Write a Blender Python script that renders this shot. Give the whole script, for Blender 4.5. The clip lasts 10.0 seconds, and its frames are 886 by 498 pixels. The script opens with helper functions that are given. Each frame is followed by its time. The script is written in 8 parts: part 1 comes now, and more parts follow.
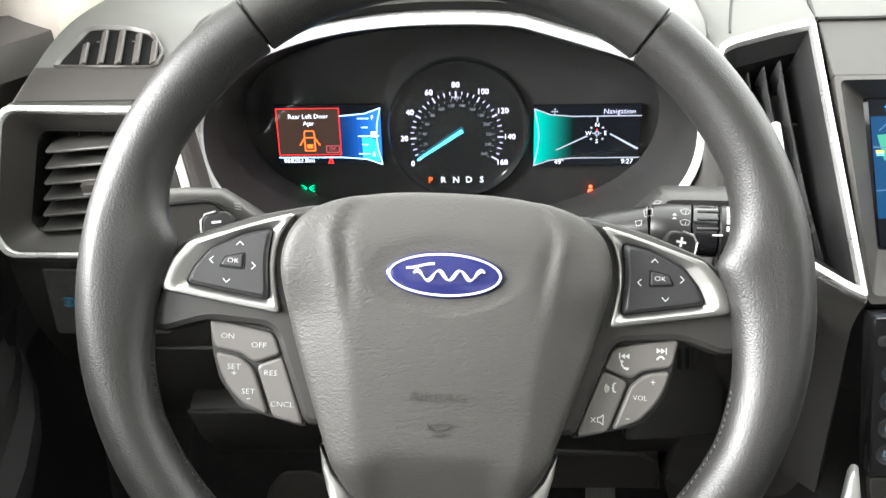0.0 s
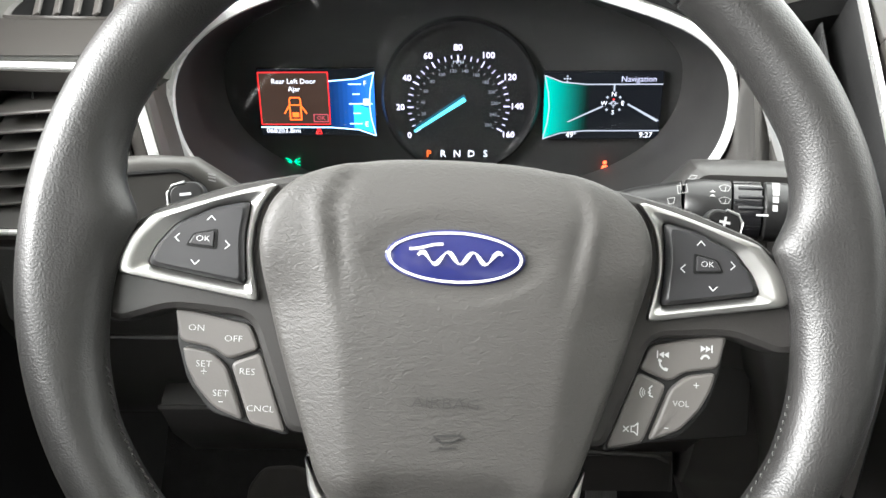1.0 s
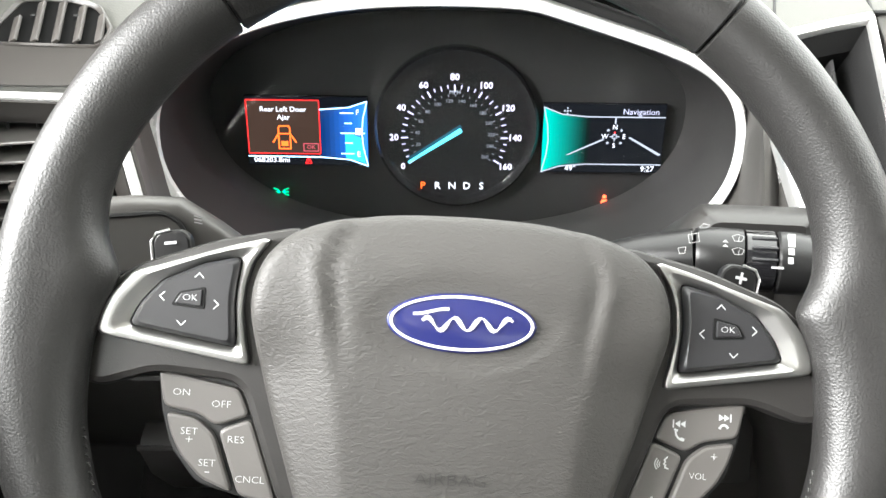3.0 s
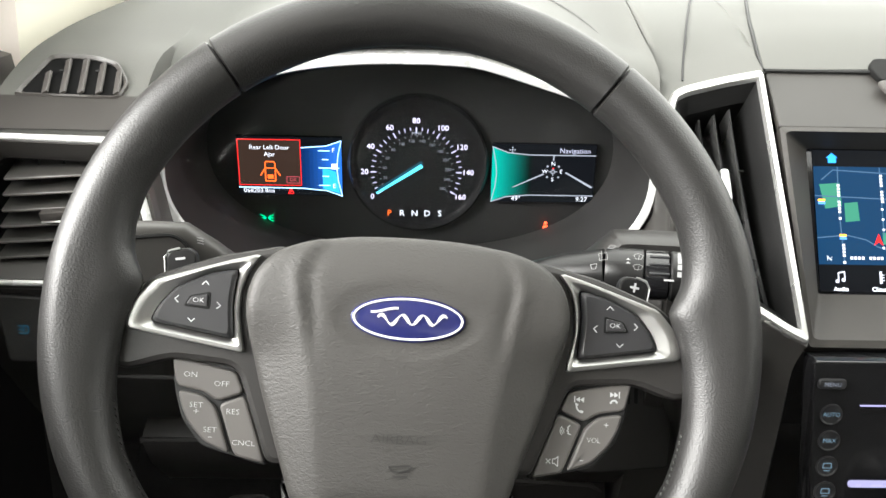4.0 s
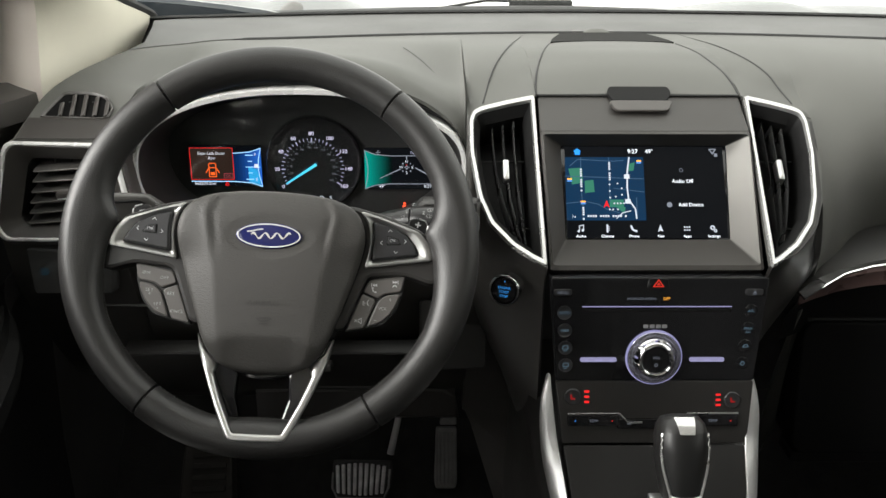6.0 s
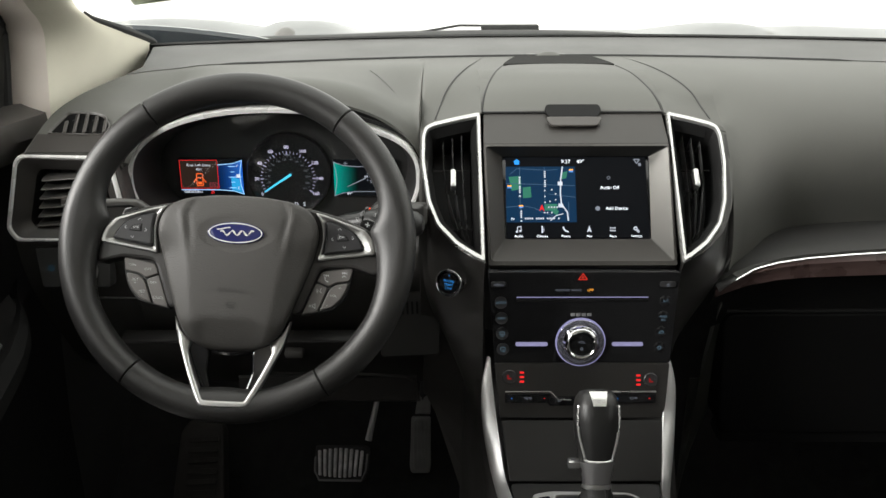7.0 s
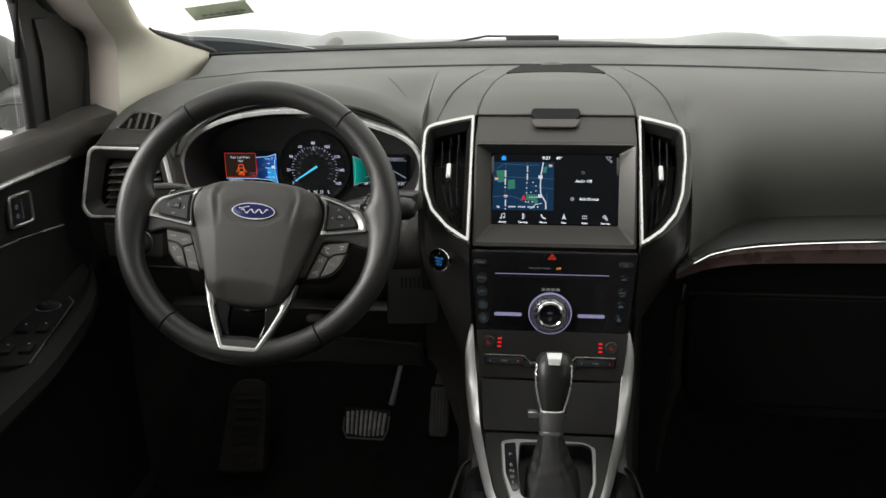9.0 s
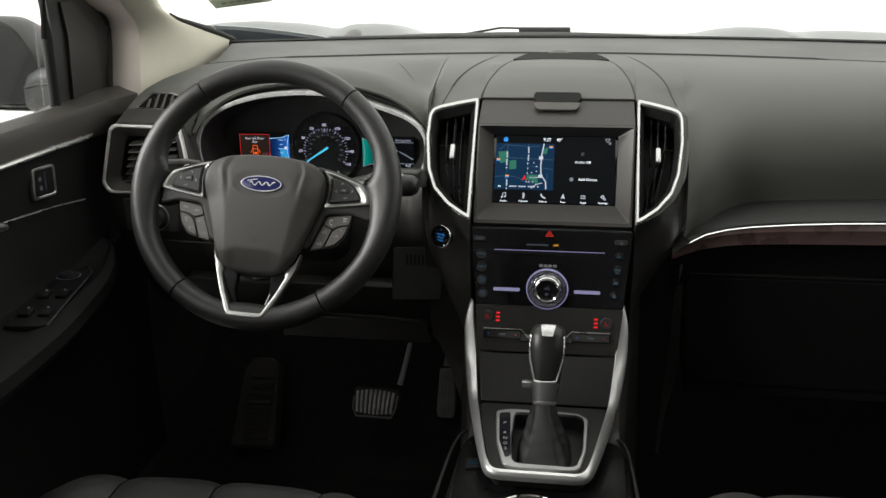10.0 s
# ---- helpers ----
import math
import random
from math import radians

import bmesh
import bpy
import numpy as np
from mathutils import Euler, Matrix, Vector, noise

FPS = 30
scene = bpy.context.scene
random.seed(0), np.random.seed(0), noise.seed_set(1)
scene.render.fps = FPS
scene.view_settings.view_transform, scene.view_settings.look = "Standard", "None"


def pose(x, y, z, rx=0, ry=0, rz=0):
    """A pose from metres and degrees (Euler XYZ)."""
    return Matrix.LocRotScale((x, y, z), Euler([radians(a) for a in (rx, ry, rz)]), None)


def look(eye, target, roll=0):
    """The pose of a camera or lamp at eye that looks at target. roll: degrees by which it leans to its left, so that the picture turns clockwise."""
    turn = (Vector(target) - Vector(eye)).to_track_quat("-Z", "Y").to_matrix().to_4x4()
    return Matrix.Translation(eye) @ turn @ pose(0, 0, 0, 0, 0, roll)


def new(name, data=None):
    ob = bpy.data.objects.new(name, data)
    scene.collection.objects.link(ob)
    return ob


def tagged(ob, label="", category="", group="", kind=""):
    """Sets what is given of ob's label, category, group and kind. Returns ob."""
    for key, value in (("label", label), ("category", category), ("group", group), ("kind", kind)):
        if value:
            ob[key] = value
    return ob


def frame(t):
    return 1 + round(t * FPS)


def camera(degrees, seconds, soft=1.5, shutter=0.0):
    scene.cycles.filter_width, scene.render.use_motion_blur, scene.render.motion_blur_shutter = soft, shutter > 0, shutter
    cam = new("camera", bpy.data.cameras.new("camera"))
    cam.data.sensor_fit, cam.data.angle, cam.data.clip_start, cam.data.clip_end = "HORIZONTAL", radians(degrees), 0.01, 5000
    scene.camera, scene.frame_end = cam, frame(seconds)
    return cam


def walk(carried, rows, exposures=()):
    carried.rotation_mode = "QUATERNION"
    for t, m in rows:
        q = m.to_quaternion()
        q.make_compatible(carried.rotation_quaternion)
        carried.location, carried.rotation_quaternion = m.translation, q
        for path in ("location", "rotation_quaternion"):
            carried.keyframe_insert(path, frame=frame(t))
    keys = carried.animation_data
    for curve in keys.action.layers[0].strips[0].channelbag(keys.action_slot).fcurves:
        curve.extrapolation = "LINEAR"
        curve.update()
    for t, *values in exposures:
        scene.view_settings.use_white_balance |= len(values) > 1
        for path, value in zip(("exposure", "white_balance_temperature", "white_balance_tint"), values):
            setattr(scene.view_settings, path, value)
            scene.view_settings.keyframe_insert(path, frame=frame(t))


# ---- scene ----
cam = camera(52.6, 10.0)
PATH = [
    (0, (-0.361, 0.026, 0.862), (-0.448, 1.858, 0.064), -1.5),
    (0.5, (-0.367, 0.059, 0.846), (-0.441, 1.886, 0.035), -1.0),
    (1, (-0.374, 0.088, 0.832), (-0.429, 1.907, 0.002), -0.6),
    (1.5, (-0.377, 0.117, 0.821), (-0.417, 1.932, -0.02), -0.5),
    (2, (-0.379, 0.137, 0.81), (-0.41, 1.948, -0.038), -0.3),
    (2.5, (-0.381, 0.135, 0.823), (-0.412, 1.949, -0.019), -0.2),
    (2.7, (-0.385, 0.13, 0.831), (-0.412, 1.946, -0.007), 0.1),
    (3.8, (-0.38, 0.053, 0.874), (-0.352, 1.897, 0.101), 1.3),
    (4, (-0.369, 0.021, 0.881), (-0.339, 1.867, 0.112), 1.2),
    (4.5, (-0.335, -0.067, 0.898), (-0.308, 1.794, 0.166), 0.9),
    (5, (-0.311, -0.162, 0.91), (-0.263, 1.715, 0.221), 1.0),
    (5.5, (-0.28, -0.247, 0.922), (-0.233, 1.627, 0.224), 0.7),
    (7, (-0.157, -0.456, 0.962), (-0.176, 1.434, 0.308), -0.3),
    (7.5, (-0.128, -0.517, 0.974), (-0.186, 1.371, 0.315), -0.4),
    (8, (-0.083, -0.564, 0.99), (-0.255, 1.315, 0.327), -1.1),
    (8.5, (-0.047, -0.595, 0.996), (-0.241, 1.284, 0.339), -0.9),
    (9, (-0.017, -0.634, 0.995), (-0.235, 1.246, 0.347), -0.9),
    (9.5, (0.012, -0.66, 0.984), (-0.244, 1.213, 0.333), -0.9),
    (10, (0.031, -0.684, 0.968), (-0.255, 1.191, 0.334), -0.7),
]
EXPOSURES = [(0, 2.25, 6250, 10), (1, 2.2, 6250, 10), (2, 2.13, 6250, 10), (2.5, 2.35, 6250, 10), (4, 1.77, 6400, 10), (4.5, 1.2, 6450, 10), (5.5, 0.78, 6450, 10), (7, 0.62, 6450, 10), (8, 0.42, 6450, 10), (10, 0.28, 6400, 10)]
walk(cam, [(t, look(eye, target, roll)) for t, eye, target, roll in PATH], EXPOSURES)

# ---- world and light: a white photo studio stands round the car ----
world = bpy.data.worlds.new("studio")
scene.world = world
world.use_nodes = True
WORLD_BG = world.node_tree.nodes["Background"]
WORLD_BG.inputs["Color"].default_value = (1.0, 0.965, 0.915, 1)
WORLD_BG.inputs["Strength"].default_value = 1.95


def softbox(name, eye, target, w, h, watts, color=(1.0, 0.97, 0.93)):
    """A fill lamp added outside the car, where no lamp is seen."""
    d = bpy.data.lights.new(name, "AREA")
    d.shape, d.size, d.size_y, d.energy, d.color = "RECTANGLE", w, h, watts, color
    ob = new(name, d)
    ob.matrix_world = look(eye, target)
    return ob


# added for highlights on the rim and light on the driver's side
softbox("fill_lamp", (-2.5, -0.15, 1.75), (-0.25, 0.45, 0.75), 2.0, 1.2, 100)
softbox("fill_lamp", (2.6, 0.5, 2.0), (0.0, 0.4, 0.75), 2.0, 1.2, 8)

# ---- materials ----
def mat(name, color, rough=0.5, metal=0.0, bump=0.0, bump_scale=400.0, kind="noise", spot=0.0, spot_scale=8.0, spec=0.5, coat=0.0,
        rough_var=0.06, dist=0.0006):
    m = bpy.data.materials.new(name)
    m.use_nodes = True
    nt = m.node_tree
    n, l = nt.nodes, nt.links
    b = n["Principled BSDF"]
    b.inputs["Base Color"].default_value = (*color, 1)
    b.inputs["Roughness"].default_value = rough
    b.inputs["Metallic"].default_value = metal
    b.inputs["Specular IOR Level"].default_value = spec
    b.inputs["Coat Weight"].default_value = coat
    b.inputs["Coat Roughness"].default_value = 0.08
    co = n.new("ShaderNodeTexCoord")
    if spot > 0:
        big = n.new("ShaderNodeTexNoise")
        big.inputs["Scale"].default_value = spot_scale
        big.inputs["Detail"].default_value = 6
        l.new(co.outputs["Object"], big.inputs["Vector"])
        ramp = n.new("ShaderNodeMapRange")
        ramp.inputs[1].default_value, ramp.inputs[2].default_value = 0.3, 0.7
        ramp.inputs[3].default_value, ramp.inputs[4].default_value = 1 - spot, 1 + spot
        l.new(big.outputs["Fac"], ramp.inputs[0])
        mul = n.new("ShaderNodeVectorMath")
        mul.operation = "SCALE"
        mul.inputs[0].default_value = color
        l.new(ramp.outputs[0], mul.inputs["Scale"])
        l.new(mul.outputs[0], b.inputs["Base Color"])
        rr = n.new("ShaderNodeMapRange")
        rr.inputs[1].default_value, rr.inputs[2].default_value = 0.3, 0.7
        rr.inputs[3].default_value, rr.inputs[4].default_value = max(0, rough - rough_var), min(1, rough + rough_var)
        l.new(big.outputs["Fac"], rr.inputs[0])
        l.new(rr.outputs[0], b.inputs["Roughness"])
    if bump > 0:
        if kind == "leather":
            t = n.new("ShaderNodeTexVoronoi")
            t.feature = "DISTANCE_TO_EDGE"
            t.inputs["Scale"].default_value = bump_scale
            bend = n.new("ShaderNodeTexNoise")
            bend.inputs["Scale"].default_value = bump_scale * 0.5
            l.new(co.outputs["Object"], bend.inputs["Vector"])
            push = n.new("ShaderNodeVectorMath")
            push.operation = "SCALE"
            push.inputs["Scale"].default_value = 0.9 / bump_scale
            l.new(bend.outputs["Color"], push.inputs[0])
            moved = n.new("ShaderNodeVectorMath")
            l.new(co.outputs["Object"], moved.inputs[0])
            l.new(push.outputs[0], moved.inputs[1])
            crease = n.new("ShaderNodeMapRange")
            crease.inputs[2].default_value = 0.22
            fine = n.new("ShaderNodeTexNoise")
            fine.inputs["Scale"].default_value = bump_scale * 0.9
            fine.inputs["Detail"].default_value = 3
            fine.inputs["Distortion"].default_value = 1.5
            l.new(moved.outputs[0], t.inputs["Vector"])
            l.new(co.outputs["Object"], fine.inputs["Vector"])
            l.new(t.outputs["Distance"], crease.inputs[0])
            add = n.new("ShaderNodeMath")
            add.operation = "MULTIPLY_ADD"
            l.new(fine.outputs["Fac"], add.inputs[0])
            add.inputs[1].default_value = 1.1
            l.new(crease.outputs[0], add.inputs[2])
            out = add.outputs[0]
        elif kind in ("wrinkle", "pebble"):
            mp = n.new("ShaderNodeMapping")
            mp.inputs["Scale"].default_value = (0.55, 1.1, 1.1) if kind == "wrinkle" else (1, 1, 1)
            l.new(co.outputs["Object"], mp.inputs["Vector"])
            if kind == "wrinkle":
                t = n.new("ShaderNodeTexNoise")
                t.inputs["Detail"].default_value = 2.5
                t.inputs["Roughness"].default_value = 0.55
                t.inputs["Distortion"].default_value = 0.9
                l.new(mp.outputs["Vector"], t.inputs["Vector"])
                out = t.outputs["Fac"]
            else:
                bend = n.new("ShaderNodeTexNoise")
                bend.inputs["Scale"].default_value = bump_scale * 0.7
                l.new(mp.outputs["Vector"], bend.inputs["Vector"])
                moved = n.new("ShaderNodeVectorMath")
                moved.operation = "MULTIPLY_ADD"
                l.new(bend.outputs["Color"], moved.inputs[0])
                moved.inputs[1].default_value = (0.8 / bump_scale,) * 3
                l.new(mp.outputs["Vector"], moved.inputs[2])
                t = n.new("ShaderNodeTexVoronoi")
                t.feature = "SMOOTH_F1"
                l.new(moved.outputs[0], t.inputs["Vector"])
                flip = n.new("ShaderNodeMath")
                flip.operation = "SUBTRACT"
                flip.inputs[0].default_value = 1.0
                l.new(t.outputs["Distance"], flip.inputs[1])
                out = flip.outputs[0]
            t.inputs["Scale"].default_value = bump_scale
        elif kind == "brushed":
            mp = n.new("ShaderNodeMapping")
            mp.inputs["Scale"].default_value = (1, 12, 12)
            t = n.new("ShaderNodeTexNoise")
            t.inputs["Scale"].default_value = bump_scale
            l.new(co.outputs["Object"], mp.inputs["Vector"])
            l.new(mp.outputs["Vector"], t.inputs["Vector"])
            out = t.outputs["Fac"]
        else:
            t = n.new("ShaderNodeTexNoise")
            t.inputs["Scale"].default_value = bump_scale
            t.inputs["Detail"].default_value = 4
            l.new(co.outputs["Object"], t.inputs["Vector"])
            out = t.outputs["Fac"]
        bp = n.new("ShaderNodeBump")
        bp.inputs["Strength"].default_value = bump
        bp.inputs["Distance"].default_value = dist
        l.new(out, bp.inputs["Height"])
        l.new(bp.outputs["Normal"], b.inputs["Normal"])
    return m


def glow(name, color, strength=1.0):
    m = bpy.data.materials.new(name)
    m.use_nodes = True
    b = m.node_tree.nodes["Principled BSDF"]
    b.inputs["Base Color"].default_value = (0.004, 0.004, 0.004, 1)
    b.inputs["Roughness"].default_value = 0.3
    b.inputs["Specular IOR Level"].default_value = 0.06
    b.inputs["Emission Color"].default_value = (*color, 1)
    b.inputs["Emission Strength"].default_value = strength
    return m


DASH = mat("soft_dash_plastic", (0.080, 0.0803, 0.073), 0.62, bump=0.25, bump_scale=900, spot=0.07, spot_scale=5)
DASH_REAR = mat("dark_demister_plastic", (0.05, 0.05, 0.047), 0.55, bump=0.2, bump_scale=900, spot=0.06)
DASH_LOW = mat("hard_black_plastic", (0.032, 0.0315, 0.0305), 0.5, bump=0.3, bump_scale=800, spot=0.08, spec=0.4)
DOOR_BLACK = mat("black_door_plastic", (0.0075, 0.0075, 0.0075), 0.55, bump=0.3, bump_scale=800, spot=0.08, spec=0.2)
GREY = mat("charcoal_satin_plastic", (0.060, 0.055, 0.051), 0.42, bump=0.12, bump_scale=1200, spot=0.05, spot_scale=12)
DOOR_SKIN = mat("dull_black_door_skin", (0.0115, 0.0115, 0.0115), 0.75, bump=0.3, bump_scale=800, spot=0.08, spec=0.15)
BEZEL = mat("dark_bezel_plastic", (0.029, 0.0265, 0.024), 0.45, bump=0.12, bump_scale=1200, spot=0.05, spot_scale=12)
BADGE_SILVER = mat("pale_badge_silver", (0.75, 0.75, 0.76), 0.25, metal=0.3, spot=0.03)
SATIN = mat("pale_satin_trim", (0.56, 0.56, 0.55), 0.28, metal=0.75, spot=0.012, spot_scale=12, rough_var=0.02)
BRIGHT = mat("bright_trim", (0.70, 0.70, 0.69), 0.28, metal=0.2, spot=0.03, spot_scale=30)
STACK = mat("dark_satin_plastic", (0.020, 0.0188, 0.0178), 0.42, bump=0.10, bump_scale=1200, spot=0.05, spot_scale=12)
LOWER = mat("dark_lower_plastic", (0.046, 0.044, 0.041), 0.45, bump=0.12, bump_scale=1100, spot=0.05, spot_scale=12)
LEATHER = mat("black_rim_leather", (0.0170, 0.0166, 0.0161), 0.42, bump=0.30, bump_scale=1150, kind="pebble", spot=0.05, spot_scale=14, rough_var=0.03, dist=0.0005, spec=0.45)
PAD = mat("grained_airbag_vinyl", (0.0392, 0.0376, 0.0350), 0.57, bump=0.55, bump_scale=600, kind="wrinkle", spot=0.06, spot_scale=20, dist=0.0007, spec=0.38)
SEAT = mat("black_seat_leather", (0.024, 0.0235, 0.023), 0.42, bump=0.4, bump_scale=450, kind="leather", spot=0.08, spot_scale=10, dist=0.0005)
SILVER = mat("satin_silver_trim", (0.54, 0.54, 0.535), 0.33, metal=0.95, spot=0.012, spot_scale=12, rough_var=0.02)
SPOKE_SILVER = mat("satin_spoke_silver", (0.38, 0.38, 0.37), 0.38, metal=0.95, spot=0.03, spot_scale=30, rough_var=0.04)
CHROME = mat("chrome", (0.85, 0.85, 0.86), 0.08, metal=1.0, spot=0.03, spot_scale=20, rough_var=0.03)
GLOSS = mat("gloss_black", (0.010, 0.010, 0.011), 0.12, spot=0.15, spot_scale=15, rough_var=0.04, coat=0.3)
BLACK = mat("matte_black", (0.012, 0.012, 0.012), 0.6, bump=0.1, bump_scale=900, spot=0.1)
BUTTON = mat("grey_button_rubber", (0.102, 0.096, 0.091), 0.45, bump=0.08, bump_scale=900, spot=0.05, spot_scale=25)
BUTTON_DARK = mat("black_button_plastic", (0.024, 0.024, 0.0255), 0.38, bump=0.06, bump_scale=900, spot=0.06, spot_scale=25, spec=0.4)
STALK = mat("black_stalk_plastic", (0.012, 0.012, 0.012), 0.34, bump=0.08, bump_scale=900, spot=0.08, spot_scale=25, spec=0.4)
CONSOLE = mat("dull_console_plastic", (0.0105, 0.0100, 0.0096), 0.5, bump=0.10, bump_scale=1200, spot=0.06, spot_scale=12, spec=0.3)
GEAR_TRIM = mat("dull_gear_trim", (0.40, 0.40, 0.395), 0.40, metal=0.9, spot=0.03)
DARK_CHROME = mat("dark_chrome", (0.34, 0.34, 0.345), 0.34, metal=0.9, spot=0.04)
WHITE_INK = mat("white_print", (0.52, 0.53, 0.54), 0.5, spot=0.03)
SYMBOL_INK = mat("pale_grey_print", (0.25, 0.25, 0.25), 0.5, spot=0.03)
# flat dark print paints the shading of the embossed airbag marks
EMBOSS_SHADE = mat("emboss_shade_print", (0.016, 0.016, 0.015), 0.5, spot=0.04)
STITCH = mat("grey_thread", (0.055, 0.055, 0.052), 0.8, bump=0.3, bump_scale=3000)
BADGE_BLUE = mat("blue_enamel", (0.014, 0.017, 0.085), 0.15, coat=0.5, spot=0.05)
CLOTH = mat("light_pillar_cloth", (0.70, 0.67, 0.56), 0.85, bump=0.4, bump_scale=1500, spot=0.04, spot_scale=10)
DOORRIM = mat("light_pillar_plastic", (0.84, 0.76, 0.70), 0.5, bump=0.1, bump_scale=900, spot=0.03)
WOOD = mat("dark_brown_veneer", (0.10, 0.065, 0.06), 0.30, bump=0.12, bump_scale=60, kind="brushed", spot=0.25, spot_scale=25, coat=0.3)
CARPET = mat("black_carpet", (0.019, 0.019, 0.0185), 0.95, bump=0.9, bump_scale=700, spot=0.2, spot_scale=40, dist=0.003, spec=0.05)
RUBBER = mat("black_rubber", (0.018, 0.018, 0.0175), 0.7, bump=0.2, bump_scale=500, spot=0.15, spec=0.3)
PEDAL = mat("worn_pedal_rubber", (0.15, 0.15, 0.145), 0.5, bump=0.3, bump_scale=500, spot=0.2, spot_scale=40)
PAINT = mat("light_car_paint", (0.115, 0.118, 0.118), 0.4, coat=0.05, spot=0.02)
HEADLINER = mat("light_headliner", (0.55, 0.53, 0.48), 0.9, bump=0.3, bump_scale=1200, spot=0.03)
STUDIO = mat("studio_floor_paint", (0.75, 0.74, 0.72), 0.5, bump=0.1, bump_scale=30, spot=0.03, spot_scale=2)
PAPER = mat("pale_sticker_paper", (0.62, 0.66, 0.50), 0.7, spot=0.06, spot_scale=40)
SCREEN = mat("dark_screen_glass", (0.008, 0.009, 0.012), 0.10, spot=0.1, spot_scale=20, rough_var=0.03)

G_WHITE = glow("lit_white", (0.85, 0.9, 1.0), 0.62)
G_BRIGHT = glow("lit_bright_white", (0.9, 0.95, 1.0), 1.3)
G_SOFT = glow("lit_grey", (0.55, 0.6, 0.7), 0.32)
G_DIM = glow("lit_dim", (0.5, 0.55, 0.65), 0.18)
G_RED = glow("lit_red", (1.0, 0.025, 0.025), 0.62)
G_ORANGE = glow("lit_orange", (1.0, 0.14, 0.02), 0.75)
G_AMBER = glow("lit_amber", (1.0, 0.42, 0.05), 1.0)
G_GREEN = glow("lit_green", (0.0, 0.75, 0.25), 0.8)
G_BLUE = glow("lit_blue", (0.02, 0.16, 0.62), 0.75)
G_CYAN = glow("lit_cyan", (0.08, 0.62, 0.90), 0.85)
G_MAP = glow("lit_map_blue", (0.006, 0.045, 0.115), 0.48)
G_PARK = glow("lit_map_green", (0.05, 0.26, 0.17), 0.55)
G_ROAD = glow("lit_map_road", (0.06, 0.12, 0.2), 0.7)
G_SIGN = glow("lit_shield_blue", (0.10, 0.30, 0.75), 0.8)
G_VIOLET = glow("lit_violet", (0.48, 0.46, 0.80), 0.42)
G_PANEL = glow("lit_panel", (0.05, 0.030, 0.022), 0.35)
G_BACK = glow("lit_screen_black", (0.006, 0.008, 0.012), 0.25)


def clear(name, alpha=0.06, tint=(0.95, 0.97, 0.96)):
    m = bpy.data.materials.new(name)
    m.use_nodes = True
    nt = m.node_tree
    nt.nodes.clear()
    out = nt.nodes.new("ShaderNodeOutputMaterial")
    mix = nt.nodes.new("ShaderNodeMixShader")
    tr = nt.nodes.new("ShaderNodeBsdfTransparent")
    tr.inputs["Color"].default_value = (*tint, 1)
    gl = nt.nodes.new("ShaderNodeBsdfGlossy")
    gl.inputs["Roughness"].default_value = 0.02
    mix.inputs["Fac"].default_value = alpha
    nt.links.new(tr.outputs[0], mix.inputs[1])
    nt.links.new(gl.outputs[0], mix.inputs[2])
    nt.links.new(mix.outputs[0], out.inputs["Surface"])
    return m


GLASS = clear("window_glass")
LENS = clear("cluster_lens", 0.012, (1, 1, 1))
# tints of the unseen side panes, chosen to dim the light they let in
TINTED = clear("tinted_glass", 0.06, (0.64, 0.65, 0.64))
PRIVACY = clear("privacy_glass", 0.06, (0.46, 0.47, 0.46))
DIMMING_GLASS = clear("dimming_glass", 0.06, (0.24, 0.25, 0.24))

# ---- building helpers ----
WORLD_OF = {}


def thing(name, label, category, at=(0, 0, 0), group="", kind=""):
    ob = new(name)
    ob.empty_display_size = 0.02
    ob.location = at
    WORLD_OF[ob] = Matrix.Translation(at)
    return tagged(ob, label, category, group, kind)


def sharpen(bm, degrees=38):
    bm.normal_update()
    limit = radians(degrees)
    for f in bm.faces:
        f.smooth = True
    for e in bm.edges:
        if len(e.link_faces) == 2:
            flat = max(len(f.verts) for f in e.link_faces) > 8
            if e.calc_face_angle(0) > (0.12 if flat else limit):
                e.smooth = False


def part(name, bm, material, parent=None, label="", smooth=True, fix=True):
    """One mesh of world-space bmesh bm, under a thing or a part."""
    if fix:
        bmesh.ops.recalc_face_normals(bm, faces=bm.faces)
    if smooth:
        sharpen(bm)
    base = WORLD_OF[parent] if parent else Matrix()
    bm.transform(base.inverted())
    me = bpy.data.meshes.new(name)
    bm.to_mesh(me)
    bm.free()
    me.materials.append(material)
    ob = new(name, me)
    if parent:
        ob.parent = parent
    WORLD_OF[ob] = base
    if label:
        ob["label"] = label
    return ob


def solid(name, bm, material, label, category, at=(0, 0, 0), group="", kind=""):
    """A thing that is one mesh, with its origin at the place given."""
    bmesh.ops.recalc_face_normals(bm, faces=bm.faces)
    sharpen(bm)
    bm.transform(Matrix.Translation(at).inverted())
    me = bpy.data.meshes.new(name)
    bm.to_mesh(me)
    bm.free()
    me.materials.append(material)
    ob = new(name, me)
    ob.location = at
    WORLD_OF[ob] = Matrix.Translation(at)
    return tagged(ob, label, category, group, kind)


def face_frame(origin, right, up):
    r = Vector(right).normalized()
    u = Vector(up)
    u = (u - r * u.dot(r)).normalized()
    n = r.cross(u)
    m = Matrix((r, u, n)).transposed().to_4x4()
    m.translation = origin
    return m


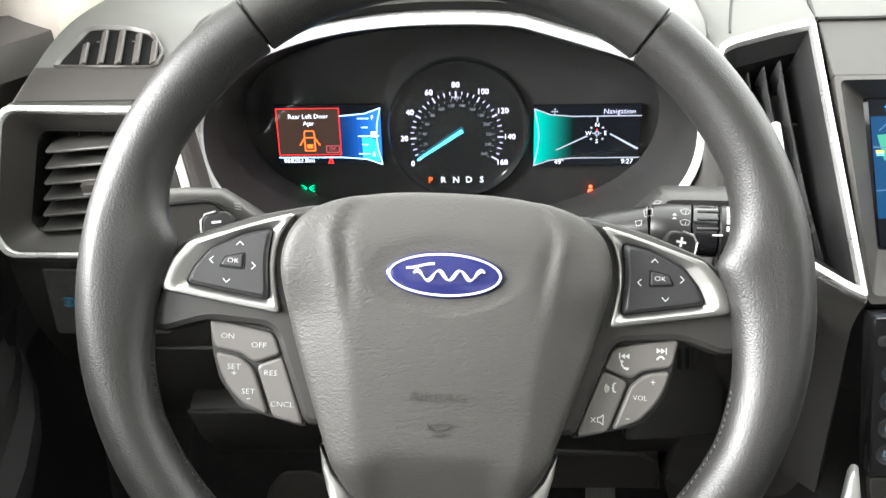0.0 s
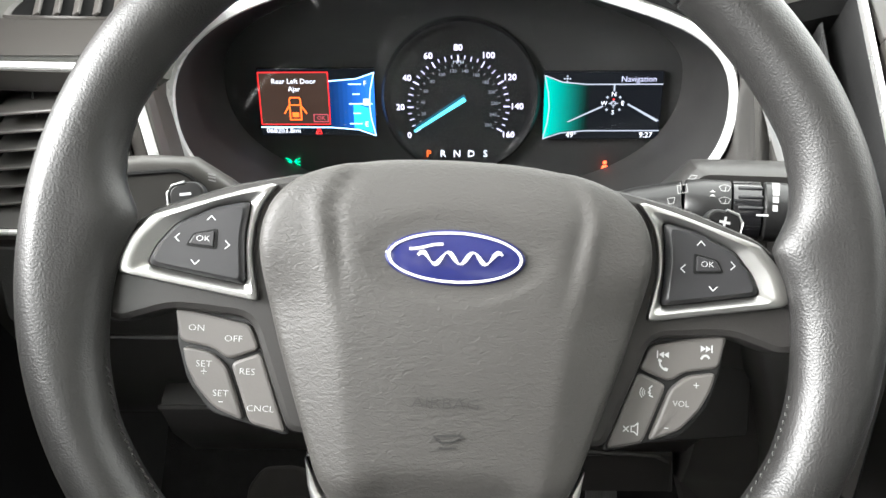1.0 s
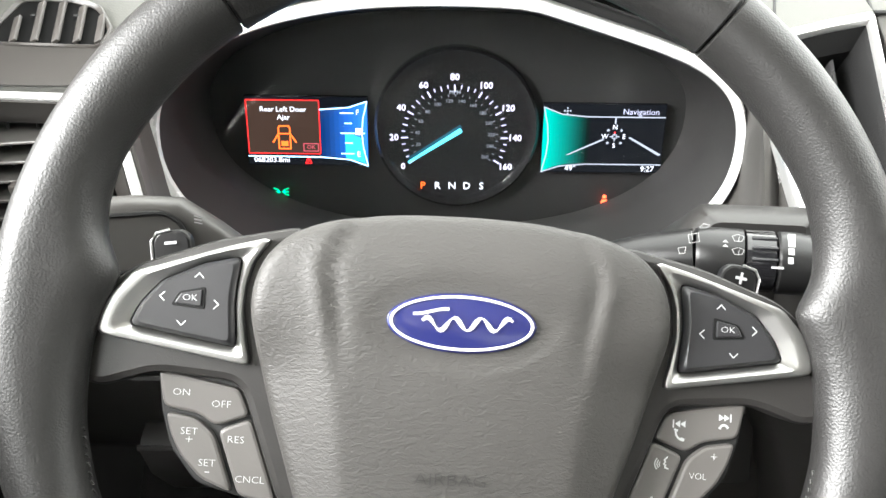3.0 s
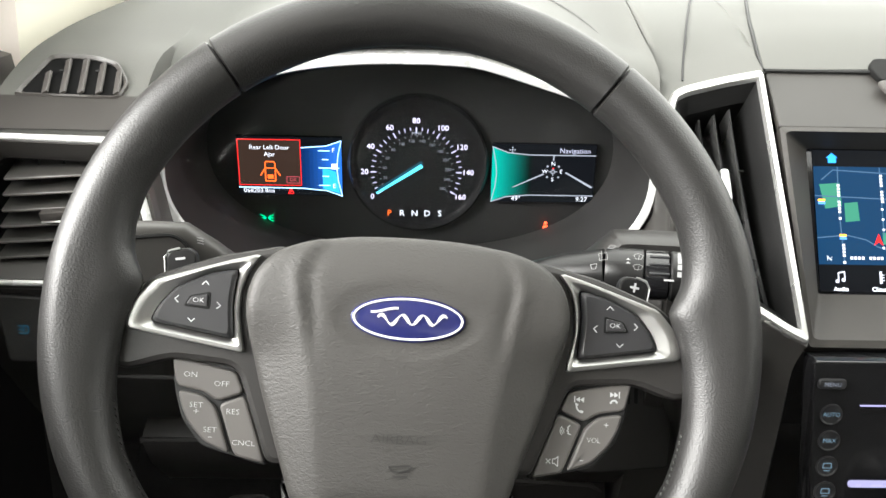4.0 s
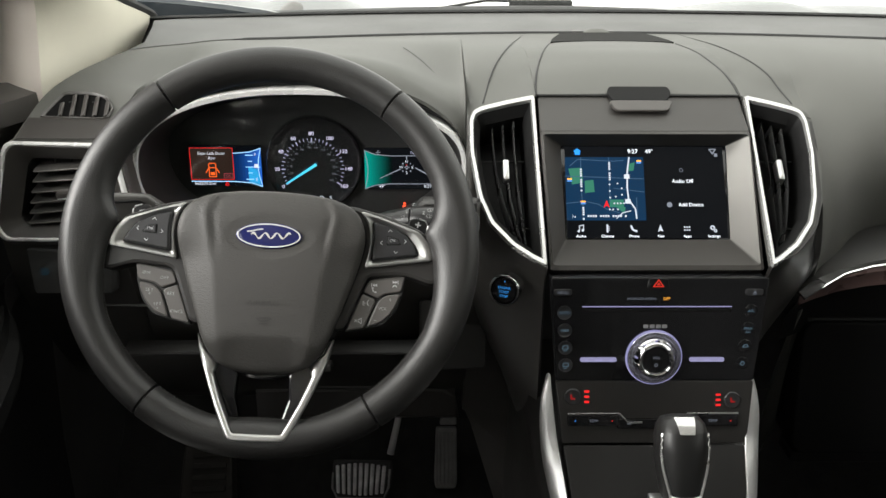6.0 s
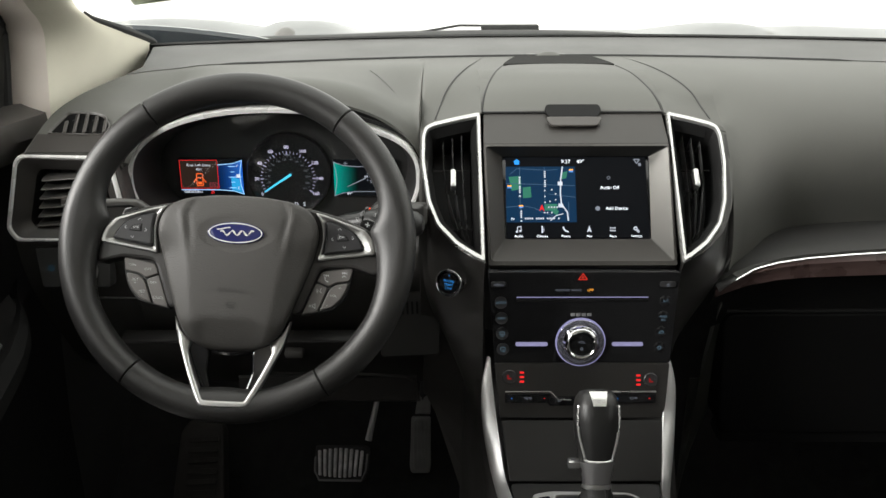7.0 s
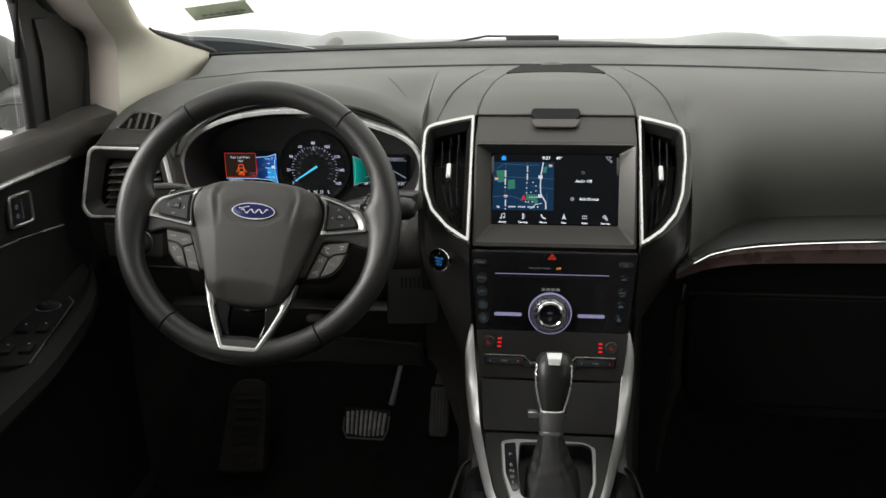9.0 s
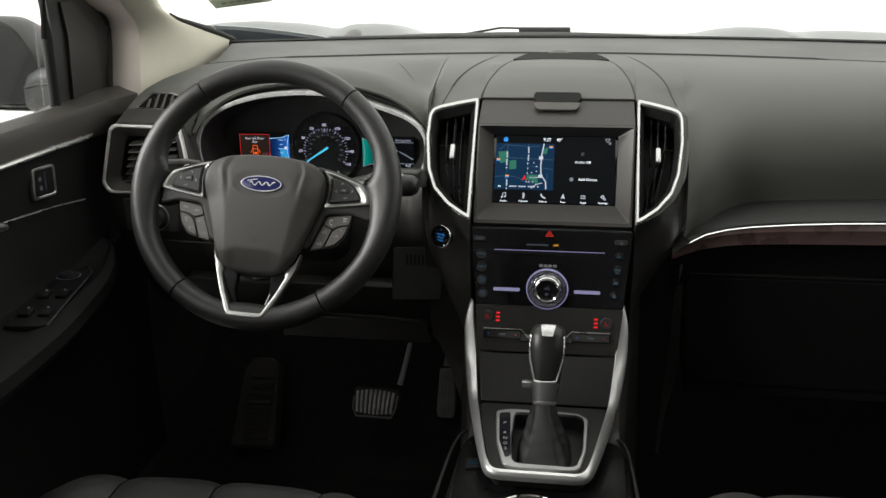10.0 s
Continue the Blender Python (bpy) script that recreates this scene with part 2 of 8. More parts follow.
def round_poly(pts, r, seg=4):
    out = []
    k = len(pts)
    for i in range(k):
        p0, p, p1 = (Vector(pts[(i + j) % k]) for j in (-1, 0, 1))
        a, b = p0 - p, p1 - p
        la, lb = a.length, b.length
        if la < 1e-7 or lb < 1e-7:
            continue
        rr = min(r, 0.45 * la, 0.45 * lb)
        s, e = p + a / la * rr, p + b / lb * rr
        for j in range(seg + 1):
            t = j / seg
            q = (1 - t) ** 2 * s + 2 * t * (1 - t) * p + t ** 2 * e
            out.append((q.x, q.y))
    return out


def inset_poly(pts, d):
    k = len(pts)
    area = sum(pts[i][0] * pts[(i + 1) % k][1] - pts[(i + 1) % k][0] * pts[i][1] for i in range(k))
    sgn = 1 if area > 0 else -1
    out = []
    for i in range(k):
        p0, p, p1 = (Vector(pts[(i + j) % k]) for j in (-1, 0, 1))
        a, b = (p - p0), (p1 - p)
        if a.length < 1e-8:
            a = b
        if b.length < 1e-8:
            b = a
        na = Vector((-a.y, a.x)).normalized() * sgn
        nb = Vector((-b.y, b.x)).normalized() * sgn
        nn = na + nb
        if nn.length < 1e-4:
            nn = na.copy()
        nn.normalize()
        c = max(0.5, nn.dot(na))
        q = p + nn * d / c
        out.append((q.x, q.y))
    return out


def bridge(bm, a, b):
    k = len(a)
    for i in range(k):
        j = (i + 1) % k
        bm.faces.new((a[i], a[j], b[j], b[i]))


def plate(pts, m, thick=0.004, bevel=0.001, bm=None, dome=0.0, fan=False):
    """A plate of outline pts, its front at z = 0 of the frame m, with rounded front edges."""
    bm = bm or bmesh.new()
    inner = inset_poly(pts, bevel)
    mid = inset_poly(pts, bevel * 0.3)
    back = [bm.verts.new(m @ Vector((x, y, -thick))) for x, y in pts]
    side = [bm.verts.new(m @ Vector((x, y, -bevel))) for x, y in pts]
    edge = [bm.verts.new(m @ Vector((x, y, -bevel * 0.3))) for x, y in mid]
    top = [bm.verts.new(m @ Vector((x, y, 0))) for x, y in inner]
    bridge(bm, back, side)
    bridge(bm, side, edge)
    bridge(bm, edge, top)
    if dome:
        cx = sum(p[0] for p in inner) / len(inner)
        cy = sum(p[1] for p in inner) / len(inner)
        last = top
        for s in (0.8, 0.55, 0.28):
            ring = [bm.verts.new(m @ Vector((cx + (x - cx) * s, cy + (y - cy) * s, dome * (1 - s * s)))) for x, y in inner]
            bridge(bm, last, ring)
            last = ring
        bm.faces.new(last)
    elif fan:
        c = bm.verts.new(m @ Vector((sum(p[0] for p in inner) / len(inner), sum(p[1] for p in inner) / len(inner), 0)))
        for a, b in zip(top, top[1:] + top[:1]):
            bm.faces.new((a, b, c))
            bm.edges.get((a, b)).smooth = False
    else:
        bm.faces.new(top)
    bm.faces.new(back[::-1])
    return bm


def resample(pts, n=72):
    """n points along a closed outline, from the point that lies furthest along +x, by length."""
    k = len(pts)
    cx = sum(p[0] for p in pts) / k
    cy = sum(p[1] for p in pts) / k
    out = []
    for i in range(n):
        a = 2 * math.pi * i / n
        d = Vector((math.cos(a), math.sin(a)))
        best = None
        for j in range(k):
            p, q = Vector(pts[j]), Vector(pts[(j + 1) % k])
            e = q - p
            den = d.x * e.y - d.y * e.x
            if abs(den) < 1e-12:
                continue
            w = p - Vector((cx, cy))
            t = (w.x * e.y - w.y * e.x) / den
            u = (w.x * d.y - w.y * d.x) / den
            if t > 0 and -1e-6 <= u <= 1 + 1e-6 and (best is None or t > best):
                best = t
        best = best or 0.001
        out.append((cx + d.x * best, cy + d.y * best))
    return out


def frame_plate(outer, inner, m, thick=0.004, bevel=0.001, n=96, inner_drop=0.0):
    """A flat frame between two outlines about one middle."""
    bm = bmesh.new()
    o, i = resample(outer, n), resample(inner, n)
    o2, i2 = [], []
    for (ox, oy), (ix, iy) in zip(o, i):
        v = Vector((ox - ix, oy - iy))
        v = v.normalized() * min(bevel, v.length * 0.4)
        o2.append((ox - v.x, oy - v.y))
        i2.append((ix + v.x, iy + v.y))
    rows = [(o, -thick), (o, -bevel), (o2, 0), (i2, -inner_drop), (i, -bevel - inner_drop), (i, -thick - inner_drop)]
    loops = [[bm.verts.new(m @ Vector((x, y, z))) for x, y in pts] for pts, z in rows]
    for a, b in zip(loops, loops[1:]):
        bridge(bm, a, b)
    bridge(bm, loops[-1], loops[0])
    return bm


def tube(points, radius, closed=False, seg=10, bm=None, flat=1.0, up=None):
    """A tube along points; radius may be a list. flat squeezes it along up."""
    bm = bm or bmesh.new()
    k = len(points)
    pts = [Vector(p) for p in points]
    rad = radius if isinstance(radius, (list, tuple)) else [radius] * k
    rings = []
    ref = Vector(up) if up else None
    for i in range(k):
        if closed:
            d = pts[(i + 1) % k] - pts[i - 1]
        else:
            d = pts[min(i + 1, k - 1)] - pts[max(i - 1, 0)]
        d.normalize()
        r0 = ref if ref else (Vector((0, 0, 1)) if abs(d.z) < 0.9 else Vector((1, 0, 0)))
        a = d.cross(r0).normalized()
        b = a.cross(d).normalized()
        rings.append([bm.verts.new(pts[i] + (a * math.cos(2 * math.pi * j / seg) + b * flat * math.sin(2 * math.pi * j / seg)) * rad[i]) for j in range(seg)])
    for i in range(k if closed else k - 1):
        bridge(bm, rings[i], rings[(i + 1) % k])
    if not closed:
        bm.faces.new(rings[0][::-1])
        bm.faces.new(rings[-1])
    return bm


def grid_sheet(rows, bm=None, closed=False):
    """A sheet over rows of points, all of one length."""
    bm = bm or bmesh.new()
    v = [[bm.verts.new(p) for p in row] for row in rows]
    for i in range(len(v) - 1):
        for j in range(len(v[0]) - 1):
            q = (v[i][j], v[i][j + 1], v[i + 1][j + 1], v[i + 1][j])
            bm.faces.new(q)
    return bm


def thicken(bm, d, out=None):
    """Gives an open sheet a back at a distance d against its normals, which are first turned towards out, and closes the edges."""
    if out:
        bm.normal_update()
        o = Vector(out)
        if sum(f.normal.dot(o) * f.calc_area() for f in bm.faces) < 0:
            bmesh.ops.reverse_faces(bm, faces=bm.faces[:])
    bm.normal_update()
    faces = bm.faces[:]
    rim = [e for e in bm.edges if len(e.link_faces) == 1]
    back = {v: bm.verts.new(v.co - v.normal * d) for v in bm.verts[:]}
    for f in faces:
        bm.faces.new([back[v] for v in reversed(f.verts)])
    for e in rim:
        a, b = e.verts
        bm.faces.new((a, b, back[b], back[a]))
    return bm


def block(x0, x1, y0, y1, z0, z1, bevel=0.003, seg=2, m=None, bm=None):
    own = bmesh.new()
    bmesh.ops.create_cube(own, size=1)
    for v in own.verts:
        v.co = ((x0 + x1) / 2 + v.co.x * (x1 - x0), (y0 + y1) / 2 + v.co.y * (y1 - y0), (z0 + z1) / 2 + v.co.z * (z1 - z0))
    if bevel > 0:
        bmesh.ops.bevel(own, geom=own.edges[:] + own.verts[:], offset=bevel, segments=seg, affect="EDGES", profile=0.5)
    if m:
        own.transform(m)
    if bm is None:
        return own
    me = bpy.data.meshes.new("tmp")
    own.to_mesh(me)
    own.free()
    bm.from_mesh(me)
    bpy.data.meshes.remove(me)
    return bm


def lathe(profile, m, seg=40, bm=None):
    """Turns (radius, height) pairs about the z axis of the frame m."""
    bm = bm or bmesh.new()
    loops = []
    for r, h in profile:
        if r < 1e-6:
            loops.append([bm.verts.new(m @ Vector((0, 0, h)))])
        else:
            loops.append([bm.verts.new(m @ Vector((r * math.cos(2 * math.pi * j / seg), r * math.sin(2 * math.pi * j / seg), h))) for j in range(seg)])
    for a, b in zip(loops, loops[1:]):
        if len(a) == 1 and len(b) == 1:
            continue
        if len(a) == 1:
            for j in range(seg):
                bm.faces.new((a[0], b[j], b[(j + 1) % seg]))
        elif len(b) == 1:
            for j in range(seg):
                bm.faces.new((a[j], a[(j + 1) % seg], b[0]))
        else:
            bridge(bm, a, b)
    return bm


def quad(m, x0, x1, y0, y1, z=0.0, bm=None):
    bm = bm or bmesh.new()
    bm.faces.new([bm.verts.new(m @ Vector((x, y, z))) for x, y in ((x0, y0), (x1, y0), (x1, y1), (x0, y1))])
    return bm


def flat_poly(pts, m, z=0.0, bm=None):
    bm = bm or bmesh.new()
    bm.faces.new([bm.verts.new(m @ Vector((x, y, z))) for x, y in pts])
    return bm


def line2d(pts, m, width, z=0.0, bm=None):
    """A flat line of that width through points in the frame m."""
    bm = bm or bmesh.new()
    for (ax, ay), (bx, by) in zip(pts, pts[1:]):
        d = Vector((bx - ax, by - ay))
        if d.length < 1e-7:
            continue
        d.normalize()
        n = Vector((-d.y, d.x)) * width / 2
        e = d * width * 0.25
        bm.faces.new([bm.verts.new(m @ Vector((x, y, z))) for x, y in (
            (ax - e.x + n.x, ay - e.y + n.y), (ax - e.x - n.x, ay - e.y - n.y), (bx + e.x - n.x, by + e.y - n.y), (bx + e.x + n.x, by + e.y + n.y))])
    return bm


def disc2d(cx, cy, r, m, z=0.0, seg=20, bm=None, ry=None):
    ry = ry or r
    return flat_poly([(cx + r * math.cos(2 * math.pi * i / seg), cy + ry * math.sin(2 * math.pi * i / seg)) for i in range(seg)], m, z, bm)


def ring2d(cx, cy, r0, r1, m, z=0.0, seg=28, bm=None):
    bm = bm or bmesh.new()
    a, b = ([bm.verts.new(m @ Vector((cx + r * math.cos(2 * math.pi * i / seg), cy + r * math.sin(2 * math.pi * i / seg), z))) for i in range(seg)] for r in (r0, r1))
    bridge(bm, a, b)
    return bm


def ink(name, bm, material, parent, label=""):
    return part(name, bm, material, parent, label, smooth=False, fix=False)


def words(text, size, m, material, parent, x=0.0, y=0.0, z=0.0004, align="CENTER", name="lettering", wide=1.0, turn=0.0):
    """Lettering in the built-in font, centred at (x, y) in the frame m, turned into a mesh."""
    c = bpy.data.curves.new(name, "FONT")
    c.body, c.size, c.align_x, c.align_y = text, size, align, "CENTER"
    c.resolution_u = 2
    c.offset = -0.018 * size if material.name.endswith("print") else 0.0
    tmp = new("tmp", c)
    me = bpy.data.meshes.new_from_object(tmp)
    bpy.data.objects.remove(tmp)
    bpy.data.curves.remove(c)
    me.transform(WORLD_OF[parent].inverted() @ m @ pose(x, y, z, 0, 0, turn) @ Matrix.Diagonal((wide, 1, 1, 1)))
    me.materials.clear()
    me.materials.append(material)
    me.name = name
    ob = new(name, me)
    ob.parent = parent
    WORLD_OF[ob] = WORLD_OF[parent]
    return ob


def lerp(a, b, t):
    return a + (b - a) * t


def ease(t):
    t = max(0.0, min(1.0, t))
    return t * t * (3 - 2 * t)

def interp(x, table):
    for (x0, a), (x1, b) in zip(table, table[1:]):
        if x <= x1:
            t = (x - x0) / (x1 - x0)
            t = max(0, min(1, t))
            return [(lerp(p[0], q[0], t), lerp(p[1], q[1], t)) for p, q in zip(a, b)] if isinstance(a, list) else lerp(a, b, t)
    return table[-1][1]


def columns(x0, x1, step):
    n = max(1, round((x1 - x0) / step))
    return [x0 + (x1 - x0) * i / n for i in range(n + 1)]


# ---- setting: floor, shell of the car, glass, what lies outside ----
solid("floor", block(-0.76, 0.76, -1.7, 1.15, -0.04, 0.0, 0.004), CARPET, "black carpeted floor of the car cabin", "floor", (0, 0, 0), kind="structure")
# toe board that rises to the firewall
bm = grid_sheet([[(x, y, z) for y, z in ((0.78, 0.001), (0.92, 0.05), (1.05, 0.18), (1.14, 0.40), (1.15, 0.74))] for x in (-0.76, -0.3, 0.3, 0.76)])
solid("wall_firewall", thicken(bm, 0.02, (0, -1, 1)), CARPET, "black carpeted toe board and firewall", "firewall", (0, 1.1, 0.3), kind="structure")
solid("ceiling", block(-0.62, 0.62, -1.7, 0.28, 1.28, 1.32, 0.01), HEADLINER, "light headliner under the roof", "ceiling", (0, -0.6, 1.3), kind="structure")
# unseen back and sides of the cabin, privacy glass in the rear openings set for light level
bm = block(-0.80, 0.80, -1.74, -1.70, 0.0, 0.85, 0.003)
block(-0.80, -0.55, -1.74, -1.70, 0.85, 1.30, 0.003, bm=bm)
block(0.55, 0.80, -1.74, -1.70, 0.85, 1.30, 0.003, bm=bm)
solid("wall_rear", bm, CARPET, "dark rear end of the cabin", "wall", (0, -1.72, 0), kind="structure")
solid("window_tailgate", block(-0.55, 0.55, -1.725, -1.72, 0.85, 1.29, 0), PRIVACY, "dark tinted tailgate window", "window", (0, -1.72, 0.85), kind="structure")
for sx, side_name in ((-1, "driver"), (1, "passenger")):
    y1 = -0.48 if sx < 0 else 1.1
    if sx < 0:
        # the rear door on this side stands open
        bm = block(-0.80, -0.765, -1.7, -1.30, 0.0, 0.75, 0.0)
        block(-0.80, -0.74, -0.55, -0.48, 0.0, 0.75, 0.0, bm=bm)
        block(-0.80, -0.74, -1.30, -0.55, 0.0, 0.06, 0.0, bm=bm)
    else:
        bm = block(0.765, 0.80, -1.7, y1, 0.0, 0.75, 0.0)
    block(sx * 0.76, sx * 0.62, -0.55, -0.42, 0.75, 1.30, 0.0, bm=bm)
    block(sx * 0.76, sx * 0.62, -1.70, -1.30, 0.75, 1.30, 0.0, bm=bm)
    block(sx * 0.80, sx * 0.60, -1.70, 0.10, 1.27, 1.31, 0.0, bm=bm)
    # kick panel beside the foot well
    block(sx * 0.80, sx * 0.755, 0.60 if sx < 0 else 0.5, 1.16, 0.0, 0.74, 0.0, bm=bm)
    solid("wall_%s_side" % side_name, bm, DASH_LOW, "dark side of the car cabin", "wall", (sx * 0.78, -0.5, 0), kind="structure")
    if sx > 0:
        # unseen pane, tinted darker to cut the light from this side
        solid("window_rear_%s_side" % side_name, block(sx * 0.75, sx * 0.745, -1.30, -0.55, 0.75, 1.27, 0), DIMMING_GLASS, "unseen rear side window, tinted to cut the light", "window", (sx * 0.75, -0.9, 0.75), kind="structure")


# unseen pane, its tint set to weaken the light from the right
solid("window_passenger_door", thicken(grid_sheet([[(0.752, y, 0.75) for y in (-0.42, 0.1, 0.72)], [(0.725, y, 0.95) for y in (-0.42, 0.1, 0.60)], [(0.63, y, 1.27) for y in (-0.42, -0.1, 0.12)]]), 0.004), TINTED, "unseen passenger door window, tinted to weaken the light", "window", (0.74, 0.1, 0.75), kind="structure")


def yrear(x):
    return 1.125 - 0.14 * (x / 0.68) ** 2


# windscreen: one bowed pane from the cowl up to the roof
rows = []
for k in range(9):
    t = k / 8
    rows.append([(x * lerp(1.0, 0.86, t), lerp(yrear(x) + 0.03, 0.27 - 0.10 * (x / 0.68) ** 2, t), lerp(0.792, 1.285, t) + 0.02 * math.sin(math.pi * t)) for x in [(-0.70 + 1.40 * i / 16) for i in range(17)]])
ws = solid("window_windscreen", thicken(grid_sheet(rows), 0.005), GLASS, "clear bowed windscreen", "windscreen", (0, 0.7, 1.0), kind="structure")
ws.visible_shadow = False
# black frit band along the lower edge of the glass
rows = [[(x, yrear(x) + 0.026 - dy, 0.792 + dz) for x in [(-0.68 + 1.36 * i / 20) for i in range(21)]] for dy, dz in ((0.0, -0.03), (0.0, 0.002), (0.008, 0.010))]
solid("trim_windscreen_seal", thicken(grid_sheet(rows), 0.004), RUBBER, "black rubber seal along the windscreen base", "seal", (0, 1.1, 0.79), kind="structure")


# A-pillar: cloth cover between the windscreen and the door opening
def pillar(sx, label):
    # rails from base to top: door side, fold, windscreen side
    a = [(0.742, 0.722, 0.70), (0.741, 0.726, 0.76), (0.740, 0.738, 0.825), (0.738, 0.728, 0.87), (0.735, 0.634, 0.92), (0.66, 0.31, 1.16), (0.60, 0.15, 1.29)]
    b = [(0.690, 0.722, 0.70), (0.690, 0.728, 0.76), (0.690, 0.738, 0.82), (0.689, 0.733, 0.86), (0.686, 0.660, 0.92), (0.62, 0.34, 1.155), (0.57, 0.17, 1.285)]
    c = [(0.668, 1.12, 0.775), (0.645, 1.035, 0.802), (0.641, 0.860, 0.842), (0.640, 0.765, 0.868), (0.638, 0.695, 0.918), (0.575, 0.40, 1.14), (0.53, 0.22, 1.28)]

    def smooth_rail(r, n=24):
        out = []
        for i in range(n + 1):
            u = i / n * (len(r) - 1)
            k = min(int(u), len(r) - 2)
            t = u - k
            p = [Vector(r[max(0, min(len(r) - 1, k + j))]) for j in (-1, 0, 1, 2)]
            q = 0.5 * ((2 * p[1]) + (p[2] - p[0]) * t + (2 * p[0] - 5 * p[1] + 4 * p[2] - p[3]) * t * t + (3 * p[1] - p[0] - 3 * p[2] + p[3]) * t ** 3)
            out.append(Vector((q.x * sx, q.y, q.z)))
        return out
    ra, rb, rc = smooth_rail(a), smooth_rail(b), smooth_rail(c)
    rows = []
    for p, q in zip(rb, rc):
        row = []
        for j in range(9):
            t = j / 8
            bulge = 0.016 * math.sin(math.pi * t)
            row.append(p.lerp(q, t) + Vector((-sx * bulge, -bulge, bulge * 0.5)))
        rows.append(row)
    ob = thing("wall_a_pillar", label, "pillar", (sx * 0.68, 0.8, 0.75), kind="structure")
    part("pillar_cover", thicken(grid_sheet(rows), 0.01, (-sx, -1, 0.3)), CLOTH, ob)
    rows = [[p.lerp(q, j / 4) + Vector((0, -0.006 * math.sin(math.pi * j / 4), 0)) for j in range(5)] for p, q in zip(ra, rb)]
    part("door_frame_trim", thicken(grid_sheet(rows), 0.01, (-0.3 * sx, -1, 0)), DOORRIM, ob, "pale plastic door frame edge")
    part("glass_seal", tube([p + Vector((sx * 0.004, 0.004, 0.004)) for p in rc[0:13]], [0.007] * 8 + [0.006, 0.005, 0.004, 0.003, 0.002], seg=8), RUBBER, ob, "black seal between pillar and windscreen")
    part("weatherstrip", tube([p + Vector((sx * 0.004, -0.004, 0)) for p in ra], 0.008, seg=8), RUBBER, ob, "black rubber weatherstrip")
    return ob


pillar(-1, "light cloth covered windscreen pillar beside the dashboard")
pillar(1, "light cloth covered windscreen pillar beside the dashboard")

# bonnet, cowl and studio ground outside
ridge = [(-0.95, 0.015), (-0.86, 0.029), (-0.755, 0.033), (-0.666, 0.027), (-0.60, 0.016), (-0.565, 0.009), (-0.545, 0.018), (-0.52, 0.026), (-0.45, 0.027), (-0.405, 0.019), (-0.375, 0.0), (0.31, 0.0), (0.342, 0.011), (0.403, 0.019), (0.47, 0.016), (0.515, 0.006), (0.535, 0.0), (0.56, 0.007), (0.63, 0.009), (0.80, 0.001), (0.95, -0.01)]
rows = []
for x in columns(-0.92, 0.92, 0.023):
    row = []
    for y, z in ((1.36, 0.758), (1.40, 0.761), (1.44, 0.762), (1.48, 0.762), (1.52, 0.762), (1.60, 0.758), (1.7, 0.750), (1.95, 0.725), (2.2, 0.69), (2.35, 0.60), (2.4, 0.4)):
        row.append((x, y, z + interp(x, ridge) * ease((y - 1.37) / 0.12) * ease((2.0 - y) / 0.5)))
    rows.append(row)
hood = thing("car_bonnet", "pale painted car bonnet outside the windscreen", "bonnet", (0, 1.8, 0.7))
part("panel", thicken(grid_sheet(rows), 0.01), PAINT, hood)
for nx, nz in ((-0.497, 0.776), (0.494, 0.761)):
    part("washer_nozzle", lathe([(0.0, 0.017), (0.006, 0.0165), (0.012, 0.012), (0.019, 0.005), (0.024, -0.004)], Matrix.Translation((nx, 1.43, nz)) @ Matrix.Diagonal((1.25, 1.6, 1.0, 1)), 20), BUTTON, hood, "small dark washer nozzle")
cowl = [(-0.80, 0.786), (-0.522, 0.791), (-0.385, 0.794), (-0.238, 0.799), (-0.108, 0.801), (0.007, 0.801), (0.141, 0.797), (0.24, 0.789), (0.329, 0.783), (0.438, 0.775), (0.80, 0.770)]
rows = [[(x, y, interp(x, cowl) + dz) for y, dz in ((1.16, -0.040), (1.20, -0.018), (1.24, -0.011), (1.27, -0.011), (1.36, -0.032))] for x in columns(-0.80, 0.80, 0.05)]
part("cowl_grille", thicken(grid_sheet(rows), 0.01), RUBBER, hood, "black plastic cowl")
CORNER = mat("slate_corner_glass", (0.020, 0.024, 0.028), 0.22, spot=0.15, spot_scale=6)
for tops in ([(-0.86, 0.838), (-0.80, 0.832), (-0.748, 0.8205), (-0.676, 0.8175), (-0.627, 0.8140), (-0.56, 0.8065), (-0.50, 0.7985), (-0.46, 0.790)], [(0.47, 0.779), (0.50, 0.784), (0.56, 0.788), (0.617, 0.792), (0.70, 0.799), (0.80, 0.806)]):
    rows = [[(x, 1.150, z1 - 0.060), (x, 1.142, z1 - 0.004), (x, 1.146, z1), (x, 1.160, z1 - 0.001)] for x, z1 in tops]
    part("cowl_corner", thicken(grid_sheet(rows), 0.004), CORNER, hood, "dark glossy corner panel of the cowl")
solid("ground", block(-30, 30, -30, 30, -0.5, -0.4, 0), STUDIO, "pale studio floor under the car", "ground", (0, 0, -0.4), kind="structure")

wiper = thing("windscreen_wiper", "black windscreen wiper resting on the cowl", "wiper", (-0.1, 1.33, 0.78))
part("arm", tube([(-0.30, 1.35, 0.774), (-0.206, 1.32, 0.793), (-0.141, 1.305, 0.8055), (-0.09, 1.30, 0.805)], [0.005, 0.0045, 0.004, 0.004], seg=8, flat=0.6), RUBBER, wiper)
part("blade", block(-0.10, 0.010, 1.29, 1.31, 0.794, 0.807, 0.003), RUBBER, wiper)

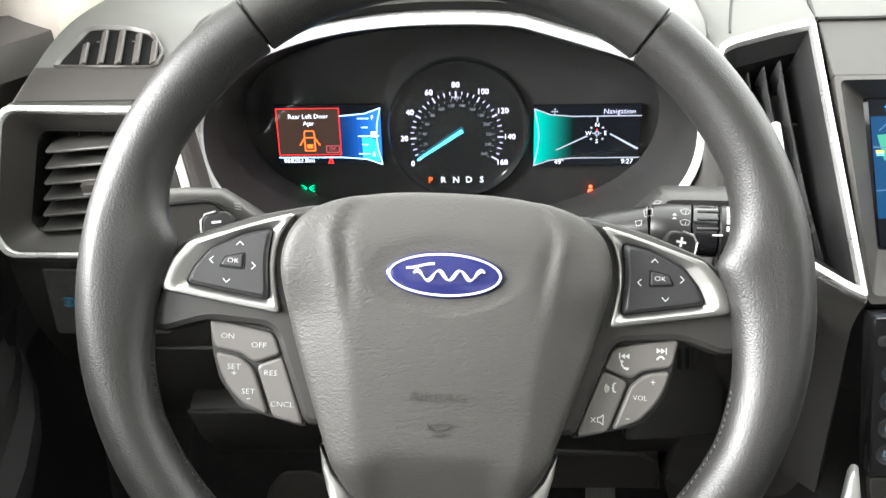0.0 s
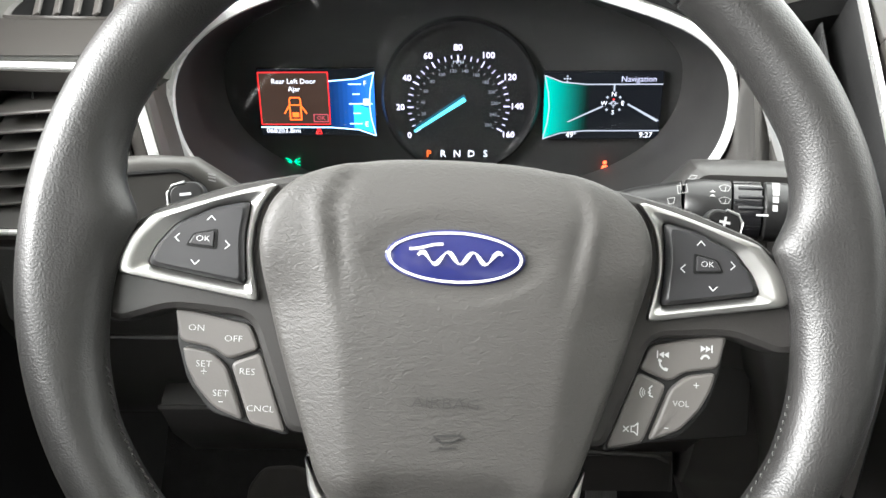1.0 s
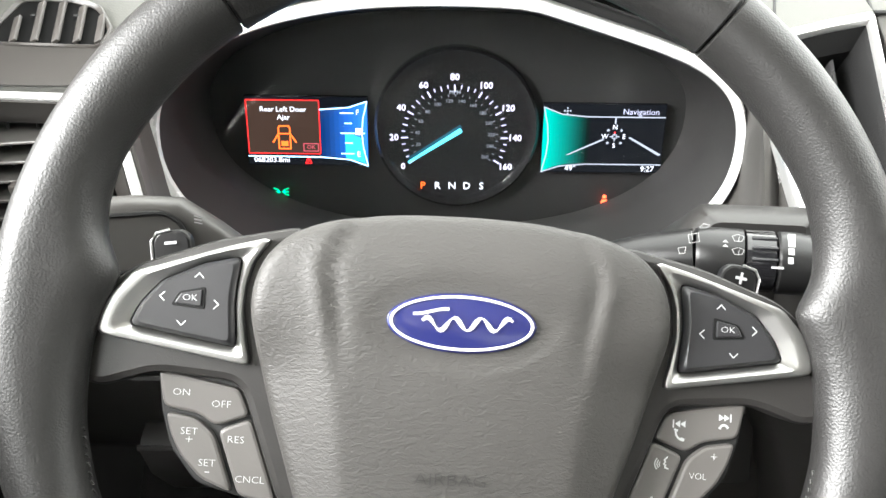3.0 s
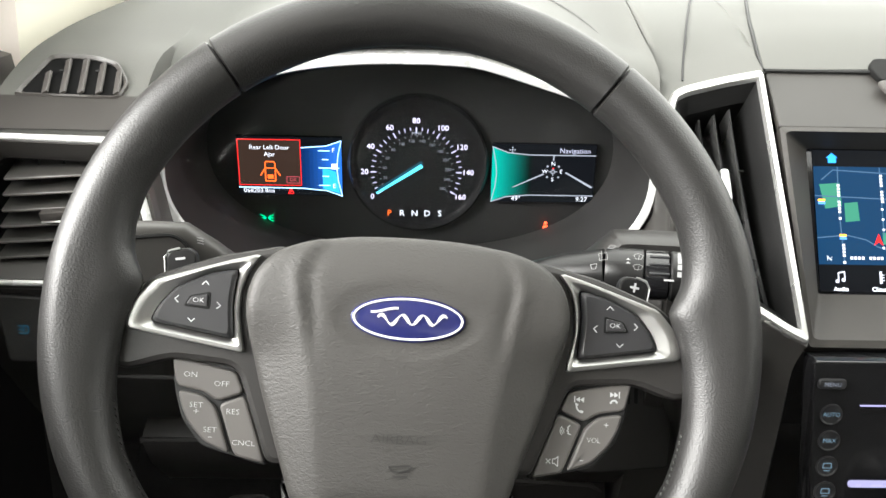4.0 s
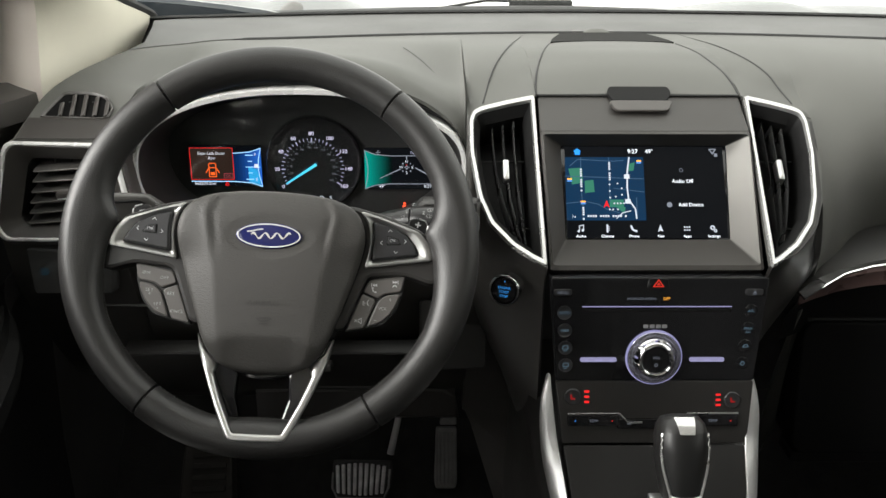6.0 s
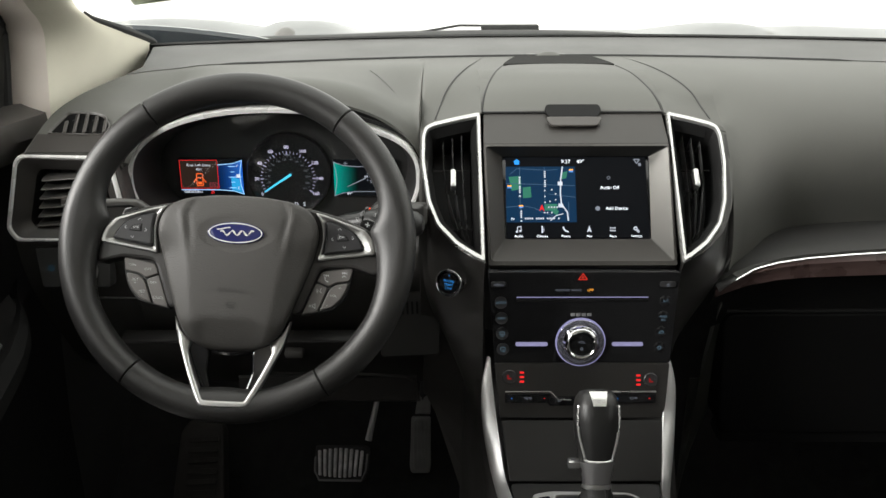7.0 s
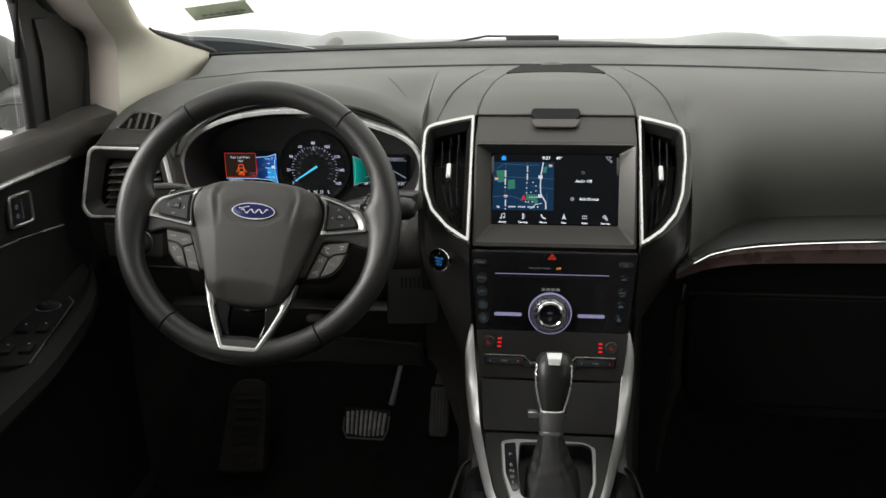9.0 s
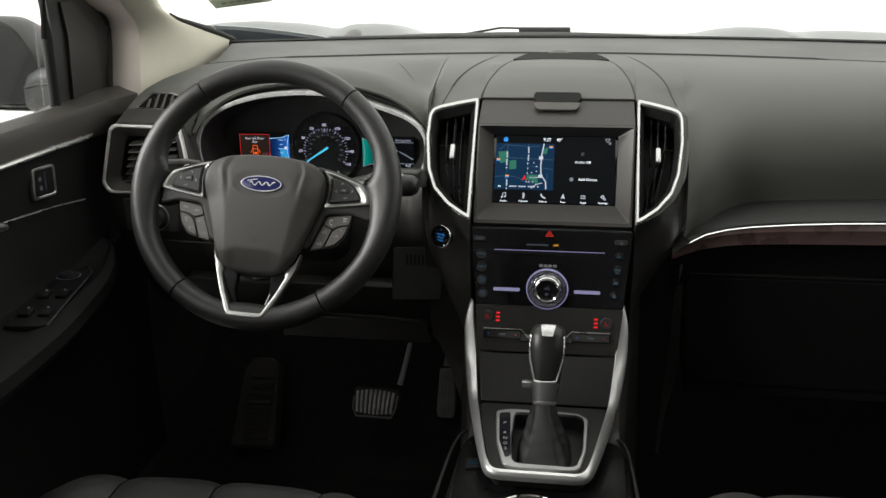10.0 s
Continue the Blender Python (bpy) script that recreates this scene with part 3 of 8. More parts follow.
# sticker on the inside of the glass, its print unreadable
m = face_frame((-0.585, 0.935, 0.885), (1, 0.02, 0.12), (0, -0.86, 0.5))
sticker = thing("windscreen_sticker", "pale green paper sticker on the windscreen", "sticker", (-0.585, 0.935, 0.885))
part("paper", plate([(-0.055, -0.02), (0.055, -0.02), (0.055, 0.03), (-0.055, 0.03)], m, 0.0008, 0.0002), PAPER, sticker)
bm = bmesh.new()
for i in range(6):
    line2d([(-0.035 + i * 0.014, -0.004), (-0.028 + i * 0.014, -0.004)], m, 0.007, 0.0006, bm)
line2d([(-0.038, -0.014), (0.038, -0.014)], m, 0.003, 0.0006, bm)
ink("print_bars", bm, mat("faded_green_print", (0.25, 0.28, 0.20), 0.7, spot=0.05), sticker)

# ---- dashboard ----
CL = (-0.386, 0.672, 0.1895, 0.098, 0.10, 2.25)      # cluster opening: middle x, z, half width, up, down, power


def cl_top(x):
    u = abs(x - CL[0]) / CL[2]
    return CL[1] + CL[3] * max(0.0, 1 - u ** CL[5]) ** (1 / CL[5])


def cl_bot(x):
    u = abs(x - CL[0]) / CL[2]
    return CL[1] - CL[4] * max(0.0, 1 - u ** CL[5]) ** (1 / CL[5])


VX0, VX1 = 0.118, 0.193     # centre vents, from the stack outwards


def vent_y(z):
    return 0.543 + (z - 0.597) * 1.02


def v_top(ax):
    return lerp(0.749, 0.728, (ax - VX0) / (VX1 - VX0))


def v_bot(ax):
    return interp(ax, [(0.118, 0.597), (0.150, 0.611), (0.172, 0.628), (0.185, 0.650), (0.1925, 0.690), (0.193, 0.725)])


def top_rows(x):
    yr = yrear(x)
    zr = 0.797
    mix = ease((x + 0.64) / 0.15)
    hood = [(yr, zr), (0.94, 0.788), (0.87, 0.787), (0.80, 0.7675), (0.75, 0.7555), (0.715, 0.752)]
    if x < -0.575:
        t = ease((x + 0.76) / 0.06)
        pts = [(yr, zr), (0.94, 0.788), (0.87, 0.786), (0.80, 0.783), (0.745, 0.777), (0.70, 0.769), (0.660, 0.7545), (0.607, 0.7185)]
        pts = [(lerp(p[0], q[0], mix), lerp(p[1], q[1], mix)) for p, q in zip(pts, hood)] + pts[6:]
        return [(y + 0.03 * (1 - t) * (i > 3), z - 0.012 * (1 - t) * (i > 3)) for i, (y, z) in enumerate(pts)]
    if x <= -0.197:
        zt = cl_top(x)
        hb = max(zt + 0.022, 0.752)
        w = ease((x + 0.575) / 0.05) if x < -0.4 else 1
        yf = lerp(0.628, 0.676, w)
        rows = [(yr, zr), (0.94, 0.788), (0.87, 0.787), (0.80, lerp(0.786, hb, 0.55)), (0.75, lerp(0.786, hb, 0.9)), (0.715, hb), (lerp(0.68, 0.690, w), hb - 0.006), (yf, zt + 0.003)]
        if x < -0.4:
            end = [(yr, zr), (0.94, 0.788), (0.87, 0.786), (0.80, 0.783), (0.745, 0.777), (0.70, 0.769)]
            rows = [(lerp(p[0], q[0], mix), lerp(p[1], q[1], mix)) for p, q in zip(end, rows)] + rows[6:]
        return rows
    ax = abs(x)
    if ax <= VX1 + 0.0005:
        if ax < VX0:
            return [(yr, zr), (0.94, 0.788), (0.87, 0.785), (0.82, 0.781), (0.78, 0.773), (0.75, 0.766), (0.725, 0.757), (0.702, 0.747)]
        zt = v_top(ax)
        return [(yr, zr), (0.94, 0.788), (0.87, 0.785), (0.82, 0.780), (0.78, 0.773), (0.75, 0.764), (0.725, (0.757 + zt + 0.01) / 2), (vent_y(zt), zt)]
    # passenger side
    t = ease((ax - VX1) / 0.10)
    a = [(yr, zr), (0.94, 0.788), (0.87, 0.785), (0.82, 0.780), (0.78, 0.772), (0.745, 0.760), (0.715, 0.742), (0.680, 0.728)]
    b = [(yr, zr), (0.94, 0.788), (0.87, 0.786), (0.80, 0.781), (0.75, 0.771), (0.71, 0.756), (0.682, 0.733), (0.666, 0.705)]
    return [(lerp(p[0], q[0], t), lerp(p[1], q[1], t)) for p, q in zip(a, b)]


def low_rows(x):
    if x < -0.575:
        t = ease((x + 0.72) / 0.10)
        return [(0.605, 0.607), (0.607, 0.598), (0.612, 0.575), (0.625, 0.54), (0.65, 0.50), (0.69, 0.44), (0.74, 0.38), (0.80, 0.34), (0.88, 0.335)]
    if x <= -0.197:
        zb = cl_bot(x)
        w = ease((x + 0.575) / 0.05) if x < -0.4 else ease((-0.197 - x) / 0.03)
        yf = lerp(0.628, 0.676, w) if x < -0.4 else lerp(0.672, 0.676, w)
        z1 = min(zb - 0.006, 0.600)
        return [(yf, zb - 0.003), (lerp(0.612, 0.655, w), z1), (lerp(0.615, 0.645, w), min(0.57, z1 - 0.008)), (0.645, 0.53), (0.66, 0.48), (0.69, 0.43), (0.725, 0.38), (0.745, 0.345), (0.80, 0.33)]
    ax = abs(x)
    if ax <= VX1 + 0.0005:
        if ax < VX0:
            return [(0.702, 0.747), (0.66, 0.70), (0.64, 0.64), (0.61, 0.58), (0.60, 0.50), (0.60, 0.42), (0.60, 0.36), (0.60, 0.30), (0.60, 0.15)]
        zb = v_bot(ax)
        k = (ax - VX0) / (VX1 - VX0)
        edge = [(0.680, 0.728), (0.640, 0.69), (0.612, 0.64), (0.602, 0.60), (0.605, 0.575), (0.62, 0.53), (0.65, 0.45), (0.69, 0.345), (0.74, 0.12)]
        inner = [(vent_y(zb), zb), (lerp(0.549, 0.60, k), lerp(0.588, 0.60, k)), (lerp(0.558, 0.60, k), 0.567), (lerp(0.560, 0.607, k), 0.53), (lerp(0.564, 0.615, k), 0.48), (lerp(0.568, 0.625, k), 0.43), (lerp(0.572, 0.640, k), 0.38), (lerp(0.576, 0.66, k), 0.345), (lerp(0.60, 0.72, k), 0.12)]
        kk = ease((k - 0.8) / 0.2)
        return [inner[0]] + [(lerp(p[0], q[0], kk), lerp(p[1], q[1], kk)) for p, q in zip(inner[1:], edge[1:])]
    t = ease((ax - VX1) / 0.10)
    a = [(0.680, 0.728), (0.640, 0.69), (0.612, 0.64), (0.602, 0.60), (0.605, 0.575), (0.62, 0.53), (0.65, 0.45), (0.69, 0.345), (0.76, 0.335)]
    b = [(0.666, 0.705), (0.663, 0.686), (0.667, 0.658), (0.678, 0.630), (0.694, 0.606), (0.695, 0.54), (0.68, 0.45), (0.69, 0.345), (0.76, 0.335)]
    return [(lerp(p[0], q[0], t), lerp(p[1], q[1], t)) for p, q in zip(a, b)]


def catmull(pts, n):
    out = []
    k = len(pts)
    for i in range((k - 1) * n + 1):
        u = i / n
        j = min(int(u), k - 2)
        t = u - j
        p = [Vector((*pts[max(0, min(k - 1, j + d))], 0)) for d in (-1, 0, 1, 2)]
        q = 0.5 * ((2 * p[1]) + (p[2] - p[0]) * t + (2 * p[0] - 5 * p[1] + 4 * p[2] - p[3]) * t * t + (3 * p[1] - p[0] - 3 * p[2] + p[3]) * t ** 3)
        out.append((q.x, q.y))
    return out


dash = thing("dashboard", "charcoal soft-touch car dashboard with silver vent surrounds", "dashboard", (0, 0.8, 0.3))
cosx = [CL[0] - CL[2] * math.cos(math.pi * i / 44) for i in range(45)]
cols = columns(-0.704, -0.5751, 0.012)[:-1] + cosx + [-0.195] + columns(-VX1, -VX0, 0.006) + [-0.1175, -0.06, 0, 0.06, 0.1175] + columns(VX0, VX1, 0.006) + columns(0.20, 0.26, 0.01) + columns(0.28, 0.75, 0.03)


def ysplit(x):
    return yrear(x) - 0.165


def top_z(x, y):
    pts = catmull(top_rows(x), 4)
    for (y0, z0), (y1, z1) in zip(pts, pts[1:]):
        if y1 <= y <= y0:
            return lerp(z0, z1, (y0 - y) / max(1e-6, y0 - y1))
    return pts[0][1] if y > pts[0][0] else pts[-1][1]


def spread(x, pts, n):
    """n + 1 points at even steps along a section."""
    d = [0.0]
    for p, q in zip(pts, pts[1:]):
        d.append(d[-1] + math.dist(p, q))
    out = []
    k = 0
    for i in range(n + 1):
        s = d[-1] * i / n
        while k < len(pts) - 2 and d[k + 1] < s:
            k += 1
        t = (s - d[k]) / max(1e-9, d[k + 1] - d[k])
        out.append((x, lerp(pts[k][0], pts[k + 1][0], t), lerp(pts[k][1], pts[k + 1][1], t)))
    return out


def dash_end(p):
    """Draws the driver's end of the dash in, where it stands free of the pillar."""
    x, y, z = p
    k = max(0.0, (-0.50 - x) / 0.204) ** 1.4
    e = interp(y, [(0.58, 0.022), (0.61, 0.028), (0.65, 0.040), (0.70, 0.058), (0.75, 0.074), (0.80, 0.089), (0.85, 0.098), (0.90, 0.094), (1.0, 0.070), (1.12, 0.040)])
    return (x + k * e, y, z)


def pad_column(x, n=34):
    pts = [(ysplit(x), top_z(x, ysplit(x)))] + [q for q in catmull(top_rows(x), 4) if q[0] < ysplit(x) - 0.004]
    return [dash_end(p) for p in spread(x, pts, n)]


tops = [pad_column(x) for x in cols if x <= VX1 + 0.0005]
tops = [[Vector(p) for p in c] for c in tops]
for _ in range(10):
    was = [[p.copy() for p in c] for c in tops]
    for i in range(1, len(tops) - 1):
        x = tops[i][0].x
        if -0.27 < x < -0.135:
            for j in range(1, len(tops[i]) - 3):
                m4 = (was[i - 1][j] + was[i + 1][j] + was[i][j - 1] + was[i][j + 1]) / 4
                tops[i][j].z = lerp(was[i][j].z, m4.z, 0.7)
part("top_pad", thicken(grid_sheet(tops), 0.006, (0, -0.3, 1)), DASH, dash, "charcoal grained dash top pad")
rear = [[dash_end(p) for p in ((x, ysplit(x) + 0.002, top_z(x, ysplit(x)) - 0.010), (x, ysplit(x) + 0.004, top_z(x, ysplit(x)) + 0.001), (x, ysplit(x) + 0.05, top_z(x, ysplit(x)) + 0.004), (x, yrear(x) - 0.03, 0.797), (x, yrear(x) + 0.03, 0.800))] for x in cols]
part("rear_panel", thicken(grid_sheet(rear), 0.005, (0, 0, 1)), DASH_REAR, dash, "dark hard panel below the windscreen")
low_cols = [x for x in cols if abs(x) >= VX0 - 1e-6]


def draw_in(x, y, z):
    """The flank of the stack narrows towards the floor."""
    ax = abs(x)
    if ax > VX1 + 0.0005:
        return (x, y, z)
    k = lerp(1.0, 0.22, ease((0.56 - z) / 0.22)) if x < 0 else lerp(1.0, 0.06, ease((0.59 - z) / 0.17))
    return (math.copysign(VX0 + (ax - VX0) * k, x), y, z)


left = [[draw_in(x, y, z) for y, z in catmull(low_rows(x), 3)] for x in low_cols if x < 0]
vent_cols = [x for x in low_cols if 0 < x <= VX1 + 0.0005]
right = [[draw_in(x, y, z) for y, z in catmull(low_rows(x), 3)] for x in vent_cols]
part("stack_side_panel", thicken(grid_sheet(right), 0.004, (0, -1, 0.1)), STACK, dash, "dark panel beside the centre stack")


def passenger_column(x, n=64):
    pts = [(ysplit(x), top_z(x, ysplit(x)))] + [q for q in catmull(top_rows(x), 4) if q[0] < ysplit(x) - 0.004] + catmull(low_rows(x), 4)[1:]
    return spread(x, pts, n)


pax = [passenger_column(x) for x in columns(VX1, 0.30, 0.009) + columns(0.32, 0.755, 0.025)]
pax = [[Vector(p) for p in c] for c in pax]
for _ in range(14):      # soft, rounded contours away from the seams
    pax = [pax[0]] + [[c[0]] + [(c[j] * 2 + c[j - 1] + c[j + 1] + a[j] + b[j]) / 6 for j in range(1, len(c) - 1)] + [c[-1]] for a, c, b in zip(pax, pax[1:], pax[2:])] + [pax[-1]]
pax[-1] = [Vector((0.755, p.y, p.z)) for p in pax[-2]]
part("passenger_pad", thicken(grid_sheet(pax), 0.006, (0, -1, 0.5)), DASH, dash, "smooth charcoal passenger dash pad")
part("driver_lower_panel", thicken(grid_sheet(left), 0.004, (0, -1, 0.1)), LOWER, dash, "black plastic lower dash around the steering column")

# lid over the dash-top bin, in a dark gap, with its latch
def lid_w(t):
    return lerp(0.1155, 0.0815, t ** 1.5)


def lid_sheet(grow, lift):
    rows = []
    for i in range(19):
        u = -1 + 2 * i / 18
        row = []
        for j in range(21):
            t = j / 20
            w = lid_w(t) + grow
            y = lerp(0.7025, 0.880, t) - 0.012 * u * u * t
            crown = 0.0035 * (1 - u * u) * math.sin(math.pi * min(1, t * 1.2 + 0.1)) if lift else 0.0
            row.append((u * w, y, top_z(0.0, y) + lift + crown - (0.0010 * abs(u) ** 10 if lift else -0.0004)))
        rows.append(row)
    return rows


part("lid_gap", thicken(grid_sheet(lid_sheet(0.0026, 0.0)), 0.002, (0, 0, 1)), BLACK, dash, "dark gap round the lid")
part("bin_lid", thicken(grid_sheet(lid_sheet(0.0, 0.0024)), 0.003, (0, 0, 1)), DASH, dash, "charcoal lid of the dash-top bin")
rows = [[(u * lerp(0.0810, 0.058, v ** 1.3), lerp(0.8825, 0.950, v) - 0.012 * u * u * (1 - 0.5 * v), top_z(0.0, lerp(0.8825, 0.950, v)) + 0.0028) for v in (0, 0.25, 0.5, 0.75, 1.0)] for u in [-1 + k / 6 for k in range(13)]]
part("speaker_strip", thicken(grid_sheet(rows), 0.004, (0, 0, 1)), mat("dark_speaker_cloth", (0.018, 0.018, 0.017), 0.9, spec=0.1, bump=0.4, bump_scale=900), dash, "dark strip behind the lid")
for sx in (-1, 1):
    edge = []
    for j in range(15):
        t = j / 14
        y = lerp(0.7035, 0.880, t) - 0.012 * t
        edge.append((sx * (lid_w(t) + 0.0012), y, top_z(0.0, y) + 0.0012))
    part("lid_seam", tube(edge, 0.0011, seg=6), BLACK, dash)
part("lid_seam", tube([(x, 0.7005, 0.7490) for x in columns(-0.116, 0.116, 0.03)], 0.0016, seg=6), BLACK, dash)
# raised black plate stands in for the shade inside the finger recess
m = face_frame((0, 0.697, 0.7525), (1, 0, 0), (0, 0.75, 0.66))
part("lid_latch", plate(round_poly([(-0.034, 0.010), (0.034, 0.010), (0.037, 0.001), (0.031, -0.011), (-0.031, -0.011), (-0.037, 0.001)], 0.004), m, 0.006, 0.001), DOOR_BLACK, dash, "black plate for the shade in the lid's finger recess")
m = face_frame((0, 0.680, 0.7425), (1, 0, 0), (0, 0.80, 0.60))
part("latch_scoop", plate(round_poly([(-0.037, 0.007), (0.037, 0.007), (0.030, -0.009), (-0.030, -0.009)], 0.006), m, 0.003, 0.0015), GREY, dash)
# tweeter bump far back on the dash
part("sensor_bump", lathe([(0.0, 0.010), (0.012, 0.009), (0.022, 0.004), (0.028, 0.0)], Matrix.Translation((-0.005, 0.962, top_z(0.0, 0.96))) @ Matrix.Diagonal((0.8, 0.5, 0.7, 1)), 24), DASH, dash)
for x0 in (-0.039, 0.006):
    part("sensor_clip", block(x0, x0 + 0.013, 0.957, 0.967, top_z(0.0, 0.96) - 0.001, top_z(0.0, 0.96) + 0.0035, 0.001), LOWER, dash)
# seams on the dash top
part("defroster_slot", tube([(x, ysplit(x) + 0.002, top_z(x, ysplit(x)) + 0.0005) for x in columns(-0.50, 0.44, 0.02)], [0.0008] + [0.0026] * 45 + [0.0026, 0.0008], seg=6), BLACK, dash, "dark defroster slot line")
for sx in (-1, 1):
    pts = []
    for i in range(25):
        t = i / 24
        y = lerp(0.700, 0.955, t)
        x = sx * lerp(0.1780, 0.106, t ** 1.1)
        pts.append((x, y, max(top_z(x, y), top_z(0.0, y) if abs(x) < 0.118 else 0) + 0.0004))
    part("pad_seam", tube(pts, [0.0009] * 16 + [0.0008, 0.0007, 0.0006, 0.0005, 0.0004, 0.0003, 0.0002, 0.0002, 0.0001], seg=6), BLACK, dash)
pts = []
for i in range(13):
    t = i / 12
    x, y = lerp(-0.272, -0.218, t), lerp(0.835, 0.735, t)
    pts.append((x, y, top_z(x, y) + 0.0003))
part("pad_seam", tube(pts, 0.0009, seg=6), DASH_REAR, dash)

# ---- air vents ----
UPV = Vector((0, 1.02, 1)).normalized()


def vent_pt(ax, z, depth=0.0, sx=1):
    n = Vector((0, -UPV.z, UPV.y))
    if sx > 0:
        ax = 0.1195 + (ax - 0.1195) * 0.885
    p = Vector((sx * ax, vent_y(z), z)) + n * depth
    return p


VANE = mat("satin_black_vane", (0.040, 0.040, 0.040), 0.26, spot=0.06, spec=0.8)


def centre_vent(sx):
    ob = thing("air_vent", "tall dark air vent in a silver surround beside the touchscreen", "air vent", (sx * 0.155, 0.62, 0.67), group="dashboard air vents")
    out = [(0.1195, 0.7485), (0.150, 0.7435), (0.180, 0.7375), (0.1905, 0.7335), (0.1950, 0.724), (0.1950, 0.695), (0.187, 0.655), (0.175, 0.632), (0.152, 0.613), (0.130, 0.602), (0.1165, 0.597)]
    full = round_poly(out, 0.004, 3)
    bm = bmesh.new()
    loops = []
    for pts, d in ((full, -0.004), (full, 0.003), (inset_poly(full, 0.0012), 0.0050), (inset_poly(full, 0.0044), 0.0048), (inset_poly(full, 0.0056), 0.002), (inset_poly(full, 0.0058), -0.006)):
        loops.append([bm.verts.new(vent_pt(x, z, d, sx)) for x, z in pts])
    for a, b in zip(loops, loops[1:]):
        bridge(bm, a, b)
    part("surround", bm, SATIN, ob, "satin silver vent surround")
    if sx > 0:
        bm = bmesh.new()
        loops = [[bm.verts.new(vent_pt(0.1195 + (x - 0.1195) * k, z, d, sx)) for x, z in full] for k, d in ((1.15, -0.004), (1.135, -0.001), (0.99, 0.0), (0.98, -0.006))]
        for a, b in zip(loops, loops[1:]):
            bridge(bm, a, b)
        part("vent_cheek", bm, DASH, dash, "charcoal cheek beside the vent")
    bm = bmesh.new()
    loops = []
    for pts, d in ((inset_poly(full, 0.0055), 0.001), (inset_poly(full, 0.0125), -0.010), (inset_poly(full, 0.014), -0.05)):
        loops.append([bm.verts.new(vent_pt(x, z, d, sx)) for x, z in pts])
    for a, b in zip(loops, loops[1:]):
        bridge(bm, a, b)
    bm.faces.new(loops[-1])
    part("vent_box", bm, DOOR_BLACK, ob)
    # upright vanes
    for ax, lean in ((0.1435, 0.009), (0.1555, 0.017), (0.1675, 0.027)):
        z1 = v_top(ax) - 0.012
        z0 = v_bot(ax - lean) + 0.010
        b = bmesh.new()
        ringlist = []
        for z in columns(z0, z1, 0.008):
            x = ax - lean * (1 - (z - z0) / (z1 - z0)) ** 2.2
            ringlist.append([b.verts.new(vent_pt(x + dx, z, d, sx)) for dx, d in ((-0.0011, -0.034), (-0.0011, -0.014), (0.0, -0.011), (0.0011, -0.014), (0.0011, -0.034))])
        for r0, r1 in zip(ringlist, ringlist[1:]):
            bridge(b, r0, r1)
        b.faces.new(ringlist[0][::-1])
        b.faces.new(ringlist[-1])
        part("vane", b, VANE, ob)
    # thin cross rods behind
    for z in (0.700, 0.640):
        part("rod", tube([vent_pt(0.130, z, -0.030, sx), vent_pt(0.182, z, -0.030, sx)], 0.0012, seg=6), BLACK, ob)
    # silver slider on the middle vane
    m = face_frame(vent_pt(0.1545, 0.684, -0.007, sx), (1, 0, 0), UPV)
    part("slider", plate(round_poly([(-0.0035, -0.013), (0.0035, -0.013), (0.0035, 0.013), (-0.0035, 0.013)], 0.003), m, 0.012, 0.0018, dome=0.001), SILVER, ob, "satin silver vent slider")
    return ob


centre_vent(-1)
centre_vent(1)

# side vent by the driver's door
SV = face_frame((-0.632, 0.600, 0.662), (1, -0.03, 0), (0, 0.10, 1))
ob = thing("air_vent", "grey slatted side air vent in a silver surround", "air vent", (-0.632, 0.600, 0.662), group="dashboard air vents")
so = [(-0.068, -0.054), (0.060, -0.054), (0.078, -0.042), (0.060, 0.053), (-0.052, 0.055), (-0.060, 0.046), (-0.078, -0.038)]
si = [(-0.063, -0.0495), (0.057, -0.0495), (0.072, -0.039), (0.056, 0.0485), (-0.048, 0.0505), (-0.055, 0.043), (-0.072, -0.036)]
sj = [(-0.045, -0.036), (0.048, -0.036), (0.056, -0.030), (0.046, 0.034), (-0.030, 0.036), (-0.036, 0.030), (-0.050, -0.029)]
part("surround", frame_plate(round_poly(so, 0.006), round_poly(si, 0.006), SV, 0.012, 0.0016), BRIGHT, ob, "satin silver vent surround")
part("bezel", frame_plate(round_poly(si, 0.006), round_poly(sj, 0.005), SV @ Matrix.Translation((0, 0, -0.001)), 0.02, 0.001, inner_drop=0.010), BEZEL, ob, "dark bevelled vent bezel")
bm = bmesh.new()
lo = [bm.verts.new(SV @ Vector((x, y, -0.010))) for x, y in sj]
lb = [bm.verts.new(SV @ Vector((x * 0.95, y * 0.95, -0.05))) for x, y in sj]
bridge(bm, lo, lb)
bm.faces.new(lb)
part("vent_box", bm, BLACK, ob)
for i in range(6):
    y = -0.0300 + 0.0112 * i
    mm = SV @ Matrix.Translation((0.004, y, -0.012)) @ pose(0, 0, 0, 20, 0, 4.5)
    x0 = -0.046 + 0.0022 * i
    slat = part("slat", block(x0, 0.046, -0.0008, 0.0008, -0.020, 0.005, 0.0006, 2, mm), LOWER, ob)
    # paler strip paints the highlight along the slat's front edge
    part("slat_highlight", block(x0 + 0.001, 0.045, -0.0010, 0.0010, 0.0045, 0.0062, 0.0006, 1, mm), BUTTON, slat, "paler strip for the highlight on the slat's front edge")
part("slider", block(-0.010, 0.026, -0.003, 0.004, -0.012, 0.005, 0.0012, 2, SV @ Matrix.Translation((0.004, -0.002, -0.006)) @ pose(0, 0, 0, 15, 0, 4)), GREY, ob, "grey vent slider with a highlight strip on its edge")
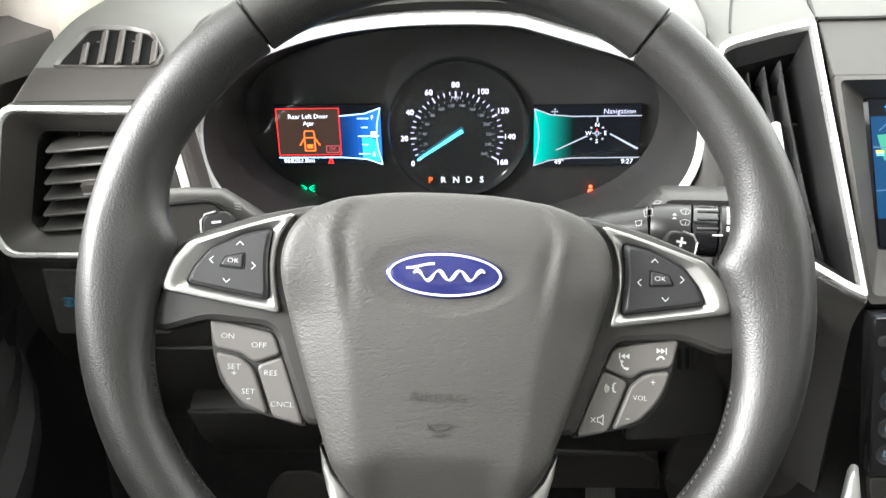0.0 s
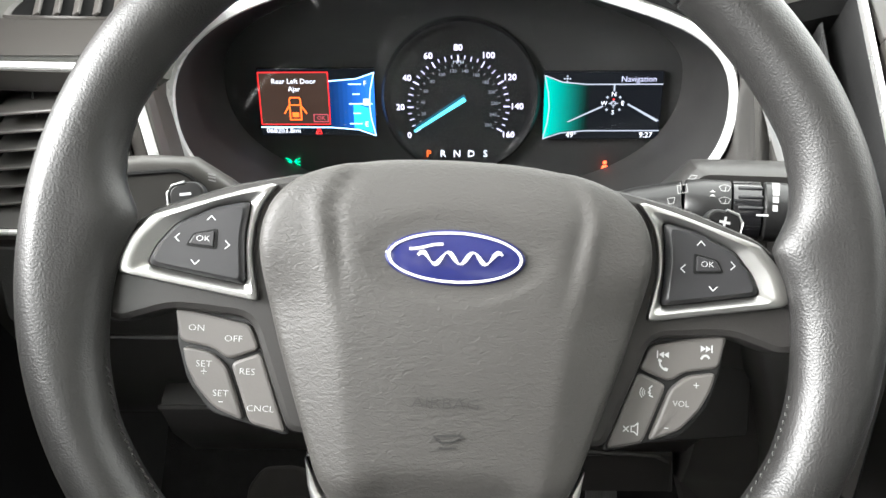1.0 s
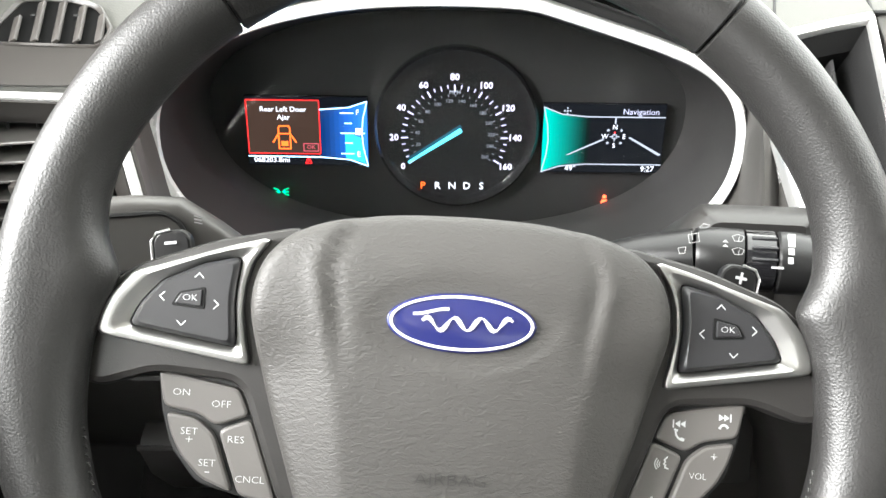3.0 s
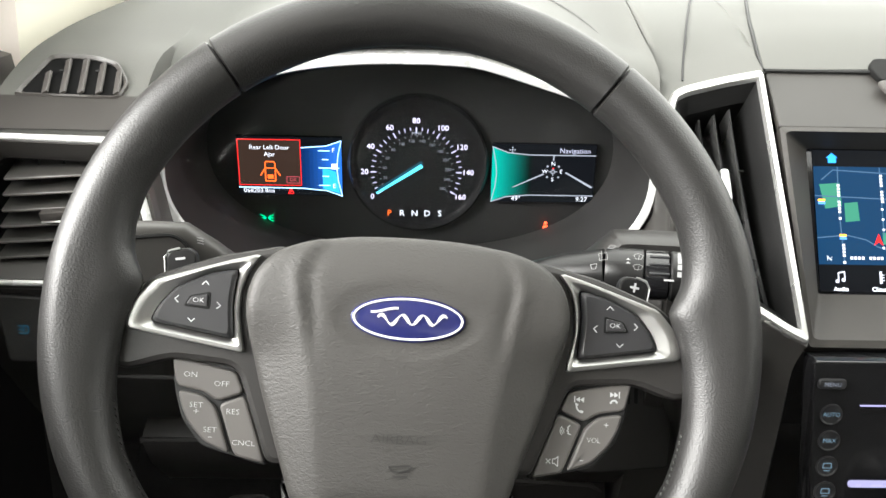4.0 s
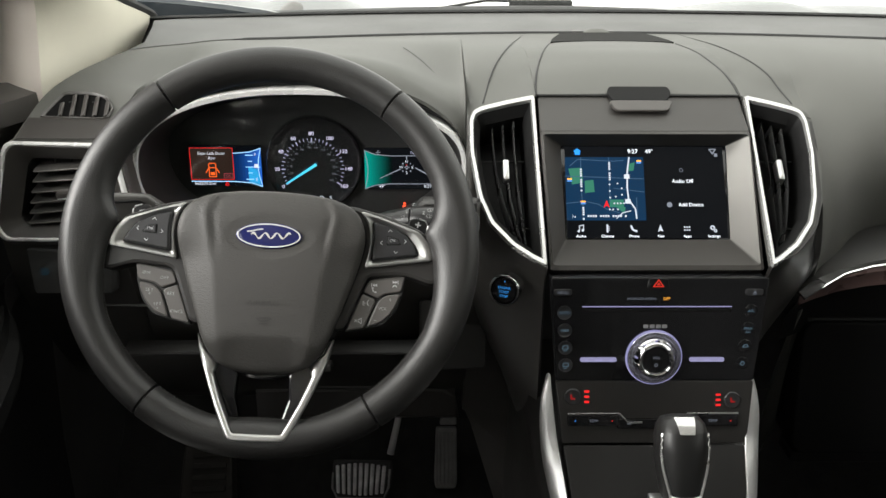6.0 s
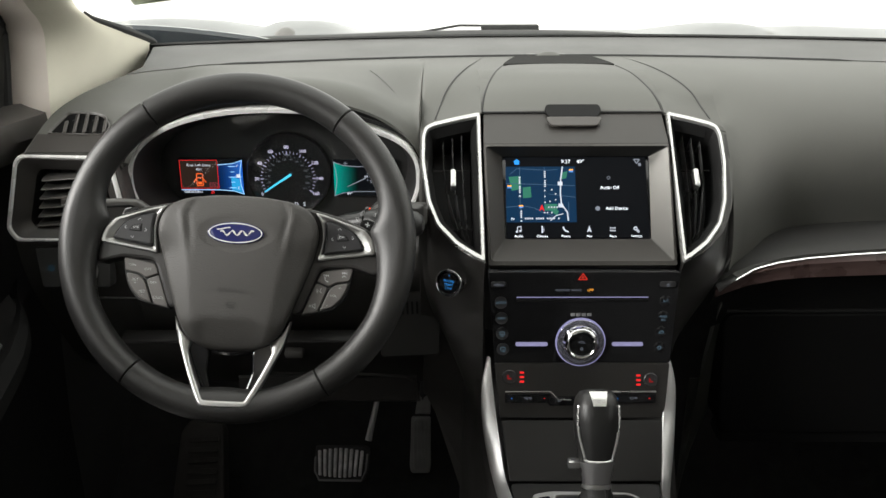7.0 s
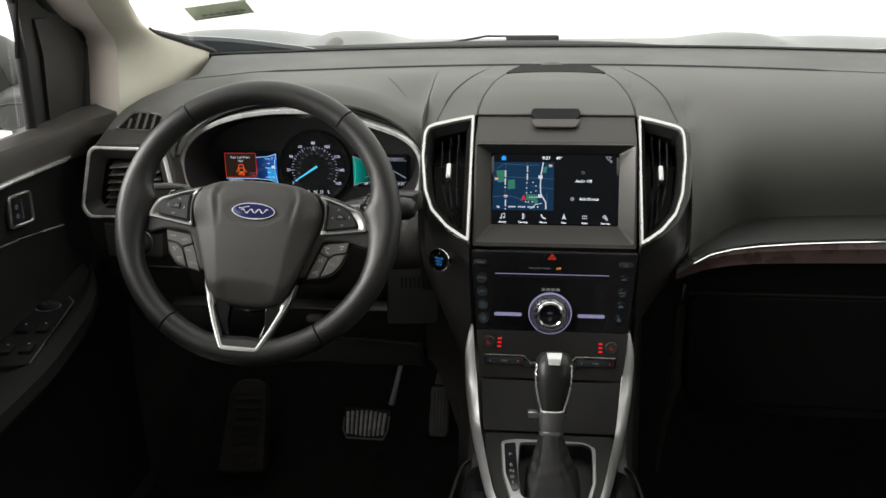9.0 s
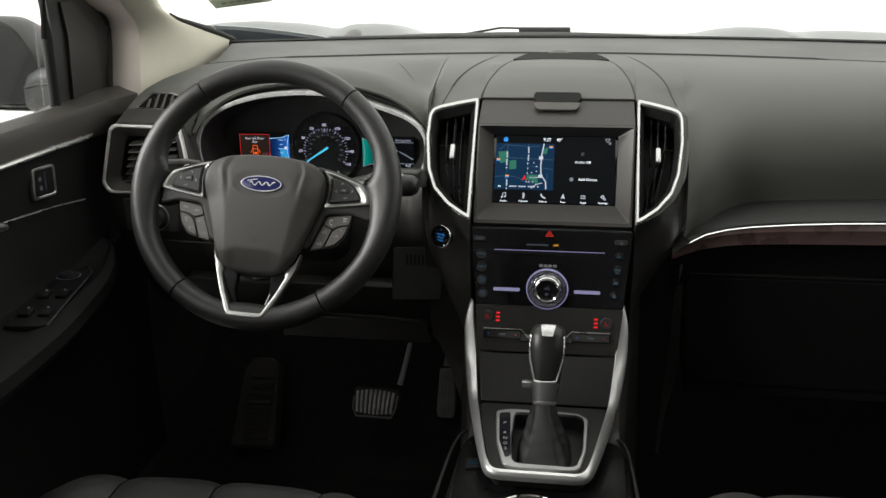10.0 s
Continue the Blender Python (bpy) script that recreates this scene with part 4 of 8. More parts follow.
# bright strip paints the slider's highlight
part("slider_highlight", block(-0.010, 0.026, -0.0042, -0.0028, 0.001, 0.0055, 0.0006, 1, SV @ Matrix.Translation((0.004, -0.002, -0.006)) @ pose(0, 0, 0, 15, 0, 4)), SATIN, ob)
for dx in (-0.012, 0.006, 0.024):
    part("rod", tube([SV @ Vector((dx, -0.033, -0.022)), SV @ Vector((dx, 0.033, -0.022))], 0.0009, seg=6), BLACK, ob)

# side window defroster on top
DV = face_frame((-0.617, 0.6455, 0.7460), (1, 0.0, 0), (0, 0.83, 0.555))
ob = thing("side_defroster", "grey louvred side window defroster in the dash top", "air vent", (-0.617, 0.6455, 0.7460), group="dashboard air vents")
do = [(-0.0385, -0.0185), (0.0345, -0.0205), (0.0385, -0.0060), (0.0280, 0.0130), (0.0120, 0.0195), (-0.0060, 0.0210), (-0.0215, 0.0200)]
di = [(-0.0345, -0.0160), (0.0320, -0.0180), (0.0350, -0.0060), (0.0250, 0.0110), (0.0105, 0.0165), (-0.0060, 0.0180), (-0.0200, 0.0170)]
part("bezel", frame_plate(round_poly(do, 0.004), round_poly(di, 0.003), DV @ Matrix.Translation((0, 0, 0.0034)), 0.010, 0.0010, inner_drop=0.0010), GREY, ob, "grey defroster bezel")
# flat near-black plate paints the shade of an opening; no hole is cut
part("vent_box", plate(round_poly(di, 0.003), DV @ Matrix.Translation((0, 0, 0.0006)), 0.004, 0.0003), mat("painted_vent_shade", (0.004, 0.004, 0.004), 0.8, spec=0.1, spot=0.1), ob, "near-black plate painted as the shade behind the louvres")
for i in range(5):
    x = -0.0200 + 0.0122 * i
    top = (0.0030, 0.0150, 0.0155, 0.0120, 0.0050)[i]
    part("louvre", block(-0.0006, 0.0044, -0.0165, top, -0.0012, 0.0012, 0.0005, 2, DV @ Matrix.Translation((x, 0, 0.0012)) @ pose(0, 0, 0, 0, -30, 5)), GREY, ob)
for x, w in ((-0.012, 0.004), (0.013, 0.004)):
    part("rod", block(x, x + w, 0.004, 0.0056, -0.001, 0.0016, 0.0003, 1, DV @ Matrix.Translation((0, 0, 0.001))), BLACK, ob)
rows = []
for x in columns(-0.700, -0.579, 0.011):
    rows.append([dash_end((x, y - 0.0012, z + 0.0014)) for y, z in catmull(top_rows(x), 4) if y < 0.6335] )
part("end_strip", thicken(grid_sheet(rows), 0.001, (0, -1, 1)), BEZEL, dash, "dark strip between defroster and side vent")
# plain panel that closes the dash round the side vent
vp = [(-0.068, -0.058), (0.062, -0.058), (0.080, -0.044), (0.062, 0.0570), (-0.050, 0.0570), (-0.060, 0.042)]
part("vent_panel", frame_plate(round_poly(vp, 0.004), round_poly(si, 0.006), SV @ Matrix.Translation((0, 0, -0.005)), 0.012, 0.001), GREY, dash, "charcoal panel round the side vent")

# ---- instrument cluster ----
cl = thing("instrument_cluster", "instrument cluster with round speedometer and two lit colour screens", "instrument cluster", (-0.386, 0.72, 0.60))


def oval(s, up, dn, n=96, dx=0.0):
    out = []
    for i in range(n):
        a = 2 * math.pi * i / n
        c, t = math.cos(a), math.sin(a)
        e = 2 / CL[5]
        x = CL[0] + dx + s * math.copysign(abs(c) ** e, c)
        z = CL[1] + (up if t > 0 else dn) * math.copysign(abs(t) ** e, t)
        if t > 0 and -0.335 < x < -0.208:
            z -= 0.085 * up * math.sin(math.pi * (x + 0.335) / 0.127)
        out.append((x, z))
    return out


def oval_loop(bm, s, up, dn, y, lean=0.10):
    return [bm.verts.new((x, y + lean * (z - CL[1]), z)) for x, z in oval(s, up, dn)]


bm = bmesh.new()
loops = [oval_loop(bm, *a) for a in ((0.190, 0.0885, 0.101, 0.690), (0.190, 0.0885, 0.101, 0.668), (0.1885, 0.0872, 0.0995, 0.6655), (0.1845, 0.0822, 0.0950, 0.6665), (0.1838, 0.0812, 0.0940, 0.668), (0.1836, 0.0810, 0.0938, 0.6695))]
for a, b in zip(loops, loops[1:]):
    bridge(bm, a, b)
part("surround", bm, BRIGHT, cl, "satin silver cluster surround")
bm = bmesh.new()
arcs = []
for a in ((0.1935, 0.0985, 0.101, 0.676), (0.1925, 0.0950, 0.101, 0.688), (0.1895, 0.0880, 0.1005, 0.690)):
    arcs.append([(x, a[3] + 0.10 * (z - CL[1]), z) for x, z in oval(*a[:3])[3:45]])
part("hood_lip", thicken(grid_sheet(arcs, bm), 0.001), BLACK, cl, "black lip under the cluster hood")
rows = []
for k in range(13):
    z = lerp(0.603, 0.7195, k / 12)
    x0 = -0.632 + interp(z - 0.662, [(-0.06, 0.066), (-0.044, 0.080), (0.057, 0.062)])
    h = (0.0895 if z > CL[1] else 0.102)
    x1 = CL[0] - 0.1905 * max(0.02, 1 - min(1, abs(z - CL[1]) / h) ** CL[5]) ** (1 / CL[5])
    x1 = max(x1, x0 - 0.012)
    rows.append([(lerp(x0 - 0.003, x1, t), lerp(0.601 + 0.1 * (z - 0.662), 0.674, t ** 0.8), z) for t in (0, 0.15, 0.35, 0.6, 0.8, 1.0)])
part("hood_side", thicken(grid_sheet(rows), 0.002, (1, -1, 0)), GREY, dash, "charcoal panel between side vent and cluster")
bm = bmesh.new()
loops = [oval_loop(bm, *a) for a in ((0.1838, 0.0815, 0.0940, 0.6688), (0.179, 0.076, 0.091, 0.70), (0.172, 0.070, 0.087, 0.728), (0.169, 0.068, 0.086, 0.742))]
for a, b in zip(loops, loops[1:]):
    bridge(bm, a, b)
part("shroud", bm, mat("black_shroud_plastic", (0.022, 0.0215, 0.021), 0.5, bump=0.2, bump_scale=800, spot=0.08, spec=0.4), cl, "black cluster shroud")
CF = face_frame((-0.381, 0.737, 0.6555), (1, 0, 0), (0, 0, 1))
bm = bmesh.new()
bm.faces.new([bm.verts.new((x, 0.742, z)) for x, z in oval(0.172, 0.071, 0.089)])
part("face_plate", bm, BLACK, cl)
part("dial", lathe([(0.0, 0.0), (0.052, 0.0), (0.0535, 0.003), (0.0565, 0.004), (0.0585, 0.002), (0.059, -0.004)], CF @ Matrix.Translation((0.0015, 0.003, -0.001)), 72), GLOSS, cl, "gloss black speedometer dial")


def dial(a, r):
    return r * math.cos(radians(a)), r * math.sin(radians(a))


G_FIGURE_DIM = glow("lit_lavender_grey", (0.70, 0.72, 0.95), 0.4)
G_FIGURE = glow("lit_lavender_white", (0.80, 0.76, 1.0), 0.75)


DF = CF @ Matrix.Translation((0, -0.0030, 0))


def sp(v):
    return 211.5 - v * 30.3 / 20


bm = bmesh.new()
for v in range(0, 161, 5):
    r0 = 0.0335 if v % 20 == 0 else (0.0345 if v % 10 == 0 else 0.0355)
    line2d([dial(sp(v), r0), dial(sp(v), 0.0378)], DF, 0.0007 if v % 20 else 0.0010, 0.0006, bm)
ink("scale_marks", bm, glow("lit_violet_white", (0.66, 0.64, 0.95), 0.5), cl)
for v in range(0, 161, 20):
    x, y = dial(sp(v), 0.0432)
    words(str(v), 0.0066, DF, G_FIGURE, cl, x, y, name="speed_figure")
for v in range(20, 261, 20):
    x, y = dial(sp(v / 1.609), 0.0265)
    words(str(v), 0.0036, DF, G_DIM, cl, x, y, name="small_speed_figure")
bm = bmesh.new()
for v in range(0, 261, 10):
    line2d([dial(sp(v / 1.609), 0.0298), dial(sp(v / 1.609), 0.0312)], DF, 0.0005, 0.0006, bm)
ink("small_scale_marks", bm, G_DIM, cl)
words("MPH", 0.0040, DF, G_SOFT, cl, 0, 0.0325)
needle_m = CF @ Matrix.Translation((0.004, 0.0025, 0.004)) @ pose(0, 0, 0, 0, 0, 213)
part("needle", plate([(-0.001, -0.0016), (0.044, -0.0008), (0.044, 0.0008), (-0.001, 0.0016)], needle_m, 0.001, 0.0002), G_CYAN, cl, "lit cyan needle")
for i, ch in enumerate("PRNDS"):
    words(ch, 0.0076, CF, G_ORANGE if ch == "P" else G_WHITE, cl, -0.0226 + i * 0.0107, -0.0402)

rows = []
for i in range(13):
    v = -1 + i / 6
    z = CL[1] + (0.078 if v > 0 else 0.088) * v
    w = 0.176 * max(0.02, 1 - abs(v) ** 2.25) ** (1 / 2.25)
    rows.append([(CL[0] + w * (-1 + j / 6), 0.694 + 0.012 * v * v - 0.020 * v, z) for j in range(13)])
lens = part("lens", thicken(grid_sheet(rows), 0.002, (0, -1, 0)), LENS, cl, "clear curved cluster lens")
lens.visible_shadow = False

# left screen: warning box, fuel bar
LS = face_frame((-0.486, 0.7365, 0.6555), (1, 0, 0), (0, 0, 1))
scr = part("left_screen", plate([(-0.0435, -0.0255), (0.0435, -0.0255), (0.0435, 0.0255), (-0.0435, 0.0255)], LS, 0.004, 0.0004), SCREEN, cl, "lit left cluster screen")
ink("screen_ground", quad(LS, -0.043, 0.043, -0.025, 0.025, 0.0002), G_BACK, scr)
ink("warning_panel", quad(LS, -0.0425, 0.009, -0.0165, 0.0228, 0.0004), G_PANEL, scr)
bm = line2d([(-0.0425, -0.0165), (0.009, -0.0165), (0.009, 0.0228), (-0.0425, 0.0228), (-0.0425, -0.0165)], LS, 0.0006, 0.0006)
ink("warning_frame", bm, G_RED, scr)
words("Rear Left Door", 0.0053, LS, G_WHITE, scr, -0.0165, 0.0160, 0.0006)
words("Ajar", 0.0053, LS, G_WHITE, scr, -0.0165, 0.0102, 0.0006)
bm = bmesh.new()
DS = LS @ Matrix.Translation((-0.0165, -0.0045, 0)) @ Matrix.Diagonal((0.82, 0.80, 1, 1)) @ Matrix.Translation((0.0165, 0.0025, 0))
line2d([(-0.0215, 0.006), (-0.0205, 0.008), (-0.0125, 0.008), (-0.0115, 0.006), (-0.0115, 0.001), (-0.0215, 0.001), (-0.0215, 0.006)], DS, 0.0012, 0.0006, bm)
line2d([(-0.0215, 0.001), (-0.0265, -0.007)], DS, 0.0013, 0.0006, bm)
line2d([(-0.0115, 0.001), (-0.0065, -0.007)], DS, 0.0013, 0.0006, bm)
line2d([(-0.0215, -0.001), (-0.0215, -0.013), (-0.0115, -0.013), (-0.0115, -0.001)], DS, 0.0013, 0.0006, bm)
quad(DS, -0.0195, -0.0135, -0.0105, -0.006, 0.0006, bm)
ink("door_symbol", bm, G_ORANGE, scr)
bm = line2d([(-0.003, -0.0145), (0.0075, -0.0145), (0.0075, -0.009), (-0.003, -0.009), (-0.003, -0.0145)], LS, 0.0006, 0.0006)
G_OK = glow("lit_dim_pink", (0.75, 0.12, 0.16), 0.32)
ink("ok_frame", bm, G_OK, scr)
words("OK", 0.0042, LS, G_OK, scr, 0.00225, -0.0117, 0.0006)
words("068203.8mi", 0.0055, LS, G_WHITE, scr, -0.0395, -0.0215, 0.0006, align="LEFT")
bm = ring2d(0.0, -0.0198, 0.0005, 0.0012, LS, 0.0006)
line2d([(-0.0022, -0.0238), (-0.0012, -0.0210), (0.0012, -0.0210), (0.0022, -0.0238), (-0.0022, -0.0238)], LS, 0.0006, 0.0006, bm)
line2d([(-0.0016, -0.0234), (0.0010, -0.0212)], LS, 0.0005, 0.0006, bm)
ink("belt_symbol", bm, G_RED, scr)
for i in range(10):
    a, b = i / 10, (i + 1) / 10
    x0, x1 = lerp(0.0095, 0.0430, a), lerp(0.0095, 0.0430, b)
    f = lambda t: 0.0185 + 0.0065 * t ** 3
    ink("fuel_band", flat_poly([(x0, -f(a)), (x1, -f(b)), (x1, f(b) - 0.0025), (x0, f(a) - 0.0025)], LS, 0.0004), glow("lit_blue_step", (0.02, 0.14, 0.60), 0.08 + 0.6 * a ** 1.3), scr)
ink("fuel_level", flat_poly([(0.027, -0.019), (0.041, -0.023), (0.038, -0.004), (0.027, 0.0)], LS, 0.0007), glow("lit_fuel_cyan", (0.03, 0.42, 0.85), 0.6), scr)
bm = bmesh.new()
for y, x0, x1 in ((0.0140, 0.024, 0.033), (0.0065, 0.027, 0.032), (-0.0008, 0.024, 0.041), (-0.008, 0.027, 0.032), (-0.016, 0.024, 0.033)):
    line2d([(x0, y), (x1, y)], LS, 0.0009, 0.0010, bm)
line2d([(0.0095, 0.0163), (0.030, 0.0180), (0.043, 0.0225)], LS, 0.0009, 0.0010, bm)
line2d([(-0.043, -0.0185), (0.0095, -0.0188), (0.030, -0.0205), (0.043, -0.0252)], LS, 0.0009, 0.0010, bm)
line2d([(0.043, 0.0225), (0.040, 0.010), (0.039, -0.001), (0.040, -0.012), (0.043, -0.025)], LS, 0.0008, 0.0010, bm)
ink("fuel_marks", bm, glow("lit_pale_blue", (0.35, 0.65, 1.0), 1.0), scr)
words("F", 0.0052, LS, G_WHITE, scr, 0.0362, 0.0145, 0.0010)
words("E", 0.0055, LS, G_WHITE, scr, 0.0365, -0.0165, 0.0010)
bm = quad(LS, 0.0345, 0.0395, -0.0018, 0.0030, 0.0011)
ink("pump_symbol", bm, G_WHITE, scr)

# right screen: navigation compass
RS = face_frame((-0.275, 0.7365, 0.6525), (1, 0, 0), (0, 0, 1))
scr = part("right_screen", plate([(-0.0435, -0.0255), (0.0435, -0.0255), (0.0435, 0.0255), (-0.0435, 0.0255)], RS, 0.004, 0.0004), SCREEN, cl, "lit right cluster screen")
ink("screen_ground", quad(RS, -0.043, 0.043, -0.025, 0.025, 0.0002), G_BACK, scr)
for i in range(14):
    a, b = i / 14, (i + 1) / 14
    x0, x1 = lerp(-0.0430, -0.0100, a), lerp(-0.0430, -0.0100, b)
    f = lambda t: 0.0185 + 0.0065 * (1 - t) ** 3
    ink("teal_band", flat_poly([(x0, -f(a)), (x1, -f(b)), (x1, f(b) - 0.0022), (x0, f(a) - 0.0022)], RS, 0.0004), glow("lit_teal_step", (0.0, 0.40, 0.32), 0.55 * (1 - a) ** 1.6), scr)
bm = line2d([(-0.043, 0.0230), (-0.030, 0.0180), (-0.012, 0.0163), (0.043, 0.0163)], RS, 0.0009, 0.0008)
line2d([(-0.043, -0.025), (-0.030, -0.0205), (-0.012, -0.0188), (0.043, -0.0188)], RS, 0.0009, 0.0008, bm)
line2d([(-0.043, 0.0230), (-0.040, 0.010), (-0.039, -0.001), (-0.040, -0.012), (-0.043, -0.025)], RS, 0.0008, 0.0008, bm)
ink("screen_rules", bm, G_SOFT, scr)
words("Navigation", 0.0060, RS, G_FIGURE_DIM, scr, 0.0255, 0.0200, 0.0008)
words("49°", 0.0058, RS, G_WHITE, scr, -0.022, -0.0222, 0.0008)
words("9:27", 0.0058, RS, G_WHITE, scr, 0.0335, -0.0222, 0.0008)
bm = flat_poly([(-0.026, -0.012), (-0.024, -0.012), (0.001, -0.0005), (0.0, 0.0005)], RS, 0.0008)
flat_poly([(0.0425, -0.011), (0.0405, -0.012), (0.018, 0.001), (0.019, 0.002)], RS, 0.0008, bm)
ink("road_lines", bm, G_SOFT, scr)
cx, cy = 0.008, 0.0020
bm = line2d([(cx, cy + 0.0095), (cx, cy + 0.0142)], RS, 0.0012, 0.0009)
for k in range(4):
    x, y = dial(45 + k * 90, 0.0066)
    flat_poly([(cx + x + 0.0012, cy + y), (cx + x, cy + y + 0.0012), (cx + x - 0.0012, cy + y), (cx + x, cy + y - 0.0012)], RS, 0.0009, bm)
    x, y = dial(k * 90, 0.0034)
    line2d([(cx + x * 0.25, cy + y * 0.25), (cx + x, cy + y)], RS, 0.0008, 0.0009, bm)
ring2d(cx, cy, 0.0014, 0.0020, RS, 0.0009, bm=bm)
ink("compass_rose", bm, G_SOFT, scr)
for k, ch in enumerate("ENWS"):
    x, y = dial(k * 90, 0.0068)
    words(ch, 0.0048, RS, G_WHITE, scr, cx + x, cy + y, 0.0009, name="compass_letter")
ink("north_mark", disc2d(cx, cy + 0.0030, 0.0007, RS, 0.0010, 8), G_RED, scr)
bm = disc2d(-0.0265, 0.0205, 0.0008, RS, 0.0008, 10)
for dx, dy in ((0.002, 0), (-0.002, 0), (0, 0.002), (0, -0.002)):
    disc2d(-0.0265 + dx, 0.0205 + dy, 0.0007, RS, 0.0008, 8, bm)
ink("pad_symbol", bm, G_SOFT, scr)
# telltales
bm = bmesh.new()
for s in (-1, 1):
    flat_poly([(-0.1265 + s * 0.0006, -0.0462), (-0.1265 + s * 0.0030, -0.0437), (-0.1265 + s * 0.0030, -0.0487)], CF, 0.0006, bm)
    for dy in (-0.002, 0, 0.002):
        line2d([(-0.1265 + s * 0.0036, -0.0462 + dy), (-0.1265 + s * 0.0054, -0.0462 + dy * 1.4)], CF, 0.0007, 0.0006, bm)
ink("light_telltale", bm, G_GREEN, cl)
bm = disc2d(0.1108, -0.0470, 0.0015, CF, 0.0006, 12)
flat_poly([(0.1078, -0.0540), (0.1140, -0.0540), (0.1126, -0.0492), (0.1090, -0.0492)], CF, 0.0006, bm)
ink("belt_telltale", bm, glow("lit_belt_red", (1.0, 0.09, 0.03), 1.4), cl)

# ---- centre stack: touchscreen, audio panel, climate controls ----
stack = thing("centre_stack", "dark centre stack of the dashboard with a recessed screen bezel", "centre stack", (0, 0.55, 0.40))


def band(x0, x1, p0, p1, w=1.0, thick=0.006, bevel=0.0012, bulge=0.0):
    """A panel that spans from (y, z) p0 with half width x0 up to p1 with half width x1."""
    d = Vector((0, p1[0] - p0[0], p1[1] - p0[1]))
    m = face_frame(((0), p0[0], p0[1]), (1, 0, 0), d)
    return plate(round_poly([(-x0, 0), (x0, 0), (x1, d.length), (-x1, d.length)], 0.003, 3), m, thick, bevel), m


bm, m = band(0.1165, 0.1155, (0.6535, 0.7175), (0.7005, 0.7475))
part("brow_panel", bm, BEZEL, stack, "charcoal panel above the screen")
# bezel: front outline, lip, display edge
outer = [Vector((-0.1165, 0.6535, 0.7175)), Vector((0.1165, 0.6535, 0.7175)), Vector((0.1125, 0.550, 0.593)), Vector((-0.1125, 0.550, 0.593))]
lip = [Vector((-0.1140, 0.6478, 0.7160)), Vector((0.1140, 0.6478, 0.7160)), Vector((0.1095, 0.5530, 0.5972)), Vector((-0.1095, 0.5530, 0.5972))]
disp = [Vector((-0.0928, 0.6570, 0.7005)), Vector((0.0928, 0.6570, 0.7005)), Vector((0.0903, 0.5990, 0.6095)), Vector((-0.0903, 0.5990, 0.6095))]


def loop4(bm, pts, n=10, r=0.12):
    out = []
    for i in range(4):
        p0, p, p1 = pts[i - 1], pts[i], pts[(i + 1) % 4]
        s, e = p.lerp(p0, r * 0.5), p.lerp(p1, r * 0.5)
        for j in range(n + 1):
            t = j / n
            out.append(bm.verts.new((1 - t) ** 2 * s + 2 * t * (1 - t) * p + t * t * e))
    return out


bm = bmesh.new()
L0, L1, L2 = loop4(bm, [p + Vector((0, 0.012, -0.01)) for p in outer], r=0.03), loop4(bm, outer, r=0.03), loop4(bm, lip, r=0.05)
for a, b in ((L0, L1), (L1, L2)):
    bridge(bm, a, b)
part("screen_bezel", bm, mat("satin_screen_bezel", (0.031, 0.0283, 0.0255), 0.52, spec=0.35, bump=0.06, bump_scale=1200, spot=0.05), stack, "charcoal recessed bezel around the touchscreen")
# right bevel bright, left charcoal, top black: reflection and shade put into the colours
LIT_BEVEL = mat("lit_screen_bevel", (0.085, 0.083, 0.078), 0.38, metal=0.85, spot=0.03)
bevels = (("screen_bevel", range(16, 27), LIT_BEVEL, "side bevel of the display, made bright for the window's reflection"),
          ("screen_bevel", [*range(38, 44), *range(0, 5)], bpy.data.materials["satin_screen_bezel"], "side bevel of the display, coloured dark as the unlit side"),
          ("screen_brow", range(5, 16), BLACK, "upper bevel of the display, coloured black for its shade"),
          ("screen_ledge", range(27, 38), bpy.data.materials["satin_screen_bezel"], "charcoal ledge below the display"))
for name, keep, material, lab in bevels:
    bm = bmesh.new()
    la, lb = loop4(bm, lip, r=0.05), loop4(bm, disp, r=0.04)
    for i in keep:
        j = (i + 1) % 44
        bm.faces.new((la[i], la[j], lb[j], lb[i]))
    bmesh.ops.delete(bm, geom=[v for v in bm.verts if not v.link_faces], context="VERTS")
    part(name, bm, material, stack, lab)

TS = face_frame((disp[2] + disp[3]) / 2, (1, 0, 0), disp[1] - disp[2])
TH = (disp[1] - disp[2]).length
ts = thing("touchscreen", "lit touchscreen showing a map, clock and audio page", "touchscreen", tuple((disp[2] + disp[3]) / 2))
part("glass", plate([(-0.0905, -0.002), (0.0905, -0.002), (0.093, TH + 0.002), (-0.093, TH + 0.002)], TS @ Matrix.Translation((0, 0, -0.001)), 0.005, 0.0004), SCREEN, ts, "dark display glass")
W2 = 0.0885


def tsx(u):
    return -W2 + 2 * W2 * u


def tsy(v):
    return TH * (1 - v)


ink("picture_ground", quad(TS, -W2, W2, 0.002, TH - 0.001, 0.0002), G_BACK, ts)
mp = ink("map", quad(TS, tsx(0.0), tsx(0.495), tsy(0.80), tsy(0.125), 0.0004), G_MAP, ts, "dark blue map picture")
